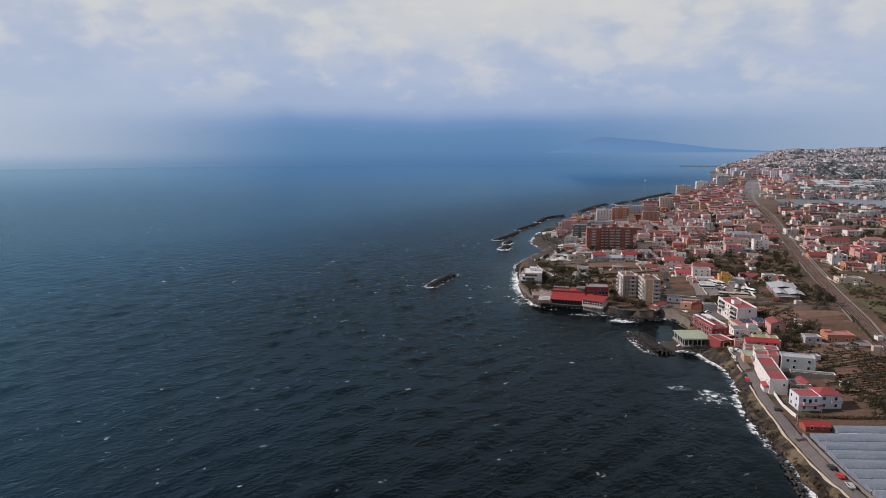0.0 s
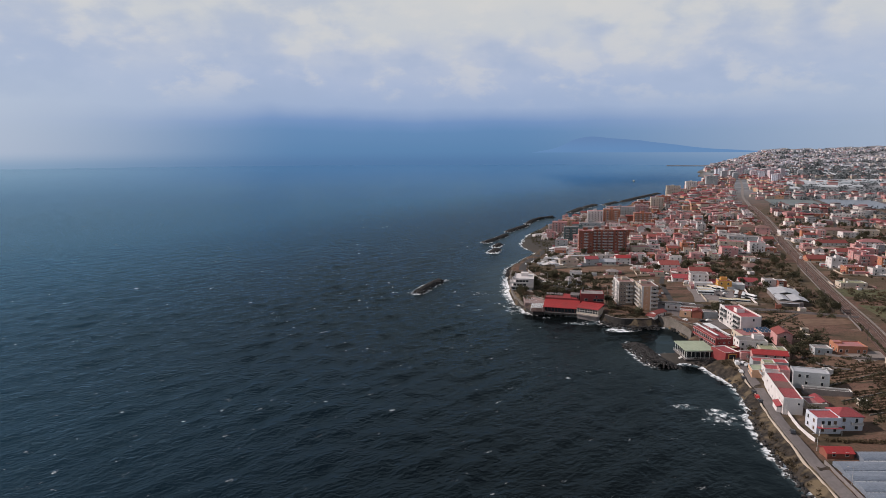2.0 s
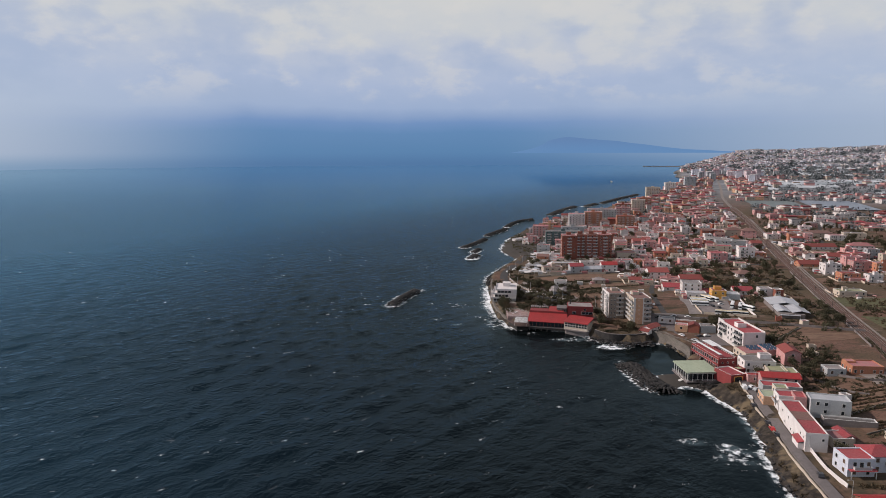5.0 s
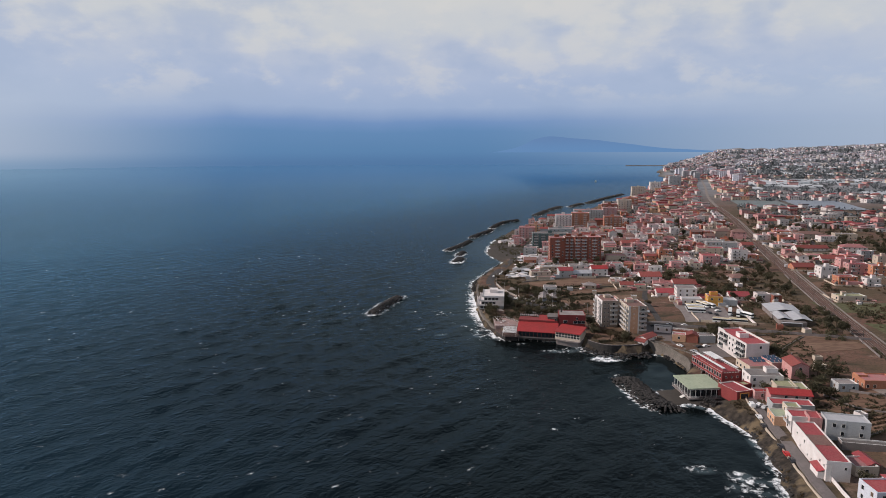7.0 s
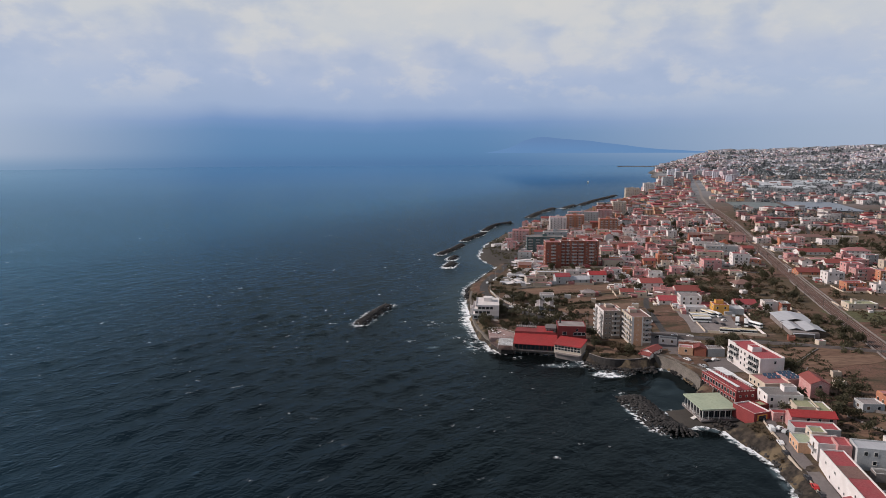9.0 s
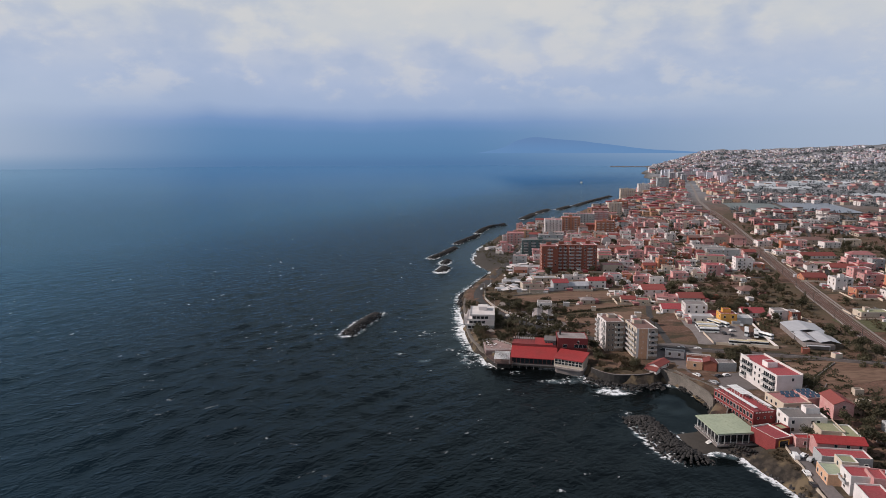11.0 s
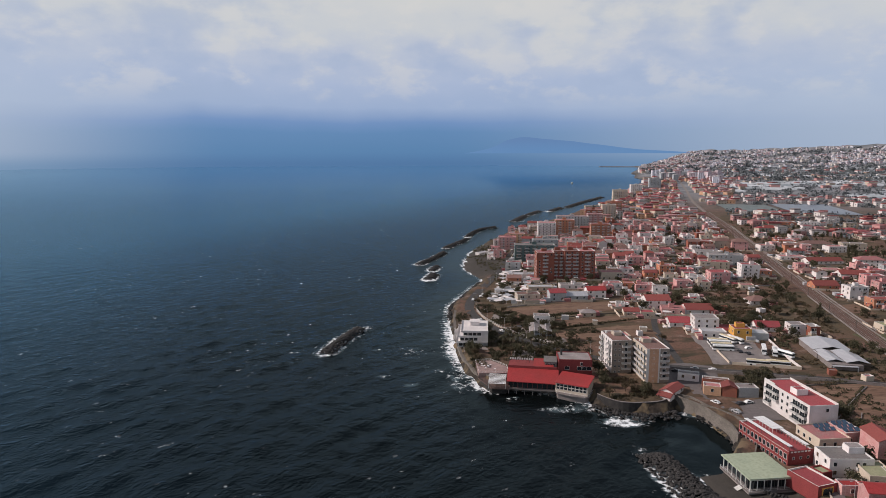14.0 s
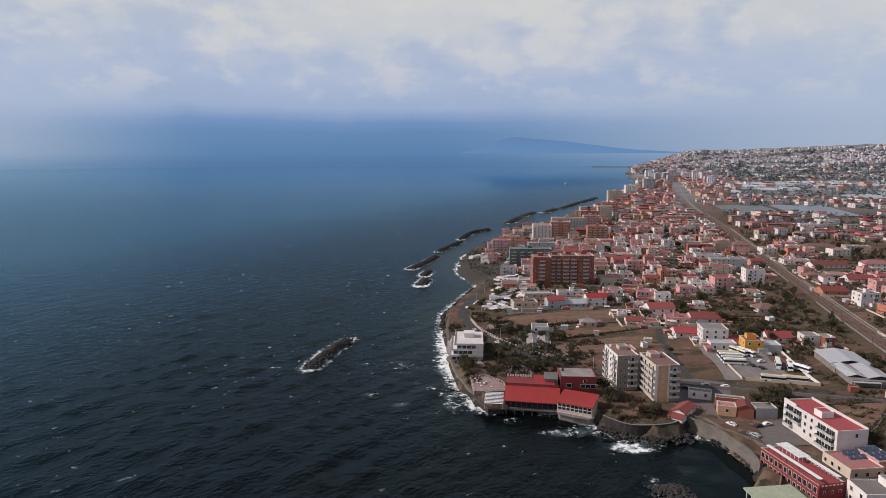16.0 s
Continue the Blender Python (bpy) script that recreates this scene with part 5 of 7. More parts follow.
PANEL = PANEL.mesh("roof_panel", WHITEMETAL)
for i in range(3):
    for j in range(6):
        part("roof_panel", PANEL, rh, at=(0.9 + i * 1.65, 2.4 + j * 1.95, 8.62))
s = Shape()
s.box(-5.2, -14.2, 6.4, 5.2, -14.02, 7.5)
part("name_board", s, rh, "dark red board with pale bars", mats=(WALL["red"],))
for i in range(6):
    s = Shape()
    s.box(-4.5 + i * 1.45, -14.32, 6.7, -3.6 + i * 1.45, -14.2, 7.2)
    part("sign_bar", s, rh, mats=(FRAME,))
PLACED.append((161, 408, 16))

# ---- white hotel with red roof ----
wh = building(190.0, 431, 12.5, 31, -1, 3, "white", "redpaint", "flat", "white_hotel", "white three-storey hotel with red roof and balconies", "hotel", sides="e", gap=4.0, fh=3.0, z=7.0)
balconies(wh, "w", (-11.5, 7.2, 12.0), 3, 4.5, 3.0, 0)
balconies(wh, "w", (-6.6,), 3, 4.5, 3.0, 1)
for f in range(3):
    for o in (-2.0, 1.6):
        at, a = on_side("w", 12.5, 31, o, f * 3.0 + 0.9)
        part("window", WIN, wh, at=at, turn=a)
at, a = on_side("s", 12.5, 31, 1.5, 6.6)
part("window", WIN, wh, at=at, turn=a)
# dark panes stand in for the shade of the recesses behind the balconies
loggia = window_mesh(4.1, 2.2, GLASS, DARKFRAME, 3)
for o, f0 in ((-11.5, 0), (7.2, 0), (12.0, 0), (-6.6, 1)):
    for f in range(f0, 3):
        at, a = on_side("w", 12.52, 31, o, f * 3.0 + 0.2)
        part("loggia", loggia, wh, "dark pane standing for the shaded recess behind the balcony" if f == f0 else "", at=at, turn=a)
stair_hut(wh, -1.0, -1.0, 5.0, 4.5, 2.3, "white", "redpaint")
s = Shape()
s.box(-6.25, 8.0, 9.56, -5.95, 15.5, 10.3)
s.box(5.95, -15.5, 9.56, 6.25, 15.5, 10.0)
part("roof_kerb", s, wh, mats=(FRAME,))
an = building(184.5, 408.5, 13, 14, -1, 1, "cream", "redgrey", "flat", "hotel_annexe", "low hotel annexe with pale flat roof", "annexe", sides="sw", fh=3.4, z=5.2, gap=3)
an2 = building(195.0, 410, 8, 12, -1, 1, "pink", "redgrey", "flat", "hotel_annexe", "low pink annexe carrying solar panels", "annexe", sides="s", fh=4.2, z=5.2, gap=3)
SP = Shape()
lo = [(-0.95, -0.8, 0.25), (0.95, -0.8, 0.25), (0.95, 0.8, 1.15), (-0.95, 0.8, 1.15)]
SP.solid(lo, [(x, y, z + 0.06) for x, y, z in lo], 0)
SP.rod((-0.8, 0.7, 0), (-0.8, 0.7, 1.05), 0.04, 4, 1)
SP.rod((0.8, 0.7, 0), (0.8, 0.7, 1.05), 0.04, 4, 1)
SP = SP.mesh("solar_panel", SOLAR, WHITEMETAL)
for o, nx, ny, x0, y0 in ((an2, 3, 3, -2.6, -3.6), (an, 3, 2, 0.2, 1.2)):
    for i in range(nx):
        for j in range(ny):
            t = thing("solar_panel", 0, 0, 0, 0, "tilted blue solar panel on a flat roof", "solar panel", "solar panels on the annexe")
            t.matrix_world = o.matrix_world @ pose(x0 + i * 2.4, y0 + j * 3.3, o["h"] + 0.02)
            part("panel", SP, t)
PLACED += [(190, 431, 16), (186, 408, 9), (195, 410, 8)]

# ---- houses along the coast road ----
def villa_row(x, y, w, d, rot, floors, wall, roof, kind, label, **kw):
    PLACED.append((x, y, max(w, d) / 2))
    return building(x, y, w, d, rot, floors, wall, roof, kind, "house", label, "house", "houses along the coast road", **kw)


k1 = villa_row(174.5, 385.0, 15.5, 10, -8, 2, "white", "darkgrey", "flat", "white two-storey house with dark flat roof", z=5.4, sides="sew", gap=3.3)
balconies(k1, "s", (4.2,), 2, 6.0)
stair_hut(k1, 4.5, 2.2, 5.5, 4.0, 2.2, "white", "grey")
villa_row(179.5, 376.5, 9, 12, -14, 1, "cream", "olive", "flat", "low house with olive flat roof", z=6.2, sides="se", fh=3.6)
villa_row(184.5, 371.5, 6, 12, -14, 1, "cream", "olive", "flat", "low extension with olive flat roof", z=6.4, sides="e", fh=3.0)
a1 = villa_row(173.0, 361.8, 17, 7.0, -15, 2, "pink", "brightred", "gable", "two-storey house under a bright red sheet roof", z=5.6, sides="sn", fh=2.8)
villa_row(169.0, 354.0, 17, 7.5, -15, 1, "greywall", "redpaint", "flat", "grey house with red coated terrace", z=5.6, sides="s", fh=4.0)
villa_row(165.5, 371.0, 7.0, 4.5, -10, 1, "pink", "brightred", "flat", "small pink kiosk with red roof", z=5.4, sides="s")
a2 = villa_row(158.8, 345.0, 7.5, 9.5, -15, 1, "peach", "green", "flat", "peach house with green roof terrace", z=5.3, sides="w", fh=3.5, gap=2.4)
villa_row(164.5, 346.5, 5.5, 6.0, -15, 2, "cream", "olive", "flat", "cream upper house with olive roof", z=5.3, sides="w")
a3 = villa_row(162.2, 337.2, 9.0, 8.0, -15, 2, "white", "redpaint", "flat", "white house with red coated roof and terrace", z=5.3, sides="w", fh=3.2)
balconies(a3, "w", (0.0,), 2, 6.0, 3.2)
d1 = villa_row(153.6, 312.5, 7.8, 34, -15, 2, "white", "redpaint", "flat", "long white house with red coated roof", z=5.2, sides="w", fh=3.4, gap=3.4, skip=0.35, win=WIN_SMALL)
s = Shape()
s.box(-3.5, -3.2, 6.82, 3.5, 5.5, 6.9)
part("patched_roof", s, d1, "worn brown roof patch", mats=(ROOF["brown"],))
at, a = on_side("s", 7.8, 34, 2.2, 4.4)
part("window", WIN_SMALL, d1, at=at, turn=a)
s = Shape()
lo = [(-6.3, -16.0, 2.6), (-3.92, -16.0, 3.3), (-3.92, -8.5, 3.3), (-6.3, -8.5, 2.6)]
s.solid(lo, [(x, y, z + 0.2) for x, y, z in lo])
part("lean_to_roof", s, d1, "small red lean-to roof", mats=(ROOF["redpaint"],))
s = Shape()
s.box(-6.0, -15.7, -1, -3.91, -8.8, 2.55)
part("lean_to_wall", s, d1, mats=(WALL["white"],))
e1 = villa_row(175.2, 328.6, 15.5, 8.0, -19, 2, "greywall", "sheet", "flat", "grey two-storey house with pale flat roof", z=6.4, sides="", fh=3.3)
for f, o in ((0, -2.0), (0, 4.6), (1, -5.0), (1, -1.8), (1, 4.8)):
    at, a = on_side("s", 15.5, 8.0, o, f * 3.3 + 1.1)
    part("window", WIN, e1, at=at, turn=a)
villa_row(165.2, 333.6, 4.6, 7.6, -19, 2, "pink", "redpaint", "flat", "pink end house with red flat roof", z=6.2, sides="w", fh=3.2)
villa_row(172.5, 338.6, 17, 6.0, -19, 1, "pink", "redpaint", "flat", "low red-roofed range behind the grey house", z=6.4, sides="")
villa_row(177.0, 317.5, 20, 4.2, -17, 1, "concrete", "darkgrey", "flat", "long low grey shed beside the garden", z=6.2, sides="", fh=1.7)
c1 = villa_row(153.3, 281.4, 9.5, 9, -4, 2, "bluewall", "redpaint", "flat", "pale blue two-storey house with red roof terrace", z=5.2, sides="swe", fh=3.1)
c2 = villa_row(163.2, 283.4, 10, 9, -4, 2, "bluewall", "redpaint", "hip", "pale blue house with red hipped roof", z=5.2, sides="swe", fh=3.2)
balconies(c1, "s", (0,), 2, 6.0)
balconies(c2, "s", (2.4,), 2, 4.5, 3.2)
s = Shape()
s.box(-4.7, -6.4, 2.9, 4.7, -4.55, 3.1)
part("porch_roof", s, c1, "red porch roof", mats=(ROOF["redpaint"],))
for x in (-4.4, 4.2):
    s = Shape()
    s.box(x, -6.3, -0.5, x + 0.2, -6.1, 2.9)
    part("porch_post", s, c1, mats=(FRAME,))
villa_row(162.0, 302.5, 8.0, 8.0, -6, 1, "cream", "redgrey", "flat", "small cream house with pink flat roof", z=5.4, sides="sw")
villa_row(165.8, 304.5, 4.0, 9.0, -6, 1, "cream", "redpaint", "gable", "small low outhouse with red gabled roof", z=5.4, sides="")
villa_row(145.0, 259.0, 9.5, 5.5, -4, 1, "brick", "brightred", "gable", "low shed with bright red roof", z=5.2, sides="s", fh=2.1)
l1 = villa_row(197.5, 395.0, 8.0, 12.5, -12, 2, "pink", "tile", "gable", "pink two-storey house with terracotta roof", z=7.0, sides="we", fh=3.0)
om = villa_row(223.6, 374.5, 15, 10.5, -8, 1, "orange", "redgrey", "flat", "orange bungalow with pink flat roof", z=7.6, sides="sw", fh=3.9, gap=2.6)
stair_hut(om, -5.0, 3.0, 4.5, 4.0, 0.8, "orange", "redgrey")
villa_row(207.5, 373.0, 9, 7, -8, 1, "greywall", "grey", "flat", "grey rendered outbuilding with flat roof", z=7.4, sides="sw", fh=3.0)

# ---- huts behind the cove ----
villa_row(167.5, 461.0, 7.5, 6.0, -25, 1, "peach", "redgrey", "flat", "peach cottage with worn flat roof", z=6.0, sides="sw")
villa_row(174.5, 458.5, 6.5, 7.0, -25, 1, "brick", "tile", "gable", "small brick cottage with terracotta roof", z=6.4, sides="s")
villa_row(173.0, 467.5, 12.0, 4.0, -25, 1, "brick", "brown", "flat", "long low brick shed", z=6.4, sides="")
villa_row(182.0, 456.5, 9.0, 6.5, -10, 1, "greywall", "grey", "flat", "low grey shed with sheet roof", z=7.0, sides="", fh=2.4)
villa_row(165.5, 479.5, 10.0, 5.0, -28, 1, "white", "grey", "flat", "low white store beside the lane", z=5.8, sides="s", fh=2.8)

# ---- coach yard ----
oh = villa_row(226.5, 534.5, 10, 10, -14, 2, "yellow", "tile", "flat", "yellow two-storey house with terracotta roof terrace", sides="sw", fh=3.3, gap=4.2)
stair_hut(oh, 0, 2.0, 5.0, 4.0, 2.2, "yellow", "tile")
villa_row(237.0, 533.5, 9.5, 10, -14, 1, "greywall", "sheet", "flat", "open garage with pale sheet roof", sides="", fh=3.8)
villa_row(213.5, 552.0, 14, 12, -14, 3, "white", "grey", "flat", "white three-storey house with stepped terraces", sides="swe", fh=3.0)
villa_row(212.5, 540.5, 14, 8, -14, 1, "white", "sheet", "flat", "white garage range with pale roof", sides="s", fh=3.6)
shed = thing("warehouse", 256, 495, gz(256, 495) - 0.1, -17, "large warehouse with pale grey sheet roofs", "warehouse")
s = Shape()
s.box(-9.5, -4, -2, 9.5, 22, 3.6)
s.box(-9.0, -22, -2, 6.0, -4.02, 3.0)
part("wall", s, shed, mats=(WALL["concrete"],))
for x0, x1, y0, y1, h, r in ((-10, 10, 1, 22.6, 3.6, 1.8), (-9.8, -1.5, -18, 0.8, 3.2, 1.2), (-1.3, 9.8, -20, 0.8, 3.5, 1.3)):
    m = (x0 + x1) / 2
    s = Shape()
    for a, b in ((x0, m), (m, x1)):
        za, zb = (h, h + r) if a == x0 else (h + r, h)
        lo = [(a, y0, za), (b, y0, zb), (b, y1, zb), (a, y1, za)]
        s.solid(lo, [(x, y, z + 0.15) for x, y, z in lo])
    part("roof", s, shed, mats=(ROOF["sheet"],))
s = Shape()
s.box(-9.0, -24.0, 2.4, 3.0, -18.3, 2.6)
for x in (-8.8, 2.6):
    s.box(x, -23.8, -1, x + 0.25, -23.5, 2.4)
part("canopy", s, shed, mats=(ROOF["sheet"],))
PLACED += [(256, 505, 14), (252, 480, 12)]

# ---- apartment blocks of the town ----


def apartment(x, y, w, d, rot, floors, wall, roof, label, sides="sw", gap=3.6, balc=0, fh=3.05):
    ob = building(x, y, w, d, rot, floors, wall, roof, "flat", "apartment_block", label, "apartment block", "apartment blocks by the sea", sides=sides, gap=gap, fh=fh, wins_from=1)
    PLACED.append((x, y, max(w, d) / 2))
    if balc:
        balconies(ob, "s", [(-w / 2 + w * (i + 0.5) / balc) for i in range(balc)], floors, 4.5 if w / balc > 6 else 3.0, fh, 1, False)
    stair_hut(ob, 0, d / 5, 4.5, 3.5, 2.4, wall, "grey")
    return ob


for i, (u, v, w, d) in enumerate(((-17.4, 0, 15, 17), (-5.4, 3.0, 8.96, 14), (5.6, 0.6, 12.96, 15), (18.6, 0.3, 13, 17))):
    c, q = math.cos(radians(-8)), math.sin(radians(-8))
    apartment(178.5 + u * c - v * q, 724.5 + u * q + v * c, w, d, -8, 8, "brick", "redgrey" if i in (0, 3) else "brown", "brick-red eight-storey apartment block with balconies" if i != 1 else "recessed brick stair block between brick wings", balc=1 if i in (0, 3) else 2)
apartment(178, 822, 40, 14, -10, 5, "teal", "darkgrey", "dark teal glazed apartment block near the beach", balc=5)
apartment(193, 836, 26, 12, -10, 6, "greywall", "grey", "grey upper apartment block by the beach", balc=3)
apartment(170, 912, 20, 16, -12, 5, "pink", "redgrey", "pink five-storey block beside the promenade", balc=2)
apartment(186, 932, 18, 14, -12, 5, "peach", "redgrey", "peach block behind the promenade", balc=2)
apartment(232, 966, 22, 18, -12, 7, "white", "redgrey", "white and red balconied apartment block", balc=4)
apartment(262, 988, 24, 16, -12, 7, "orange", "redgrey", "orange apartment block with square corner tower", balc=2)
apartment(300, 962, 24, 14, -12, 6, "orange", "tile", "orange apartment block with pale balconies", balc=4)
apartment(296, 1060, 44, 14, -12, 6, "greywall", "redgrey", "long grey-green apartment block", balc=5)
apartment(338, 1085, 22, 14, -12, 6, "pink", "redgrey", "pink apartment block with balconies", balc=3)
apartment(360, 1150, 26, 14, -14, 6, "brick", "redgrey", "brick apartment block near the shore", balc=3)
apartment(400, 1190, 22, 16, -14, 7, "cream", "grey", "cream apartment tower near the shore", balc=2)
apartment(440, 1270, 26, 16, -14, 6, "orange", "redgrey", "orange block near the northern shore", balc=3)
apartment(545, 1500, 30, 20, -14, 8, "cream", "grey", "grey-cream tower block on the northern shore", balc=3)
apartment(650, 1660, 26, 20, -14, 8, "white", "grey", "white tower block on the northern shore", balc=2)
apartment(780, 1840, 30, 20, -14, 9, "greywall", "grey", "grey tower block far along the shore", balc=2)

# ---- houses of the town ----
house(204, 567, 13, 11, -10, 1, "white", "redpaint", "gable")
house(233, 597, 18, 13, -10, 1, "white", "tile", "gable")
house(211, 614, 17, 13, -6, 2, "white", "tile", "gable")
house(216, 599, 15, 12, -18, 1, "pink", "redgrey", "flat")
house(185, 596, 10, 8, -14, 1, "cream", "tile", "gable")
house(194, 591, 9, 8, -14, 1, "cream", "redpaint", "flat")
house(215, 669, 10, 8, -18, 2, "orange", "redgrey", "flat")
house(202, 672, 13, 10, -6, 2, "white", "redgrey", "flat")
house(126, 647, 17, 11, -2, 2, "cream", "brown", "flat")
house(148, 646, 12, 10, -2, 2, "greywall", "redpaint", "gable")
house(163, 647, 16, 10, -2, 1, "greywall", "sheet", "gable")
house(179.5, 650, 14, 10, -4, 2, "white", "brightred", "gable")
house(192.5, 661, 10, 9, -8, 2, "pink", "redgrey", "flat")
house(204, 655, 12, 8, -8, 1, "white", "grey", "flat")
house(154.5, 596, 10, 7, -10, 1, "cream", "grey", "hip")
house(146, 684, 20, 9, -6, 1, "cream", "sheet", "flat")
house(172, 683, 20, 9, -6, 1, "white", "grey", "flat")
house(148, 744, 22, 11, -8, 1, "white", "sheet", "flat")
house(224, 663, 15, 12, -10, 2, "pink", "redgrey", "flat")
house(232, 652, 11, 9, -18, 2, "white", "grey", "flat")
house(265, 701, 11, 9, -18, 2, "cream", "brown", "flat")
house(280, 687, 14, 11, -18, 2, "white", "grey", "flat")
house(301, 689, 16, 13, -10, 3, "pink", "redpaint", "flat")
house(251, 711, 11, 8, -10, 2, "orange", "tile", "gable")
house(218, 716, 19, 13, -10, 2, "cream", "redgrey", "flat")
house(250, 633, 7, 8, -18, 1, "white", "grey", "flat")
house(311, 845, 19, 13, -14, 3, "orange", "redgrey", "flat")
house(324, 835, 13, 11, -14, 2, "pink", "redpaint", "flat")
house(358, 895, 11, 9, -10, 3, "white", "grey", "flat")
house(419, 998, 11, 9, -14, 3, "pink", "redpaint", "flat")
house(388, 909, 14, 11, -6, 3, "white", "redgrey", "flat")
house(394, 875, 20, 13, -14, 2, "cream", "tile", "hip")
house(406, 865, 20, 13, -6, 3, "cream", "brown", "hip")
house(421, 855, 17, 13, -18, 3, "pink", "brown", "hip")
house(360, 814, 25, 13, -18, 2, "white", "grey", "flat")
house(355, 771, 31, 13, -18, 3, "greywall", "grey", "flat")
house(325, 785, 8, 8, -18, 3, "pink", "redpaint", "flat")
house(334, 754, 26, 13, -18, 2, "cream", "redpaint", "flat")
house(272, 724, 14, 11, -10, 3, "orange", "redgrey", "flat")
house(299, 728, 9, 8, -6, 2, "white", "grey", "flat")
house(337, 703, 15, 12, -14, 4, "white", "redpaint", "flat")
house(438, 789, 25, 13, -14, 1, "white", "redgrey", "flat")
house(446, 844, 16, 13, -10, 2, "white", "redgrey", "flat")
house(491, 877, 21, 13, -18, 2, "orange", "redpaint", "flat")
house(509, 850, 32, 13, -10, 2, "cream", "brown", "hip")
house(515, 826, 19, 13, -6, 2, "white", "redgrey", "flat")
house(551, 844, 25, 13, -18, 2, "cream", "grey", "flat")
house(452, 762, 34, 13, -6, 1, "white", "tile", "gable")
house(488, 745, 24, 13, -18, 2, "white", "redgrey", "hip")
house(426, 717, 17, 13, -18, 1, "cream", "redgrey", "flat")
house(449, 694, 17, 13, -6, 2, "pink", "redpaint", "flat")
house(431, 697, 22, 13, -18, 1, "white", "tile", "gable")
house(374, 658, 19, 13, -10, 1, "orange", "tile", "gable")
house(371.5, 621, 14, 11, -6, 3, "white", "grey", "flat")
house(369, 594, 15, 11, -8, 2, "orange", "tile", "flat")
house(333, 540, 20, 10, -8, 1, "cream", "olive", "flat")
house(384, 584, 11, 9, -8, 2, "white", "grey", "flat")
house(417, 658, 15, 11, -10, 3, "pink", "redpaint", "flat")
house(407, 632, 17, 11, -10, 3, "pink", "redpaint", "flat")
house(289, 615, 14, 12, -6, 1, "white", "brown", "hip")
house(265, 539, 9, 8, -10, 2, "white", "grey", "flat")
house(272, 534, 6, 8, -6, 2, "brick", "grey", "flat")
house(253, 550, 14, 11, -14, 1, "white", "redpaint", "gable")
house(224, 546, 12, 9, -10, 1, "white", "redpaint", "gable")
house(242, 803, 12, 10, -6, 2, "white", "redgrey", "flat")
house(261, 801, 13, 11, -6, 2, "pink", "tile", "gable")
house(263, 772, 15, 12, -14, 3, "pink", "redgrey", "flat")
house(306, 902, 10, 8, -14, 2, "white", "grey", "flat")
house(288, 905, 10, 8, -18, 2, "white", "grey", "flat")
house(323, 900, 12, 9, -18, 3, "pink", "redgrey", "flat")
house(255, 870, 12, 10, -14, 2, "white", "tile", "gable")
house(549, 992, 18, 13, -6, 2, "cream", "tile", "gable")
house(610, 1045, 23, 13, -14, 2, "orange", "tile", "flat")
house(642, 1040, 27, 13, -18, 2, "white", "grey", "flat")
house(632, 963, 24, 13, -10, 2, "brick", "redpaint", "flat")
house(689, 1067, 19, 13, -14, 2, "white", "grey", "flat")
house(639, 925, 22, 13, -6, 2, "white", "redgrey", "flat")
house(533, 916, 15, 12, -18, 2, "white", "redgrey", "flat")
house(186, 617, 6, 8, -18, 1, "white", "grey", "flat")
house(207, 638, 7, 8, -14, 1, "white", "redgrey", "flat")

# ---- houses that fill the town ----
RAIL_PTS = smooth_line(RAILWAY, 10.0)
ROAD_PTS = [smooth_line(r, 8.0) for r in (ROAD_NORTH, ROAD_LANE, ROAD_COVE, *STREETS)]


def free(x, y, r, road=5.5):
    if any((x - a) ** 2 + (y - b) ** 2 < (r + q) ** 2 for a, b, q in PLACED):
        return False
    if np.min(np.hypot(RAIL_PTS[:, 0] - x, RAIL_PTS[:, 1] - y)) < r + 12:
        return False
    return all(np.min(np.hypot(p[:, 0] - x, p[:, 1] - y)) > r + road - 1.5 for p in ROAD_PTS)


TOWN = random.Random(5)
cand = []
for i in range(-30, 60):
    for j in range(-5, 40):
        u, v = i * 16.5 + TOWN.uniform(-3, 3), j * 17.5 + TOWN.uniform(-3, 3)
        c, q = math.cos(radians(-12)), math.sin(radians(-12))
        cand.append((300 + u * c - v * q, 700 + u * q + v * c, j))
cx, cy = np.array([a[0] for a in cand]), np.array([a[1] for a in cand])
cs = inland(cx, cy)
rail_x = np.interp(cy, RAIL_PTS[:, 1], RAIL_PTS[:, 0])
made = 0
for (x, y, j), s, rx in zip(cand, cs, rail_x):
    west = x < rx
    ok = s > (26 if y < 950 else 11) and ((west and (y > 712 or (y > 664 and x > 200))) or (not west and x > rx + 16 and y > 610 + 0.10 * (x - rx))) and y < 1130 and x < 300 + (y - 400) * 0.9
    dens = 0.80 if west else 0.62
    if not ok or TOWN.random() > dens or made >= 250:
        continue
    w, d = TOWN.uniform(8.5, 14), TOWN.uniform(8, 11)
    if not free(x, y, max(w, d) * 0.46):
        continue
    made += 1
    wall = TOWN.choice(("white", "white", "pink", "pink", "pink", "cream", "greywall", "cream", "white", "pink", "brick", "orange"))
    roof = TOWN.choice(("redpaint", "redgrey", "redgrey", "tile", "grey", "brown", "redgrey", "redpaint", "redpaint"))
    kind = "flat" if roof in ("redpaint", "redgrey", "grey", "darkgrey") else TOWN.choice(("gable", "hip"))
    house(x, y, w, d, TOWN.choice((-14, -10, -18, -12)), TOWN.choice((1, 2, 2, 2, 3)), wall, roof, kind, "s" if y > 850 else "sw")

# ---- far town, glasshouses and woods ----
FAR = random.Random(9)


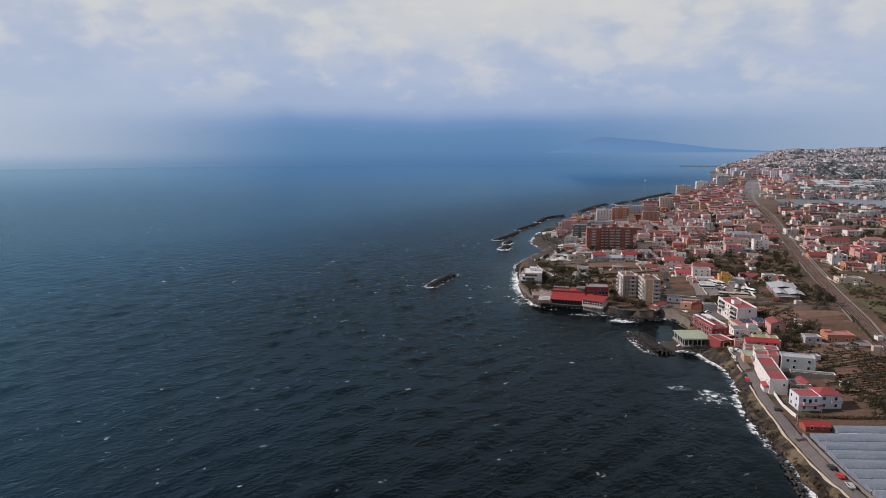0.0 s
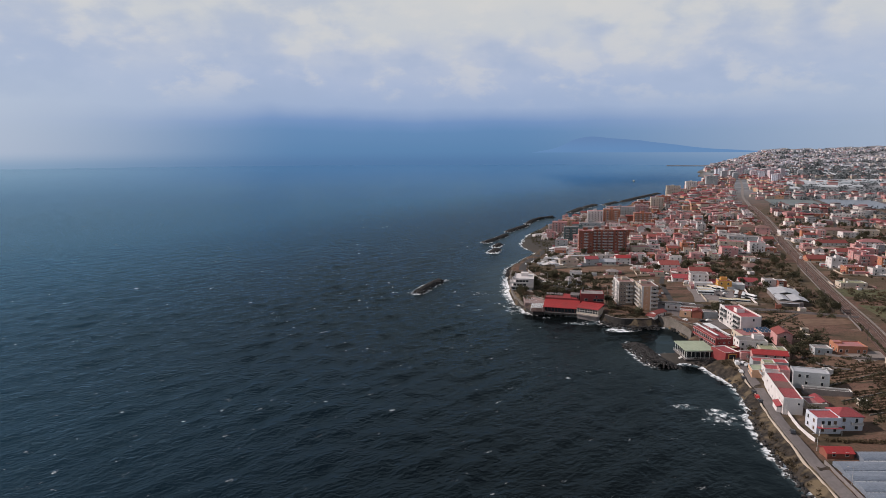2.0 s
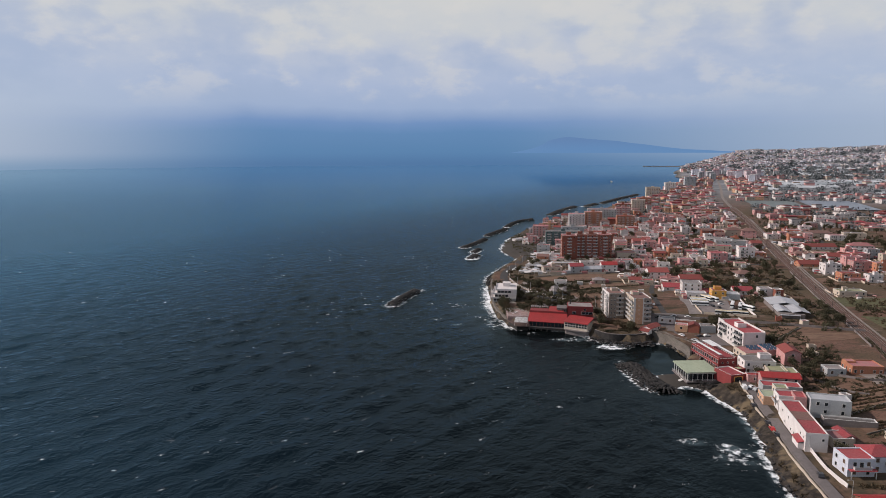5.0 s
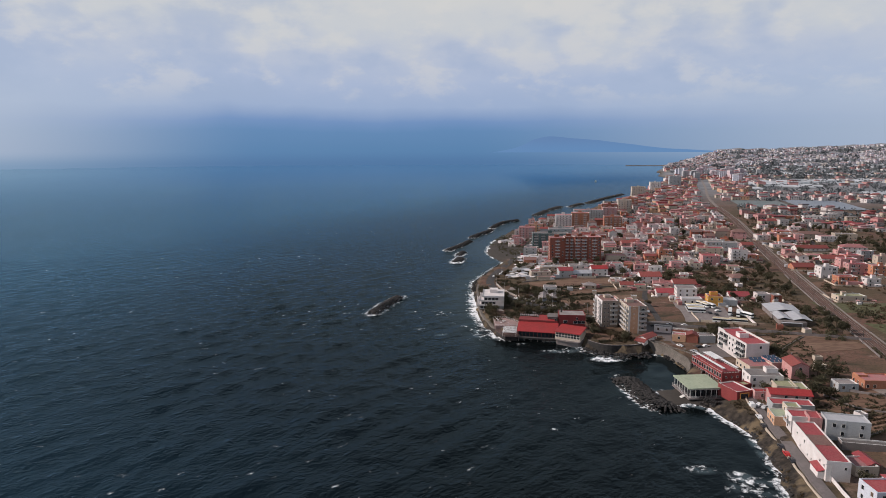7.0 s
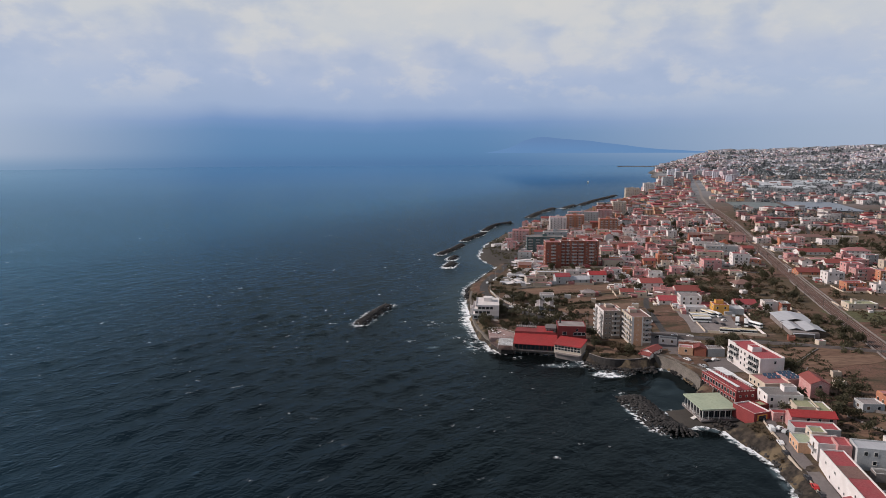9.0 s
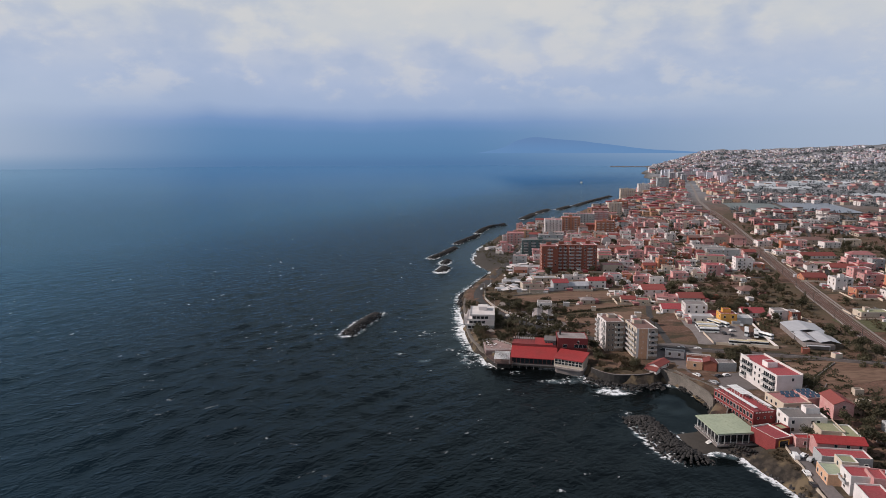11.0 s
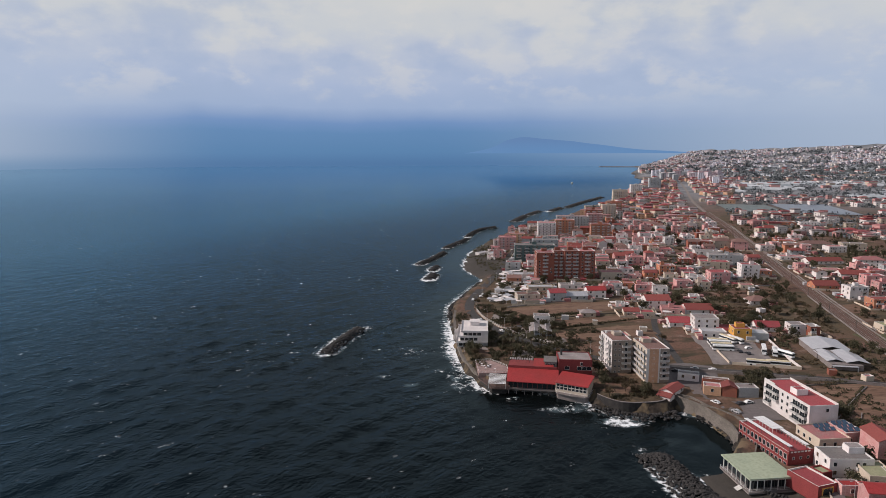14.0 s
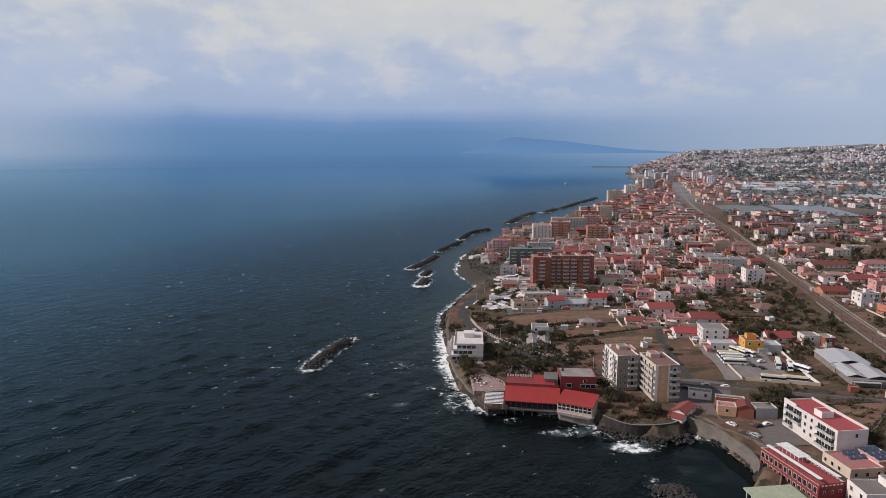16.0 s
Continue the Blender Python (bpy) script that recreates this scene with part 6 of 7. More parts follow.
def far_houses(name, count, pick, label, wmin, wmax, hmin, hmax, walls, roofs, panes=True):
    """Far buildings, too small to pick apart, each with walls, a roof and dark rows of windows."""
    sh = Shape()
    pts = []
    while len(pts) < count:
        pts.append(pick())
    px, py = np.array([p[0] for p in pts]), np.array([p[1] for p in pts])
    s, nw = inland(px, py), len(walls)
    rr = np.hypot(px - HUB[0], py - HUB[1])
    rx = np.interp(py, RAIL_PTS[:, 1], RAIL_PTS[:, 0])
    g = height(px, py, s)
    for (x, y), si, gi, ri, rail in zip(pts, s, g, rr, rx):
        if math.hypot(x - 712, y - 1300) < 78 or math.hypot(x - 812, y - 1262) < 92:
            continue
        if si < 12 or ri > 4740 or (y < 2100 and abs(x - rail) < 22):
            continue
        w, d, h = FAR.uniform(wmin, wmax), FAR.uniform(wmin, wmax) * 0.8, FAR.uniform(hmin, hmax)
        a = radians(FAR.choice((-14, -20, -8, 10)))
        c, q = math.cos(a), math.sin(a)
        wm, rm = FAR.randrange(nw), nw + FAR.randrange(len(roofs))

        def ring(k, z):
            return [(x + (u * w * c - v * d * q) * k / 2, y + (u * w * q + v * d * c) * k / 2, z) for u, v in ((-1, -1), (1, -1), (1, 1), (-1, 1))]

        sh.solid(ring(1, gi - 4), ring(1, gi + h), wm, False)
        sh.solid(ring(1.05, gi + h - 0.1), ring(1.05 if FAR.random() < 0.6 else 0.3, gi + h + FAR.choice((0.5, 0.6, 1.8))), rm, False)
        if not panes:
            continue
        for f in range(int(h / 3.1)):
            z = gi + f * 3.1 + 1.0
            for (ax, ay), (bx, by) in (((-w, -d), (w, -d)), ((w, -d), (w, d)), ((w, d), (-w, d)), ((-w, d), (-w, -d))):
                ln = math.hypot(bx - ax, by - ay) / 2
                n = max(1, int(ln / 4.5))
                nx, ny = (by - ay) / (2 * ln), -(bx - ax) / (2 * ln)
                for i in range(n):
                    m = (i + 0.5) / n
                    row = []
                    for k, zz in ((-0.7, z), (0.7, z), (0.7, z + 1.5), (-0.7, z + 1.5)):
                        q0 = m + k / ln
                        u, v = (ax + (bx - ax) * q0) / 2 + nx * 0.05, (ay + (by - ay) * q0) / 2 + ny * 0.05
                        row.append((x + u * c - v * q, y + u * q + v * c, zz))
                    sh.face(row, nw + len(roofs))
    ob = structure(name, sh, (*[WALL[k] for k in walls], *[ROOF[k] for k in roofs], GLASS), label, "houses", "stuff")
    return ob


def polar(b0, b1, r0, r1):
    b, r = radians(FAR.uniform(b0, b1)), FAR.uniform(r0, r1)
    return HUB[0] + r * math.sin(b), HUB[1] + r * math.cos(b)


def gaps(b0, b1, r0, r1, scale, least):
    """A spot in one of the built-up patches, with open land between them."""
    while True:
        x, y = polar(b0, b1, r0, r1)
        if noise.noise((x * scale * 0.6, y * scale * 1.5, 2.0)) > least:
            return x, y


def along_shore(r0, r1, depth):
    while True:
        i = FAR.randrange(len(coast) - 1)
        x, y = coast[i]
        if r0 < math.hypot(x - HUB[0], y - HUB[1]) < r1:
            return x + FAR.uniform(16, depth), y - FAR.uniform(0, depth * 0.5)


# colours of the far town and trees, paled and cooled to carry the haze
WALL["farpink"] = material("plaster_pink_hazed", (0.56, 0.46, 0.49), 0.85, 0.15, 0.05)
WALL["farwhite"] = material("plaster_white_hazed", (0.63, 0.62, 0.68), 0.85, 0.15, 0.05)
WALL["farcream"] = material("plaster_cream_hazed", (0.58, 0.53, 0.50), 0.85, 0.15, 0.05)
FARLEAF = material("leaves_hazed", (0.118, 0.132, 0.140), 0.9, 0.3, 0.02, (0.150, 0.160, 0.166))
ROOF["farpale"] = material("roof_screed_hazed", (0.46, 0.43, 0.43), 0.9, 0.2, 0.05)
far_houses("far_houses", 420, lambda: along_shore(1150, 2500, 260), "distant red and white houses along the shore", 10, 18, 5, 11, ("white", "cream", "pink", "peach"), ("redpaint", "redgrey", "tile", "grey"))
far_houses("far_houses", 330, lambda: polar(21, 42, 1000, 1700), "distant low houses on the plain", 9, 17, 4, 9, ("white", "cream", "pink", "white"), ("redgrey", "tile", "grey", "redpaint"))
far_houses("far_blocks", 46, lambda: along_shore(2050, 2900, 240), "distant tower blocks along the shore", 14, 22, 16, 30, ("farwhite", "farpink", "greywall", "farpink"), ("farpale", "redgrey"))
far_houses("far_houses", 240, lambda: polar(20, 43, 1900, 3600), "scattered distant houses between glasshouses", 12, 24, 5, 12, ("white", "cream", "pink"), ("redgrey", "grey", "tile"), False)
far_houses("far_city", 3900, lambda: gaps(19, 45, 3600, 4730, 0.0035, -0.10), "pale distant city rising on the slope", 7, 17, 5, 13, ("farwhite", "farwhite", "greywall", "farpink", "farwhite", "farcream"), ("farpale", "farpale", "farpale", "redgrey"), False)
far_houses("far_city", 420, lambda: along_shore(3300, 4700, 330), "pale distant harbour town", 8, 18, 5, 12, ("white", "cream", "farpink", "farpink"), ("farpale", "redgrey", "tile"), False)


def far_tunnels(name, count, pick, label):
    sh = Shape()
    for _ in range(count):
        x, y = pick()
        g = gz(x, y)
        if g < 4 or abs(x - np.interp(y, RAIL_PTS[:, 1], RAIL_PTS[:, 0])) < 70:
            continue
        a = radians(-14 + FAR.uniform(-8, 8))
        c, q = math.cos(a), math.sin(a)
        n, ln = FAR.randint(3, 9), FAR.uniform(40, 110)
        for k in range(n):
            v0 = k * 9.5
            for p, r in (((0, 0.4), (2.2, 3.4)), ((2.2, 3.4), (4.5, 4.2)), ((4.5, 4.2), (6.8, 3.4)), ((6.8, 3.4), (9.0, 0.4))):
                row = []
                for u, (v, z) in ((0, p), (ln, p), (ln, r), (0, r)):
                    row.append((x + u * c - (v0 + v) * q, y + u * q + (v0 + v) * c, g + z))
                sh.face(row)
    return structure(name, sh, (PLASTIC_WHITE,), label, "greenhouses", "stuff")


PLASTIC_WHITE = material("plastic_white", (0.66, 0.67, 0.70), 0.5, 0.3, 0.012, (0.22, 0.26, 0.28))
far_tunnels("far_greenhouses", 140, lambda: gaps(25.5, 45, 1650, 2500, 0.003, 0.0), "rows of distant white plastic tunnels")
far_tunnels("far_greenhouses", 260, lambda: gaps(25.5, 45, 2400, 3700, 0.003, -0.15), "rows of distant white plastic glasshouses")

# ---- plants ----


def leaf_cloud(count, rx, ry, rz, size, seed, lumps=7, mid=0.0):
    """A crown of many small leaf clumps with gaps between its lumps."""
    rs = np.random.RandomState(seed)
    sh = Shape()
    cen = [np.array((rs.uniform(-0.6, 0.6) * rx, rs.uniform(-0.6, 0.6) * ry, mid + rs.uniform(-0.45, 0.55) * rz)) for _ in range(lumps)]
    for i in range(count):
        c = cen[rs.randint(lumps)]
        v = rs.randn(3)
        v /= np.linalg.norm(v)
        p = c + v * np.array((rx, ry, rz)) * rs.uniform(0.28, 0.56)
        a, b = rs.randn(3), rs.randn(3)
        a /= np.linalg.norm(a)
        b -= a * a.dot(b)
        b /= np.linalg.norm(b)
        s = size * rs.uniform(0.5, 1.2)
        sh.face([tuple(p - a * s), tuple(p - b * s * 0.6), tuple(p + a * s), tuple(p + b * s * 0.6 + v * s * 0.3)])
    return sh


def tree(kind, seed, h, leaf, name, label):
    rs = np.random.RandomState(seed)
    t = thing(name, 0, -900 - 20 * seed, 0, 0, label, "tree", "trees of the town")
    s = Shape()
    s.rod((0, 0, -0.5), (0.1, 0, h * 0.45), 0.22 * h / 6, 8, 0, 0.13 * h / 6)
    for k in range(5):
        a = k * 1.26 + rs.rand()
        s.rod((0.1, 0, h * (0.32 + 0.05 * k)), (math.cos(a) * h * 0.24, math.sin(a) * h * 0.24, h * (0.6 + 0.04 * k)), 0.09 * h / 6, 6, 0, 0.03)
    part("trunk", s, t, mats=(BARK,))
    if kind == "broad":
        part("crown", leaf_cloud(620, h * 0.48, h * 0.45, h * 0.36, h * 0.065, seed, 9, h * 0.66), t, mats=(leaf,))
    else:
        part("crown", leaf_cloud(480, h * 0.20, h * 0.20, h * 0.50, h * 0.05, seed, 8, h * 0.55), t, mats=(leaf,))
    return t


def palm(seed, h):
    rs = np.random.RandomState(seed)
    t = thing("palm_tree", 0, -900 - 20 * seed, 0, 0, "palm tree with drooping green fronds", "palm tree", "palms on the cape")
    s = Shape()
    for k in range(5):
        s.rod((0.06 * k, 0, h * k / 5 - 0.3), (0.06 * (k + 1), 0, h * (k + 1) / 5), 0.24 - 0.015 * k, 8, 0, 0.22 - 0.015 * k)
    part("trunk", s, t, mats=(BARK,))
    for k in range(16):
        a = k * 2.4 + rs.rand() * 0.3
        up = rs.uniform(0.1, 1.0)
        f = Shape()
        prev = None
        for i in range(6):
            r = 2.6 * i / 5
            z = h + up * r - 0.32 * r * r
            wdt = 0.34 * math.sin(math.pi * (i + 0.6) / 6.4)
            ca, sa = math.cos(a), math.sin(a)
            row = [(0.3 + r * ca - wdt * sa, r * sa + wdt * ca, z - 0.12), (0.3 + r * ca, r * sa, z), (0.3 + r * ca + wdt * sa, r * sa - wdt * ca, z - 0.12)]
            if prev:
                f.face([prev[0], prev[1], row[1], row[0]])
                f.face([prev[1], prev[2], row[2], row[1]])
            prev = row
        part("frond", f, t, mats=(LEAF,))
    return t


TREES = [tree("broad", 1, 6.5, LEAF, "broadleaf_tree", "dark green broadleaf tree with uneven crown"),
         tree("broad", 2, 5.0, LEAF2, "broadleaf_tree", "olive-green tree with open crown"),
         tree("broad", 3, 8.5, LEAF, "broadleaf_tree", "tall dark evergreen tree with dense crown"),
         tree("slim", 4, 8.0, LEAF, "cypress", "slim dark cypress tree")]
PALMS = [palm(1, 6.0), palm(2, 7.5)]
USED_PROTO = set()


def plant(proto, x, y, k=None, rot=None):
    m = pose(x, y, gz(x, y) - 0.05, 0, 0, TOWN.uniform(0, 360))
    if proto not in USED_PROTO:
        USED_PROTO.add(proto)
        proto.matrix_world = m
        return proto
    return copy_thing(proto, m)


for _ in range(34):
    x, y = TOWN.uniform(78, 130), TOWN.uniform(522, 600)
    if free(x, y, 1.5, 7.0) and inland(x, y)[0] > 9:
        plant(TREES[TOWN.choice((0, 0, 1, 2))], x, y)
for _ in range(40):
    x, y = TOWN.uniform(66, 135), TOWN.uniform(610, 770)
    if free(x, y, 1.2, 6.0) and inland(x, y)[0] > 7 and not (y < 650 and x > 104):
        plant(TREES[TOWN.choice((0, 1, 1))], x, y)
for x, y in ((93, 541), (97, 545), (101, 539), (106, 537), (88, 536), (84, 541), (110, 545), (118, 548), (90, 552)):
    plant(PALMS[TOWN.randrange(2)], x, y)
for x, y, k in ((188, 461, 2), (192, 466, 2), (196, 462, 2), (185, 466, 0), (193, 472, 0), (199, 468, 2), (66, 530, 1), (65, 539, 0), (66, 521, 1), (68, 535, 0), (82, 560, 0), (80, 552, 0),
                (80, 570, 0), (103, 550, 0), (112, 556, 0), (121, 563, 1), (98, 568, 1), (118, 574, 0), (126, 545, 0), (113, 530, 0), (106, 524, 0), (122, 482, 0), (120, 474, 0), (123, 490, 2),
                (118, 463, 1), (131, 465, 1), (135, 463, 0), (138, 466, 1), (128, 468, 1), (203, 420, 2), (206, 428, 0), (202, 410, 0), (208, 384, 0), (214, 388, 0), (206, 390, 2), (199, 378, 0),
                (191, 352, 0), (194, 364, 0), (188, 366, 2), (156, 291, 0), (180, 296, 0), (178, 272, 2), (184, 266, 0), (190, 276, 2), (186, 388, 0), (193, 384, 0), (170, 374, 0), (268, 470, 2),
                (272, 462, 0), (262, 462, 0), (266, 455, 2), (276, 474, 0), (283, 500, 0), (280, 490, 0), (225, 560, 0), (236, 556, 0), (247, 546, 0), (253, 536, 0), (168, 520, 0), (178, 534, 1)):
    plant(TREES[k], x, y)
count = 0
for _ in range(4000):
    if count >= 230:
        break
    y = TOWN.uniform(560, 1050)
    x = TOWN.uniform(110, 620)
    if x > 200 + (y - 380) * 0.9 or not free(x, y, 2.2, 3.0) or inland(x, y)[0] < 24 or (y < 650 and 104 < x < 190):
        continue
    count += 1
    plant(TREES[TOWN.choice((0, 0, 1, 1, 2, 3))], x, y)


def scrub(name, spots, label, size, leaf, seed, per=26, rise=0.9):
    """Low bushes, as one mass of leaf clumps."""
    rs = np.random.RandomState(seed)
    px, py = np.array([p[0] for p in spots]), np.array([p[1] for p in spots])
    g = height(px, py)
    sh = Shape()
    for (x, y), z in zip(spots, g):
        k = rs.uniform(0.6, 1.5)
        for _ in range(per):
            v = rs.randn(3)
            v /= np.linalg.norm(v)
            p = np.array((x, y, z + 0.2)) + v * np.array((1.3, 1.3, rise)) * k * rs.uniform(0.5, 1)
            p[2] = max(p[2], z)
            a = rs.randn(3)
            b = rs.randn(3)
            a /= np.linalg.norm(a)
            b /= np.linalg.norm(b)
            s = size * rs.uniform(0.5, 1.2)
            sh.face([tuple(p - a * s), tuple(p - b * s * 0.7), tuple(p + a * s), tuple(p + b * s * 0.7)])
    return structure(name, sh, (leaf,), label, "bushes", "stuff")


PAVED = ((190, 484, 234, 544), (168, 425, 188, 453), (152, 464, 186, 504))


def scatter(count, x0, y0, x1, y1, seed, ok=None, clear=1.5):
    r, out = random.Random(seed), []
    for _ in range(count * 6):
        if len(out) >= count:
            break
        x, y = r.uniform(x0, x1), r.uniform(y0, y1)
        if any(a < x < c and b < y < d for a, b, c, d in PAVED):
            continue
        if noise.noise((x * 0.035, y * 0.035, seed)) > -0.1 and free(x, y, clear, 3.2) and (ok is None or ok(x, y)):
            out.append((x, y))
    return out


cliff_pts = []
cr = random.Random(3)
cl = smooth_line([(117, 150), (120, 216), (125, 244), (130, 279), (138, 305), (146, 329), (149, 351), (148, 366)], 1.0)
for _ in range(520):
    x, y = cl[cr.randrange(len(cl))]
    cliff_pts.append((x + abs(cr.gauss(4.5, 2.2)), y + cr.uniform(-1, 1)))
COAST_ROAD_PTS = smooth_line(ROAD_COAST, 4.0)
cliff_pts = [p for p in cliff_pts if np.min(np.hypot(*(COAST_ROAD_PTS - np.array(p)).T)) > 5.0]
scrub("cliff_scrub", cliff_pts, "dry olive scrub on the sea cliff", 0.45, LEAF2, 1, 22, 0.7)
scrub("field_scrub", scatter(900, 176, 262, 300, 470, 2), "dark green bushes between the plots", 0.55, LEAF, 2)
scrub("field_scrub", scatter(800, 200, 455, 345, 700, 3), "olive bushes along the railway", 0.55, LEAF2, 3)
scrub("cape_scrub", scatter(300, 76, 512, 132, 602, 4), "dense dark shrubs of the cape gardens", 0.5, LEAF, 4, 30, 1.3)
scrub("cape_scrub", scatter(70, 63, 510, 70, 546, 5), "round dark shrubs inside the sea wall", 0.5, LEAF, 5, 30, 1.6)
scrub("town_scrub", scatter(2600, 120, 650, 560, 1000, 6, None, 0.4), "bushes and hedges between town houses", 0.7, LEAF, 6, 20, 1.0)
scrub("meadow_scrub", scatter(700, 290, 380, 560, 660, 7), "scattered bushes beyond the railway", 0.8, LEAF2, 7, 20, 1.0)
CAPE_PATCHES = ((85, 527, 10, 7), (92, 545, 9, 6), (104, 560, 10, 5), (99, 571, 7, 6), (113, 549, 8, 5), (117, 536, 8, 6), (100, 534, 8, 5), (66, 527, 3, 10), (70, 602, 5, 4), (73, 614, 5, 6),
                (92, 628, 7, 6), (103, 618, 9, 4), (97, 600, 6, 4), (112, 599, 10, 4), (132, 600, 12, 3), (150, 602, 8, 2.5), (118, 592, 6, 3), (141, 560, 8, 5), (131, 541, 7, 5), (140, 573, 14, 1.5), (92, 640, 6, 5))
hedge_spots = []
for cx_, cy_, rx_, ry_ in CAPE_PATCHES:
    for _ in range(int(rx_ * ry_ * 0.75)):
        x, y = cx_ + TOWN.uniform(-1, 1) * rx_, cy_ + TOWN.uniform(-1, 1) * ry_
        if free(x, y, 0.3, 4.6) and inland(x, y)[0] > 4:
            hedge_spots.append((x, y))
scrub("cape_hedges", hedge_spots, "dense dark hedges and thickets of the cape gardens", 0.6, LEAF, 14, 30, 1.7)
scrub("cove_garden_scrub", scatter(170, 112, 458, 152, 486, 15, None, 0.5), "green bushes in the garden above the cove", 0.5, LEAF2, 15, 26, 1.1)
scrub("cove_garden_scrub", [(111 + i * 0.75, 461 + 2.5 * noise.noise((i * 0.3, 0, 0))) for i in range(50)], "green bushes on the garden edge", 0.5, LEAF, 16, 26, 1.2)
scrub("house_hedge", [(149 + i * 0.6, 270.5 - i * 0.09) for i in range(60)] + [(172 + i * 0.5, 300 - i * 0.2) for i in range(40)], "olive hedge before the blue house", 0.5, LEAF2, 18, 24, 0.9)
for _ in range(260):
    x, y = TOWN.uniform(236, 330), TOWN.uniform(452, 640)
    if noise.noise((x * 0.04, y * 0.04, 4.0)) > 0.05 and free(x, y, 1.6, 4.0) and y > 452 + (x - 236) * 1.2:
        plant(TREES[TOWN.choice((0, 1, 0, 2))], x, y)
scrub("rail_thicket", scatter(420, 232, 400, 345, 640, 22, lambda x, y: noise.noise((x * 0.05, y * 0.05, 9.0)) > 0.05, 0.8), "dark thickets beside the railway", 0.7, LEAF, 22, 30, 2.0)
scrub("garden_hedge", [(104 + i * 0.7, 600 + i * 0.04) for i in range(70)] + [(126 + i * 0.8, 569 + i * 0.2) for i in range(95)], "dark hedge line along the fields", 0.5, LEAF, 8, 22, 0.9)
scrub("town_trees", scatter(820, 130, 660, 600, 1120, 9, None, 1.0), "small dark trees among the town roofs", 0.9, LEAF, 9, 34, 2.6)
fs = Shape()
for n_ in range(3600):
    x, y = polar(19, 45, 1000, 2400) if n_ < 1500 else polar(19, 46, 2400, 4700)
    if inland(x, y)[0] < 30 or math.hypot(x - 712, y - 1300) < 70 or math.hypot(x - 812, y - 1262) < 84:
        continue
    if y < 2200 and abs(x - np.interp(y, RAIL_PTS[:, 1], RAIL_PTS[:, 0])) < 34:
        continue
    g, k = gz(x, y), FAR.uniform(2.5, 6) if n_ < 1500 else FAR.uniform(5, 13)
    for _ in range(16):
        v = Vector((FAR.gauss(0, 1), FAR.gauss(0, 1), FAR.gauss(0, 1))).normalized()
        p = Vector((x, y, g + k * 0.5)) + Vector((v.x * k * 1.3, v.y * k * 1.3, v.z * k * 0.6))
        a, b = Vector((FAR.gauss(0, 1), FAR.gauss(0, 1), FAR.gauss(0, 1))).normalized() * k * 0.5, Vector((FAR.gauss(0, 1), FAR.gauss(0, 1), FAR.gauss(0, 1))).normalized() * k * 0.4
        fs.face([tuple(p - a), tuple(p - b), tuple(p + a), tuple(p + b)])
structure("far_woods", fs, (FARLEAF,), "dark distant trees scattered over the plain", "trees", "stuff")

# ---- yard walls, pergolas and lean-tos between the houses ----
YARD = random.Random(21)
yw, ys_, yl = Shape(), Shape(), Shape()
for x, y, r in list(PLACED):
    if y < 520 or inland(x, y)[0] < 20:
        continue
    g = gz(x, y)
    a = radians(YARD.choice((-14, -10, -18)))
    c, q = math.cos(a), math.sin(a)

    def at(u, v, z, x=x, y=y, g=g, c=c, q=q):
        return (x + u * c - v * q, y + u * q + v * c, g + z)

    e = r + YARD.uniform(2.5, 4.5)
    for (u0, v0), (u1, v1) in (((-e, -e), (e, -e)), ((e, -e), (e, e)), ((-e, -e), (-e, e))):
        if YARD.random() < 0.65:
            du, dv = (0, 0.15) if v0 == v1 else (0.15, 0)
            ring = ((u0 - du, v0 - dv), (u1 + du, v0 - dv), (u1 + du, v1 + dv), (u0 - du, v1 + dv))
            h = YARD.uniform(0.9, 1.7)
            yw.solid([at(u, v, -1) for u, v in ring], [at(u, v, h) for u, v in ring])
    for _ in range(YARD.randint(0, 3)):
        u, v = YARD.choice((-1, 1)) * (r + 1.4), YARD.uniform(-e, e)
        w, d, h = YARD.uniform(1.2, 2.6), YARD.uniform(1.2, 3.0), YARD.uniform(1.9, 2.8)
        ring = ((u - w, v - d), (u + w, v - d), (u + w, v + d), (u - w, v + d))
        (ys_ if YARD.random() < 0.5 else yl).solid([at(p, o, -0.5) for p, o in ring], [at(p, o, h) for p, o in ring])
AWN = [Shape() for _ in range(4)]
for x, y, r in list(PLACED):
    if y < 540 or r < 3.5 or inland(x, y)[0] < 16:
        continue
    g = gz(x, y)
    for _ in range(YARD.randint(4, 8)):
        a, rr = YARD.uniform(0, 6.283), r * YARD.uniform(1.05, 1.7) + 1.0
        u, v = x + rr * math.cos(a), y + rr * math.sin(a)
        if not free(u, v, -1.0, 3.6) or not all(math.hypot(u - p, v - q) > o * 0.8 for p, q, o in PLACED if abs(u - p) < 20 and abs(v - q) < 20):
            continue
        w, d, h = YARD.uniform(0.7, 2.4), YARD.uniform(0.7, 1.7), YARD.choice((0.8, 1.6, 2.3, 2.6))
        th = radians(-12 + YARD.uniform(-10, 10))
        c, q = math.cos(th), math.sin(th)
        ring = [(u + p * w * c - o * d * q, v + p * w * q + o * d * c) for p, o in ((-1, -1), (1, -1), (1, 1), (-1, 1))]
        sh = AWN[YARD.randrange(4)]
        if h > 2:
            lo = [(p, o, g + h + (0.25 if k > 1 else 0.0)) for k, (p, o) in enumerate(ring)]
            sh.solid(lo, [(p, o, z + 0.08) for p, o, z in lo])
            for p, o in ring:
                sh.box(p - 0.05, o - 0.05, g - 0.3, p + 0.05, o + 0.05, g + h)
        else:
            sh.solid([(p, o, g - 0.3) for p, o in ring], [(p, o, g + h) for p, o in ring])
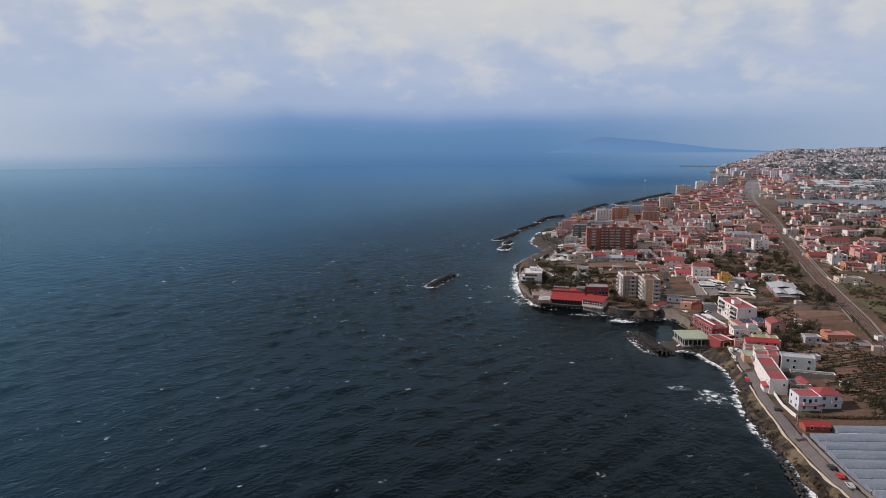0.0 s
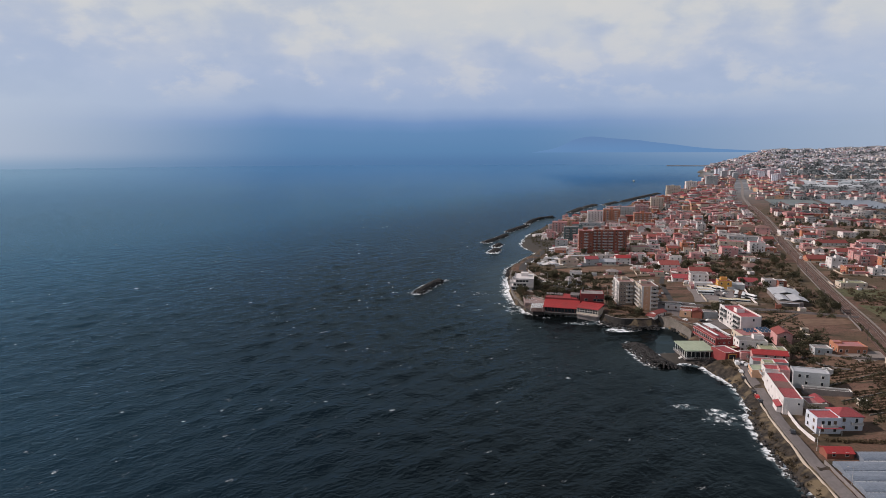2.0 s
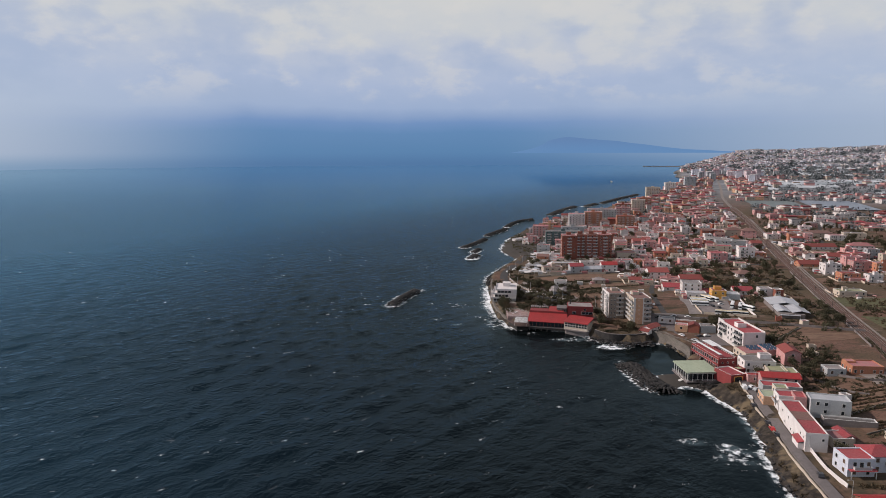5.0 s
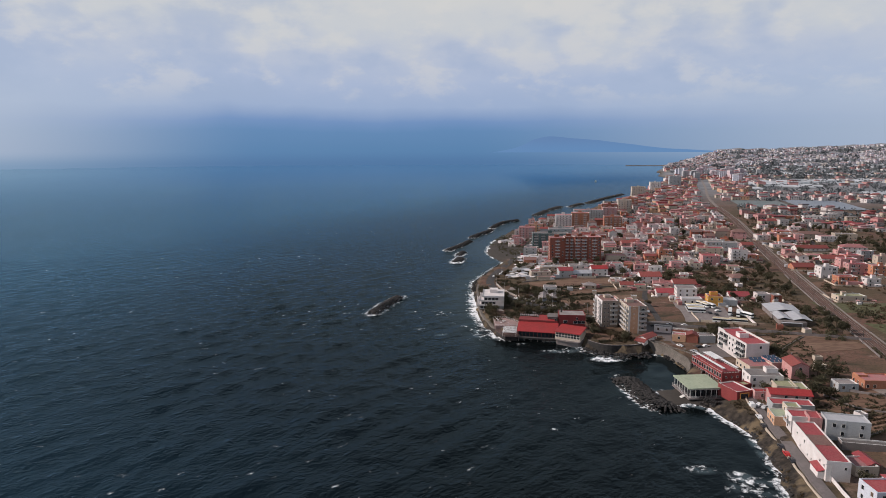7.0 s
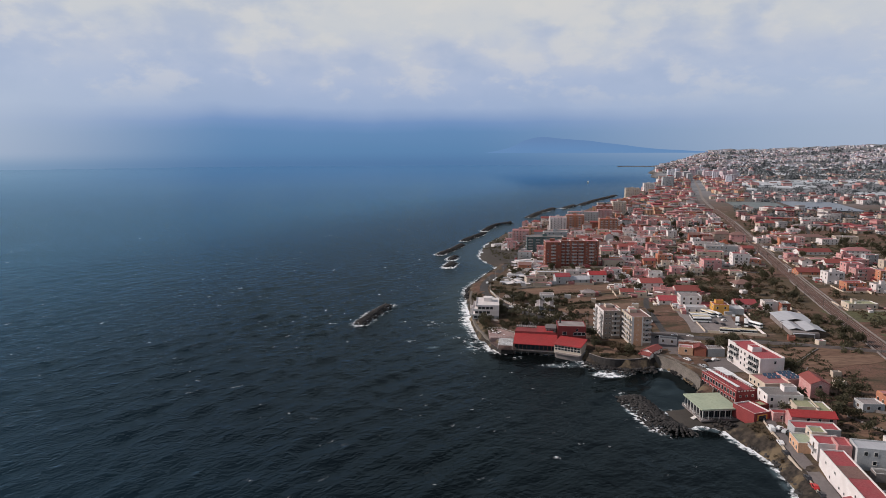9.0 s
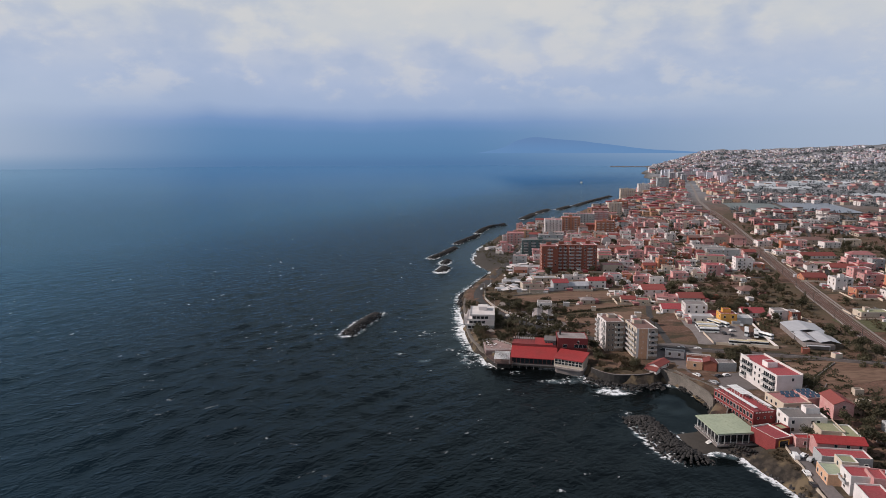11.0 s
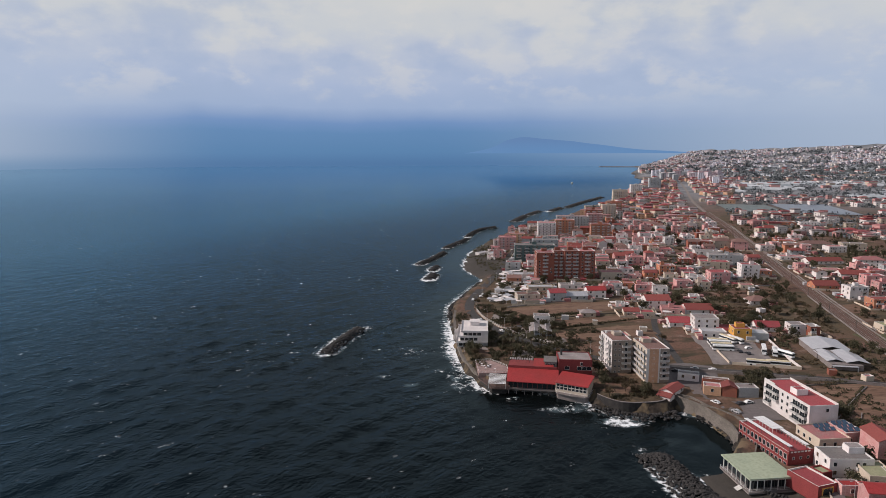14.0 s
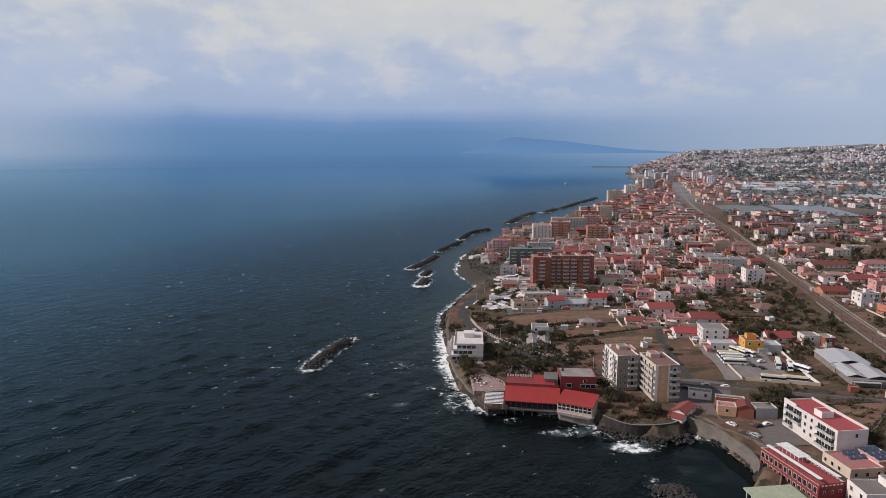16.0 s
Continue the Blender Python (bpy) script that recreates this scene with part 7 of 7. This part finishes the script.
for sh, mt, label in zip(AWN, (WALL["white"], ROOF["redpaint"], ROOF["darkgrey"], WALL["pink"]), ("white", "red", "dark", "pink")):
    structure("yard_clutter", sh, (mt,), "%s awnings, sheds and stacked goods in the yards" % label, "yard clutter", "stuff")
structure("yard_walls", yw, (WALL["cream"],), "low pale garden walls between the houses", "walls", "stuff")
structure("yard_sheds", ys_, (ROOF["redgrey"],), "small rusty sheds and lean-tos in the yards", "sheds", "stuff")
structure("yard_sheds", yl, (ROOF["sheet"],), "small pale sheet-roofed sheds in the yards", "sheds", "stuff")

# ---- garden plots: rows of crops, canes and terrace walls ----


def crop_rows(x0, y0, x1, y1, rot, gap, label, leaf, tall=0.7, seed=1):
    """Ragged rows of plants on a plot."""
    rs = np.random.RandomState(seed)
    c, q = math.cos(radians(rot)), math.sin(radians(rot))
    mx, my = (x0 + x1) / 2, (y0 + y1) / 2
    pts = []
    for v in np.arange(y0 - my, y1 - my, gap):
        for u in np.arange(x0 - mx, x1 - mx, 0.8):
            if noise.noise((u * 0.08, v * 0.3, seed)) > -0.25:
                pts.append((mx + u * c - v * q + rs.randn() * 0.12, my + u * q + v * c + rs.randn() * 0.12))
    g = height(np.array([p[0] for p in pts]), np.array([p[1] for p in pts]))
    sh = Shape()
    for (x, y), z in zip(pts, g):
        for _ in range(3):
            a, b = rs.randn(3) * 0.5, rs.randn(3) * 0.4
            p = np.array((x, y, z + tall * rs.uniform(0.2, 0.9)))
            sh.face([tuple(p - a), tuple(p - b), tuple(p + a), tuple(p + b)])
    return structure("crop_rows", sh, (leaf,), label, "crops", "stuff")


crop_rows(186, 296, 232, 322, 6, 2.6, "rows of low green crops on a garden plot", LEAF2, 0.4, 1)
crop_rows(190, 332, 226, 352, 8, 3.2, "rows of dry olive crops on brown soil", LEAF2, 0.6, 2)
crop_rows(206, 300, 250, 345, -20, 3.0, "rows of low vegetables beside the railway", LEAF2, 0.35, 3)
crop_rows(182, 268, 214, 292, 4, 2.4, "rows of garden crops behind the blue house", LEAF2, 0.8, 4)
crop_rows(244, 586, 284, 602, -10, 2.6, "rows of vines beside the railway", LEAF2, 0.8, 7)
crop_rows(300, 400, 372, 460, -10, 4.0, "rows of young trees beyond the railway", LEAF, 1.4, 8)
for k, (xa, ya, xb, yb) in enumerate(((178, 308, 236, 322), (182, 326, 238, 345), (180, 292, 226, 298), (198, 420, 240, 452), (204, 460, 262, 452), (108, 634, 188, 639), (128, 592, 190, 602), (176, 268, 214, 266), (216, 300, 240, 352), (196, 404, 216, 426))):
    wall_along("plot_wall", [(xa, ya), ((xa + xb) / 2 + 1, (ya + yb) / 2 + 1), (xb, yb)], 0.7, 0.35, WALL["concrete"] if k % 2 else STONE, "low stone terrace wall between plots")
scrub("hedge", [(182 + i * 0.9, 325 + i * 0.30 + 1.2) for i in range(60)] + [(178 + i * 0.9, 306 + i * 0.22) for i in range(66)] + [(200 + i * 0.7, 418 + i * 0.62) for i in range(55)]
      + [(240 + i * 0.35, 365 + i * 0.9) for i in range(70)], "dark hedges along the terraces", 0.5, LEAF, 12, 20, 1.0)
SHEDS = random.Random(4)
for x, y in ((184, 303), (214, 313), (226, 330), (193, 343), (205, 285), (232, 352), (246, 372), (214, 400), (221, 412), (236, 470), (247, 460), (262, 512), (270, 530), (240, 566), (262, 572), (276, 590), (255, 600), (300, 640), (310, 655), (170, 548), (176, 556), (152, 575), (137, 590)):
    villa_row(x, y, SHEDS.uniform(3, 5.5), SHEDS.uniform(2.6, 4), SHEDS.uniform(-25, 10), 1, SHEDS.choice(("greywall", "cream", "white", "brick")), SHEDS.choice(("sheet", "redgrey", "grey", "sheet")), "flat", "small garden shed with weathered roof", sides="", fh=2.3)

# ---- glasshouses by the coast road ----
GH = Shape()
n = 8
for side in range(n):
    a0, a1 = math.pi * side / n, math.pi * (side + 1) / n
    p = [(0, -math.cos(a0) * 3.4, 1.2 + math.sin(a0) * 1.15), (0, -math.cos(a1) * 3.4, 1.2 + math.sin(a1) * 1.15)]
    GH.face([(0, p[0][1], p[0][2]), (60, p[0][1], p[0][2]), (60, p[1][1], p[1][2]), (0, p[1][1], p[1][2])])
for y in (-3.4, 3.4):
    GH.box(0, y - 0.03, 0, 60, y + 0.03, 1.2)
for x in (0, 60):
    GH.face([(x, -math.cos(math.pi * i / n) * 3.4, 1.2 + math.sin(math.pi * i / n) * 1.15) for i in range(n + 1)] + [(x, 3.4, 0), (x, -3.4, 0)])
GH = GH.mesh("cover", PLASTIC)
GF = Shape()
for i in range(16):
    x = i * 4.0
    for side in range(n):
        a0, a1 = math.pi * side / n, math.pi * (side + 1) / n
        GF.rod((x, -math.cos(a0) * 3.44, 1.2 + math.sin(a0) * 1.17), (x, -math.cos(a1) * 3.44, 1.2 + math.sin(a1) * 1.17), 0.03, 4)
GF = GF.mesh("hoop", PLASTIC)
GV = Shape()
GV.box(0, -3.75, 1.15, 60, -3.05, 1.3)
GV = GV.mesh("gutter", WHITEMETAL)
for k in range(20):
    y = 255.5 - k * 7.2
    x = float(np.interp(y, (0, 150, 215, 232, 249, 252), (133.5, 134.6, 135.3, 136.8, 139, 151)))
    t = thing("greenhouse", x, y, gz(150, y) - 0.1, -2, "blue-white plastic tunnel greenhouse beside the road", "greenhouse", "greenhouses beside the road")
    part("cover", GH, t)
    part("hoop", GF, t)
    part("gutter", GV, t)

# ---- vehicles ----


def car_kind(paint, van=False):
    L, W, H = (4.9, 1.95, 2.1) if van else (4.1, 1.75, 1.45)
    t = thing("van" if van else "car", 0, -800, 0, 0, "", "van" if van else "car", "parked vehicles")
    s = Shape()
    half = W / 2
    prof = [(-L / 2, 0.35), (L / 2, 0.35), (L / 2, 0.75), (L / 2 - 0.15, 0.85)]
    prof += [(L / 2 - 0.9, 1.05), (L / 2 - 1.5, H), (-L / 2 + 0.2, H), (-L / 2, 1.0)] if van else [(L / 2 - 1.0, 0.92), (L / 2 - 1.6, H), (-L / 2 + 0.9, H), (-L / 2 + 0.25, 0.95), (-L / 2, 0.85)]
    k = len(prof)
    base = len(s.v)
    for y, f in ((-half, 1), (half, 1)):
        s.v.extend([(x, y * (0.86 if z > 1.1 else 1), z) for x, z in prof])
    s.f.append(tuple(range(base, base + k)))
    s.f.append(tuple(range(base + 2 * k - 1, base + k - 1, -1)))
    for i in range(k):
        j = (i + 1) % k
        s.f.append((base + j, base + i, base + k + i, base + k + j))
    s.m = [0] * len(s.f)
    part("body", s, t, mats=(paint,))
    s = Shape()
    z0, z1 = (1.15, H - 0.25) if van else (0.95, H - 0.1)
    x0, x1 = (L / 2 - 2.2, L / 2 - 1.2) if van else (-L / 2 + 0.75, L / 2 - 1.45)
    s.box(x0, -half * 0.99, z0, x1, half * 0.99, z1)
    part("window_band", s, t, mats=(GLASS,))
    wheel = Shape()
    wheel.rod((0, -0.1, 0), (0, 0.1, 0), 0.32, 10)
    wheel = wheel.mesh("wheel", TYRE)
    for x in (-L / 2 + 0.8, L / 2 - 0.8):
        for y in (-half + 0.08, half - 0.08):
            part("wheel", wheel, t, at=(x, y, 0.32))
    return t


CARS = [car_kind(p) for p in CARPAINT]
VAN = car_kind(CARPAINT[0], True)
NAMES = ("white", "silver", "black", "red", "blue")
for c, n_ in zip(CARS, NAMES):
    c["label"] = n_ + " parked hatchback car on asphalt"
VAN["label"] = "white parked delivery van"


def park(proto, x, y, rot, lift=0.16):
    m = pose(x, y, gz(x, y) + lift, 0, 0, rot)
    if proto not in USED_PROTO:
        USED_PROTO.add(proto)
        proto.matrix_world = m
        return proto
    return copy_thing(proto, m)


park(VAN, 155.6, 361.0, 76)
for i, x, y, r in ((0, 159.5, 361.5, 30), (1, 160.3, 358.5, 30), (2, 161.0, 355.5, 30), (0, 152.6, 350, 77), (2, 151.2, 344.3, 77), (2, 147.6, 326, 76), (3, 146.0, 320, 76), (2, 144.8, 314.5, 76),
                   (2, 139.2, 278, 68), (2, 132.3, 226, 80), (3, 131.6, 219.5, 80), (1, 131.0, 213, 82), (0, 162.5, 449, 120), (1, 166, 438, 110), (2, 173, 446, 10), (0, 177.5, 447, 10),
                   (0, 91, 575, 112), (1, 82.5, 604, 98), (0, 87.5, 662, 70), (0, 96, 672, 20), (1, 99, 679, 20), (0, 104, 662, 0), (2, 108, 667, 0), (0, 112, 661, 10), (1, 119, 664, 10), (0, 101, 655, 0), (0, 124, 671, 80), (2, 160, 497, 155), (1, 175, 491, 155), (2, 164, 490, 140), (1, 163, 503, 60), (2, 168, 512, 60), (0, 172, 519, 70),
                   (1, 231.5, 525, 60), (2, 211, 509, 80), (2, 213.5, 505, 80), (0, 219, 514, 10), (1, 222, 503, 40), (0, 183, 487.5, 155)):
    park(CARS[i], x, y, r)


def coach(roof_mat, label):
    t = thing("coach", 0, -700, 0, 0, label, "coach", "coaches parked in the yard")
    s = Shape()
    ring = [(-5.6, -1.2), (5.4, -1.2), (5.7, -0.9), (5.7, 0.9), (5.4, 1.2), (-5.6, 1.2)]
    s.solid([(x, y, 0.4) for x, y in ring], [(x * 0.985, y * 0.96, 3.0) for x, y in ring])
    part("body", s, t, mats=(CARPAINT[0],))
    s = Shape()
    s.solid([(x * 0.98, y * 0.94, 3.0) for x, y in ring], [(x * 0.95, y * 0.85, 3.2) for x, y in ring])
    s.box(-3.5, -0.7, 3.2, -1.0, 0.7, 3.42)
    part("roof", s, t, mats=(roof_mat,))
    s = Shape()
    s.solid([(x * 1.004, y * 1.012, 1.5) for x, y in ring], [(x * 0.998, y * 0.992, 2.5) for x, y in ring])
    part("window_band", s, t, mats=(GLASS,))
    wheel = Shape()
    wheel.rod((0, -0.15, 0), (0, 0.15, 0), 0.48, 10)
    wheel = wheel.mesh("wheel", TYRE)
    for x in (-3.4, 3.6):
        for y in (-1.08, 1.08):
            part("wheel", wheel, t, at=(x, y, 0.48))
    return t


YELLOW = material("coach_cream", (0.62, 0.52, 0.34), 0.4, 0.1, 0.5)
COACH = [coach(CARPAINT[0], "white parked coach in the yard"), coach(YELLOW, "coach with cream roof parked in the yard")]
for i, x, y, r in ((1, 207, 525, -15), (0, 206, 521.5, -15), (1, 204.6, 517, -15), (0, 203.5, 513, -15), (1, 215.5, 529, 105), (0, 219, 527, 105), (1, 208.5, 488.5, -24),
                   (1, 217.5, 485, -24), (0, 224.5, 508, 60), (0, 227.5, 503, 60), (0, 230.5, 499.5, 112)):
    park(COACH[i], x, y, r, 0.22)
wall_along("yard_wall", [(197, 493), (212, 485.5), (226, 478.5)], 1.6, 0.25, WALL["cream"], "white wall along the coach yard")
wall_along("yard_wall", [(226, 478.5), (229, 492), (234, 508), (240, 527)], 1.5, 0.25, WALL["white"], "white wall beside the coach yard")
wall_along("yard_wall", [(196, 494), (199, 510), (203, 528)], 1.4, 0.25, WALL["cream"], "white wall beside the parked coaches")
wall_along("field_wall", [(205, 372), (218, 361), (240, 356)], 1.2, 0.25, WALL["concrete"], "grey garden wall behind the plots")
wall_along("field_wall", [(194, 368), (198, 352), (206, 345)], 1.0, 0.25, WALL["concrete"], "pale plot wall")
wall_along("house_wall", [(147.5, 296.5), (144, 282), (143.5, 270)], 1.5, 0.25, WALL["white"], "white garden wall along the road")

# ---- sea wall of the cove ----
cw = Shape()
CW = smooth_line([(148.0, 458.5), (151.2, 452), (153.8, 446), (155.2, 436), (155.9, 425), (153.5, 415.5)], 2.0)
for (a, b), (c, d) in zip(CW[:-1], CW[1:]):
    cw.solid([(a - 0.9, b, -1.5), (c - 0.9, d, -1.5), (c + 0.9, d, -1.5), (a + 0.9, b, -1.5)][::-1], [(a - 0.2, b, 5.7), (c - 0.2, d, 5.7), (c + 0.9, d, 5.7), (a + 0.9, b, 5.7)][::-1])
    cw.solid([(a - 0.35, b, 5.7), (c - 0.35, d, 5.7), (c + 0.35, d, 5.7), (a + 0.35, b, 5.7)][::-1], [(a - 0.35, b, 6.4), (c - 0.35, d, 6.4), (c + 0.35, d, 6.4), (a + 0.35, b, 6.4)][::-1])
gw = Shape()
GW = smooth_line([(113.5, 466), (116, 461), (119.5, 456.5), (124, 454.2), (131, 453.4), (138, 453.8), (144, 456.5)], 2.0)
for (a, b), (c, d) in zip(GW[:-1], GW[1:]):
    gw.solid([(a, b - 0.5, -1.2), (c, d - 0.5, -1.2), (c, d + 0.5, -1.2), (a, b + 0.5, -1.2)], [(a, b - 0.3, 5.5), (c, d - 0.3, 5.5), (c, d + 0.5, 5.5), (a, b + 0.5, 5.5)], 0)
    gw.solid([(a, b - 0.4, 5.5), (c, d - 0.4, 5.5), (c, d + 0.4, 5.5), (a, b + 0.4, 5.5)], [(a, b - 0.4, 5.7), (c, d - 0.4, 5.7), (c, d + 0.4, 5.7), (a, b + 0.4, 5.7)], 1)
structure("garden_wall", gw, (ROCK, WALL["concrete"]), "dark stone garden wall with pale coping above the rocks", "wall")
structure("cove_wall", cw, (STONE,), "tall grey stone retaining wall above the cove", "wall")

# ---- cape gardens: balusters, tents, open glasshouse ----
BAL = smooth_line(shifted([(107, 540), (97.5, 558.5), (89.5, 578.5), (82.5, 602), (80, 628)], -4.7), 2.6)
PIER = Shape()
PIER.box(-0.35, -0.35, -0.5, 0.35, 0.35, 1.25)
PIER.box(-0.45, -0.45, 1.25, 0.45, 0.45, 1.45)
PIER = PIER.mesh("pier", WALL["white"])
bal = thing("balustrade", BAL[0][0], BAL[0][1], 0, 0, "white balustrade piers along the promenade road", "balustrade")
for x, y in BAL:
    part("pier", PIER, bal, at=(x - BAL[0][0], y - BAL[0][1], gz(x, y)))
TENT = thing("market_tent", 0, -650, 0, 0, "white canvas tent on a steel frame", "tent", "white tents by the promenade")
s = Shape()
s.solid([(-2.1, -2.1, 2.3), (2.1, -2.1, 2.3), (2.1, 2.1, 2.3), (-2.1, 2.1, 2.3)], [(-0.1, -0.1, 3.4), (0.1, -0.1, 3.4), (0.1, 0.1, 3.4), (-0.1, 0.1, 3.4)])
part("canopy", s, TENT, mats=(WALL["white"],))
for x in (-2, 2):
    for y in (-2, 2):
        s = Shape()
        s.rod((x, y, -0.3), (x, y, 2.3), 0.06, 5)
        part("leg", s, TENT, mats=(RAIL,))
AWNING = []
for k, (w, d, m) in enumerate(((7.0, 3.6, "white"), (5.0, 3.0, "white"), (9.0, 4.2, "sheet"))):
    t = thing("sun_awning", 0, -640 - 10 * k, 0, 0, "flat white canvas awning on thin posts" if m == "white" else "long pale sheet canopy on thin posts", "awning", "awnings of the lido")
    s = Shape()
    lo = [(-w / 2, -d / 2, 2.3), (w / 2, -d / 2, 2.3), (w / 2, d / 2, 2.8), (-w / 2, d / 2, 2.8)]
    s.solid(lo, [(a, b, z + 0.12) for a, b, z in lo])
    part("canopy", s, t, mats=(WALL["white"] if m == "white" else ROOF["sheet"],))
    for x in (-w / 2 + 0.2, w / 2 - 0.2):
        for y, z in ((-d / 2 + 0.2, 2.32), (d / 2 - 0.2, 2.74)):
            s = Shape()
            s.rod((x, y, -0.3), (x, y, z), 0.07, 5)
            part("leg", s, t, mats=(RAIL,))
    AWNING.append(t)
LIDO = random.Random(17)
tents = 0
for _ in range(900):
    y = LIDO.uniform(648, 776)
    lo = float(np.interp(y, (648, 690, 776), (98, 112, 134)))
    x = LIDO.uniform(lo, float(np.interp(y, (648, 664, 690, 776), (113, 115, 142, 160))))
    if tents < 46 and free(x, y, 2.0, 5.0):
        tents += 1
        PLACED.append((x, y, 2.3))
        proto = TENT if tents % 4 == 0 else AWNING[LIDO.randrange(3)]
        m = pose(x, y, gz(x, y), 0, 0, LIDO.choice((-14, -10, -55, -60, 30)) + LIDO.uniform(-8, 8))
        if proto not in USED_PROTO:
            USED_PROTO.add(proto)
            proto.matrix_world = m
        else:
            copy_thing(proto, m)
for k in range(2):
    og = thing("open_glasshouse", 110.5 + k * 7.0, 569.5 - k * 1.5, gz(112, 570), -14, "long grey glasshouse with white frame", "greenhouse")
    s = Shape()
    for x0, x1, z0, z1 in ((-3.2, 0, 2.6, 3.8), (0, 3.2, 3.8, 2.6)):
        lo = [(x0, -11, z0), (x1, -11, z1), (x1, 11, z1), (x0, 11, z0)]
        s.solid(lo, [(x, y, z + 0.08) for x, y, z in lo])
    part("roof", s, og, mats=(ROOF["grey"],))
    s = Shape()
    s.box(-3.1, -10.9, -0.4, 3.1, 10.9, 2.55)
    part("wall", s, og, mats=(PLASTIC,))
    s = Shape()
    for x in (-3.2, 0, 3.2):
        s.rod((x, -11.1, -0.3), (x, -11.1, 3.9 if x == 0 else 2.7), 0.1, 5)
        s.rod((x, -11.1, 3.92 if x == 0 else 2.72), (x, 11.1, 3.92 if x == 0 else 2.72), 0.1, 5)
    part("frame", s, og, mats=(WHITEMETAL,))
field("cove_garden_soil", 118, 459, 141, 474, 4, SOIL, "bare reddish garden soil above the cove", 0.10)
field("garden_paving", 88, 521, 100, 537, -20, PAVE, "pale paved court in the cape garden", 0.14)
field("garden_paving", 99, 563, 107, 585, 10, PAVE, "worn rose paved court in the cape garden", 0.14)
field("garden_paving", 112, 537, 124, 552, -10, PAVE, "pale paved court behind the restaurant", 0.13)
field("garden_paving", 92, 606, 106, 616, -12, PAVE, "worn pink paved court beside the road", 0.14)

# ---- poles ----


def pole(x, y, h, label, arm=2.2, rot=0.0):
    t = thing("lamp_post", x, y, gz(x, y), rot, label, "street lamp", "posts along the roads")
    s = Shape()
    s.rod((0, 0, -0.3), (0, 0, h), 0.11, 6, 0, 0.06)
    part("pole", s, t, mats=(RAIL,))
    if arm:
        s = Shape()
        s.rod((0, 0, h - 0.1), (arm, 0, h + 0.25), 0.045, 5)
        s.box(arm - 0.3, -0.12, h + 0.15, arm + 0.35, 0.12, h + 0.3)
        part("arm", s, t, mats=(RAIL,))
    return t


for x, y in shifted([p for p in ROAD_COAST if p[1] > 130], -4.3)[::2]:
    pole(x, y, 6.5, "grey street lamp post beside the coast road", 1.8, 180)
for x, y in shifted([p for p in ROAD_NORTH if p[1] < 1000], -4.6)[::2]:
    pole(x, y, 7.5, "grey street lamp post on the promenade", 2.0, 180)
for i, (x, y) in enumerate(shifted([p for p in RAILWAY if 200 < p[1] < 1100], 6.2)[::4]):
    t = thing("railway_mast", x, y, gz(x, y), -25, "thin steel railway mast with arm", "mast", "masts along the railway")
    s = Shape()
    s.rod((0, 0, -0.3), (0, 0, 8.2), 0.14, 6)
    part("pole", s, t, mats=(MAST,))
    s = Shape()
    s.rod((0, 0, 7.2), (8.0, 0, 7.5), 0.06, 5)
    s.rod((0, 0, 8.1), (4.0, 0, 7.35), 0.04, 5)
    part("arm", s, t, mats=(MAST,))

# ---- beach club and small sheds ----
villa_row(146, 868, 26, 9, 62, 1, "white", "grey", "flat", "low white beach club above dark sand", sides="sn", z=2.4, fh=3.0)
villa_row(152, 884, 30, 12, 58, 1, "white", "sheet", "flat", "white beach club hall with broad terrace", sides="sn", z=2.6, fh=3.6)
villa_row(137, 893, 16, 6, 40, 1, "white", "sheet", "flat", "white beach pavilion at the sand edge", sides="s", z=1.8, fh=3.0)
for x, y, w, d, r, rf in ((119, 583, 10, 8, -12, "grey"), (126, 588, 6, 5, -12, "sheet"), (104, 668, 8, 6, -10, "sheet"), (110, 672, 6, 5, -10, "grey"), (112, 681, 7, 6, -8, "sheet"),
                          (119, 690, 8, 6, -12, "grey"), (126, 697, 6, 5, -12, "sheet"), (120, 702, 7, 5, -12, "redgrey"), (131, 706, 9, 6, -12, "grey"), (140, 703, 6, 6, -12, "sheet"), (133, 720, 14, 9, -12, "sheet")):
    villa_row(x, y, w, d, r, 1 if w < 10 else 2, TOWN.choice(("white", "cream", "white")), rf, "flat", "low whitewashed seaside building with %s roof" % ROOF_WORD[rf], sides="s" if w > 8 else "")

POND = material("net_cover", (0.14, 0.17, 0.17), 0.6, 0.25, 0.05, (0.18, 0.20, 0.20))
field("plastic_field", 667, 1232, 757, 1368, -20, POND, "large grey-green plastic-covered field", 1.2)
field("plastic_field", 762, 1167, 862, 1357, -20, PLASTIC, "large pale grey plastic-covered field", 1.2)

# ---- vessels ----
boat = thing("motor_boat", 732, 2385, -0.2, 60, "small white motor boat under way", "boat")
s = Shape()
ring = [(-9, -3), (5, -3), (11, 0), (5, 3), (-9, 3)]
s.solid([(x * 0.85, y * 0.7, -0.8) for x, y in ring], [(x, y, 2.0) for x, y in ring])
part("hull", s, boat, mats=(WHITEMETAL,))
s = Shape()
s.box(-5, -2, 2.0, 2, 2, 4.2)
part("cabin", s, boat, mats=(WHITEMETAL,))
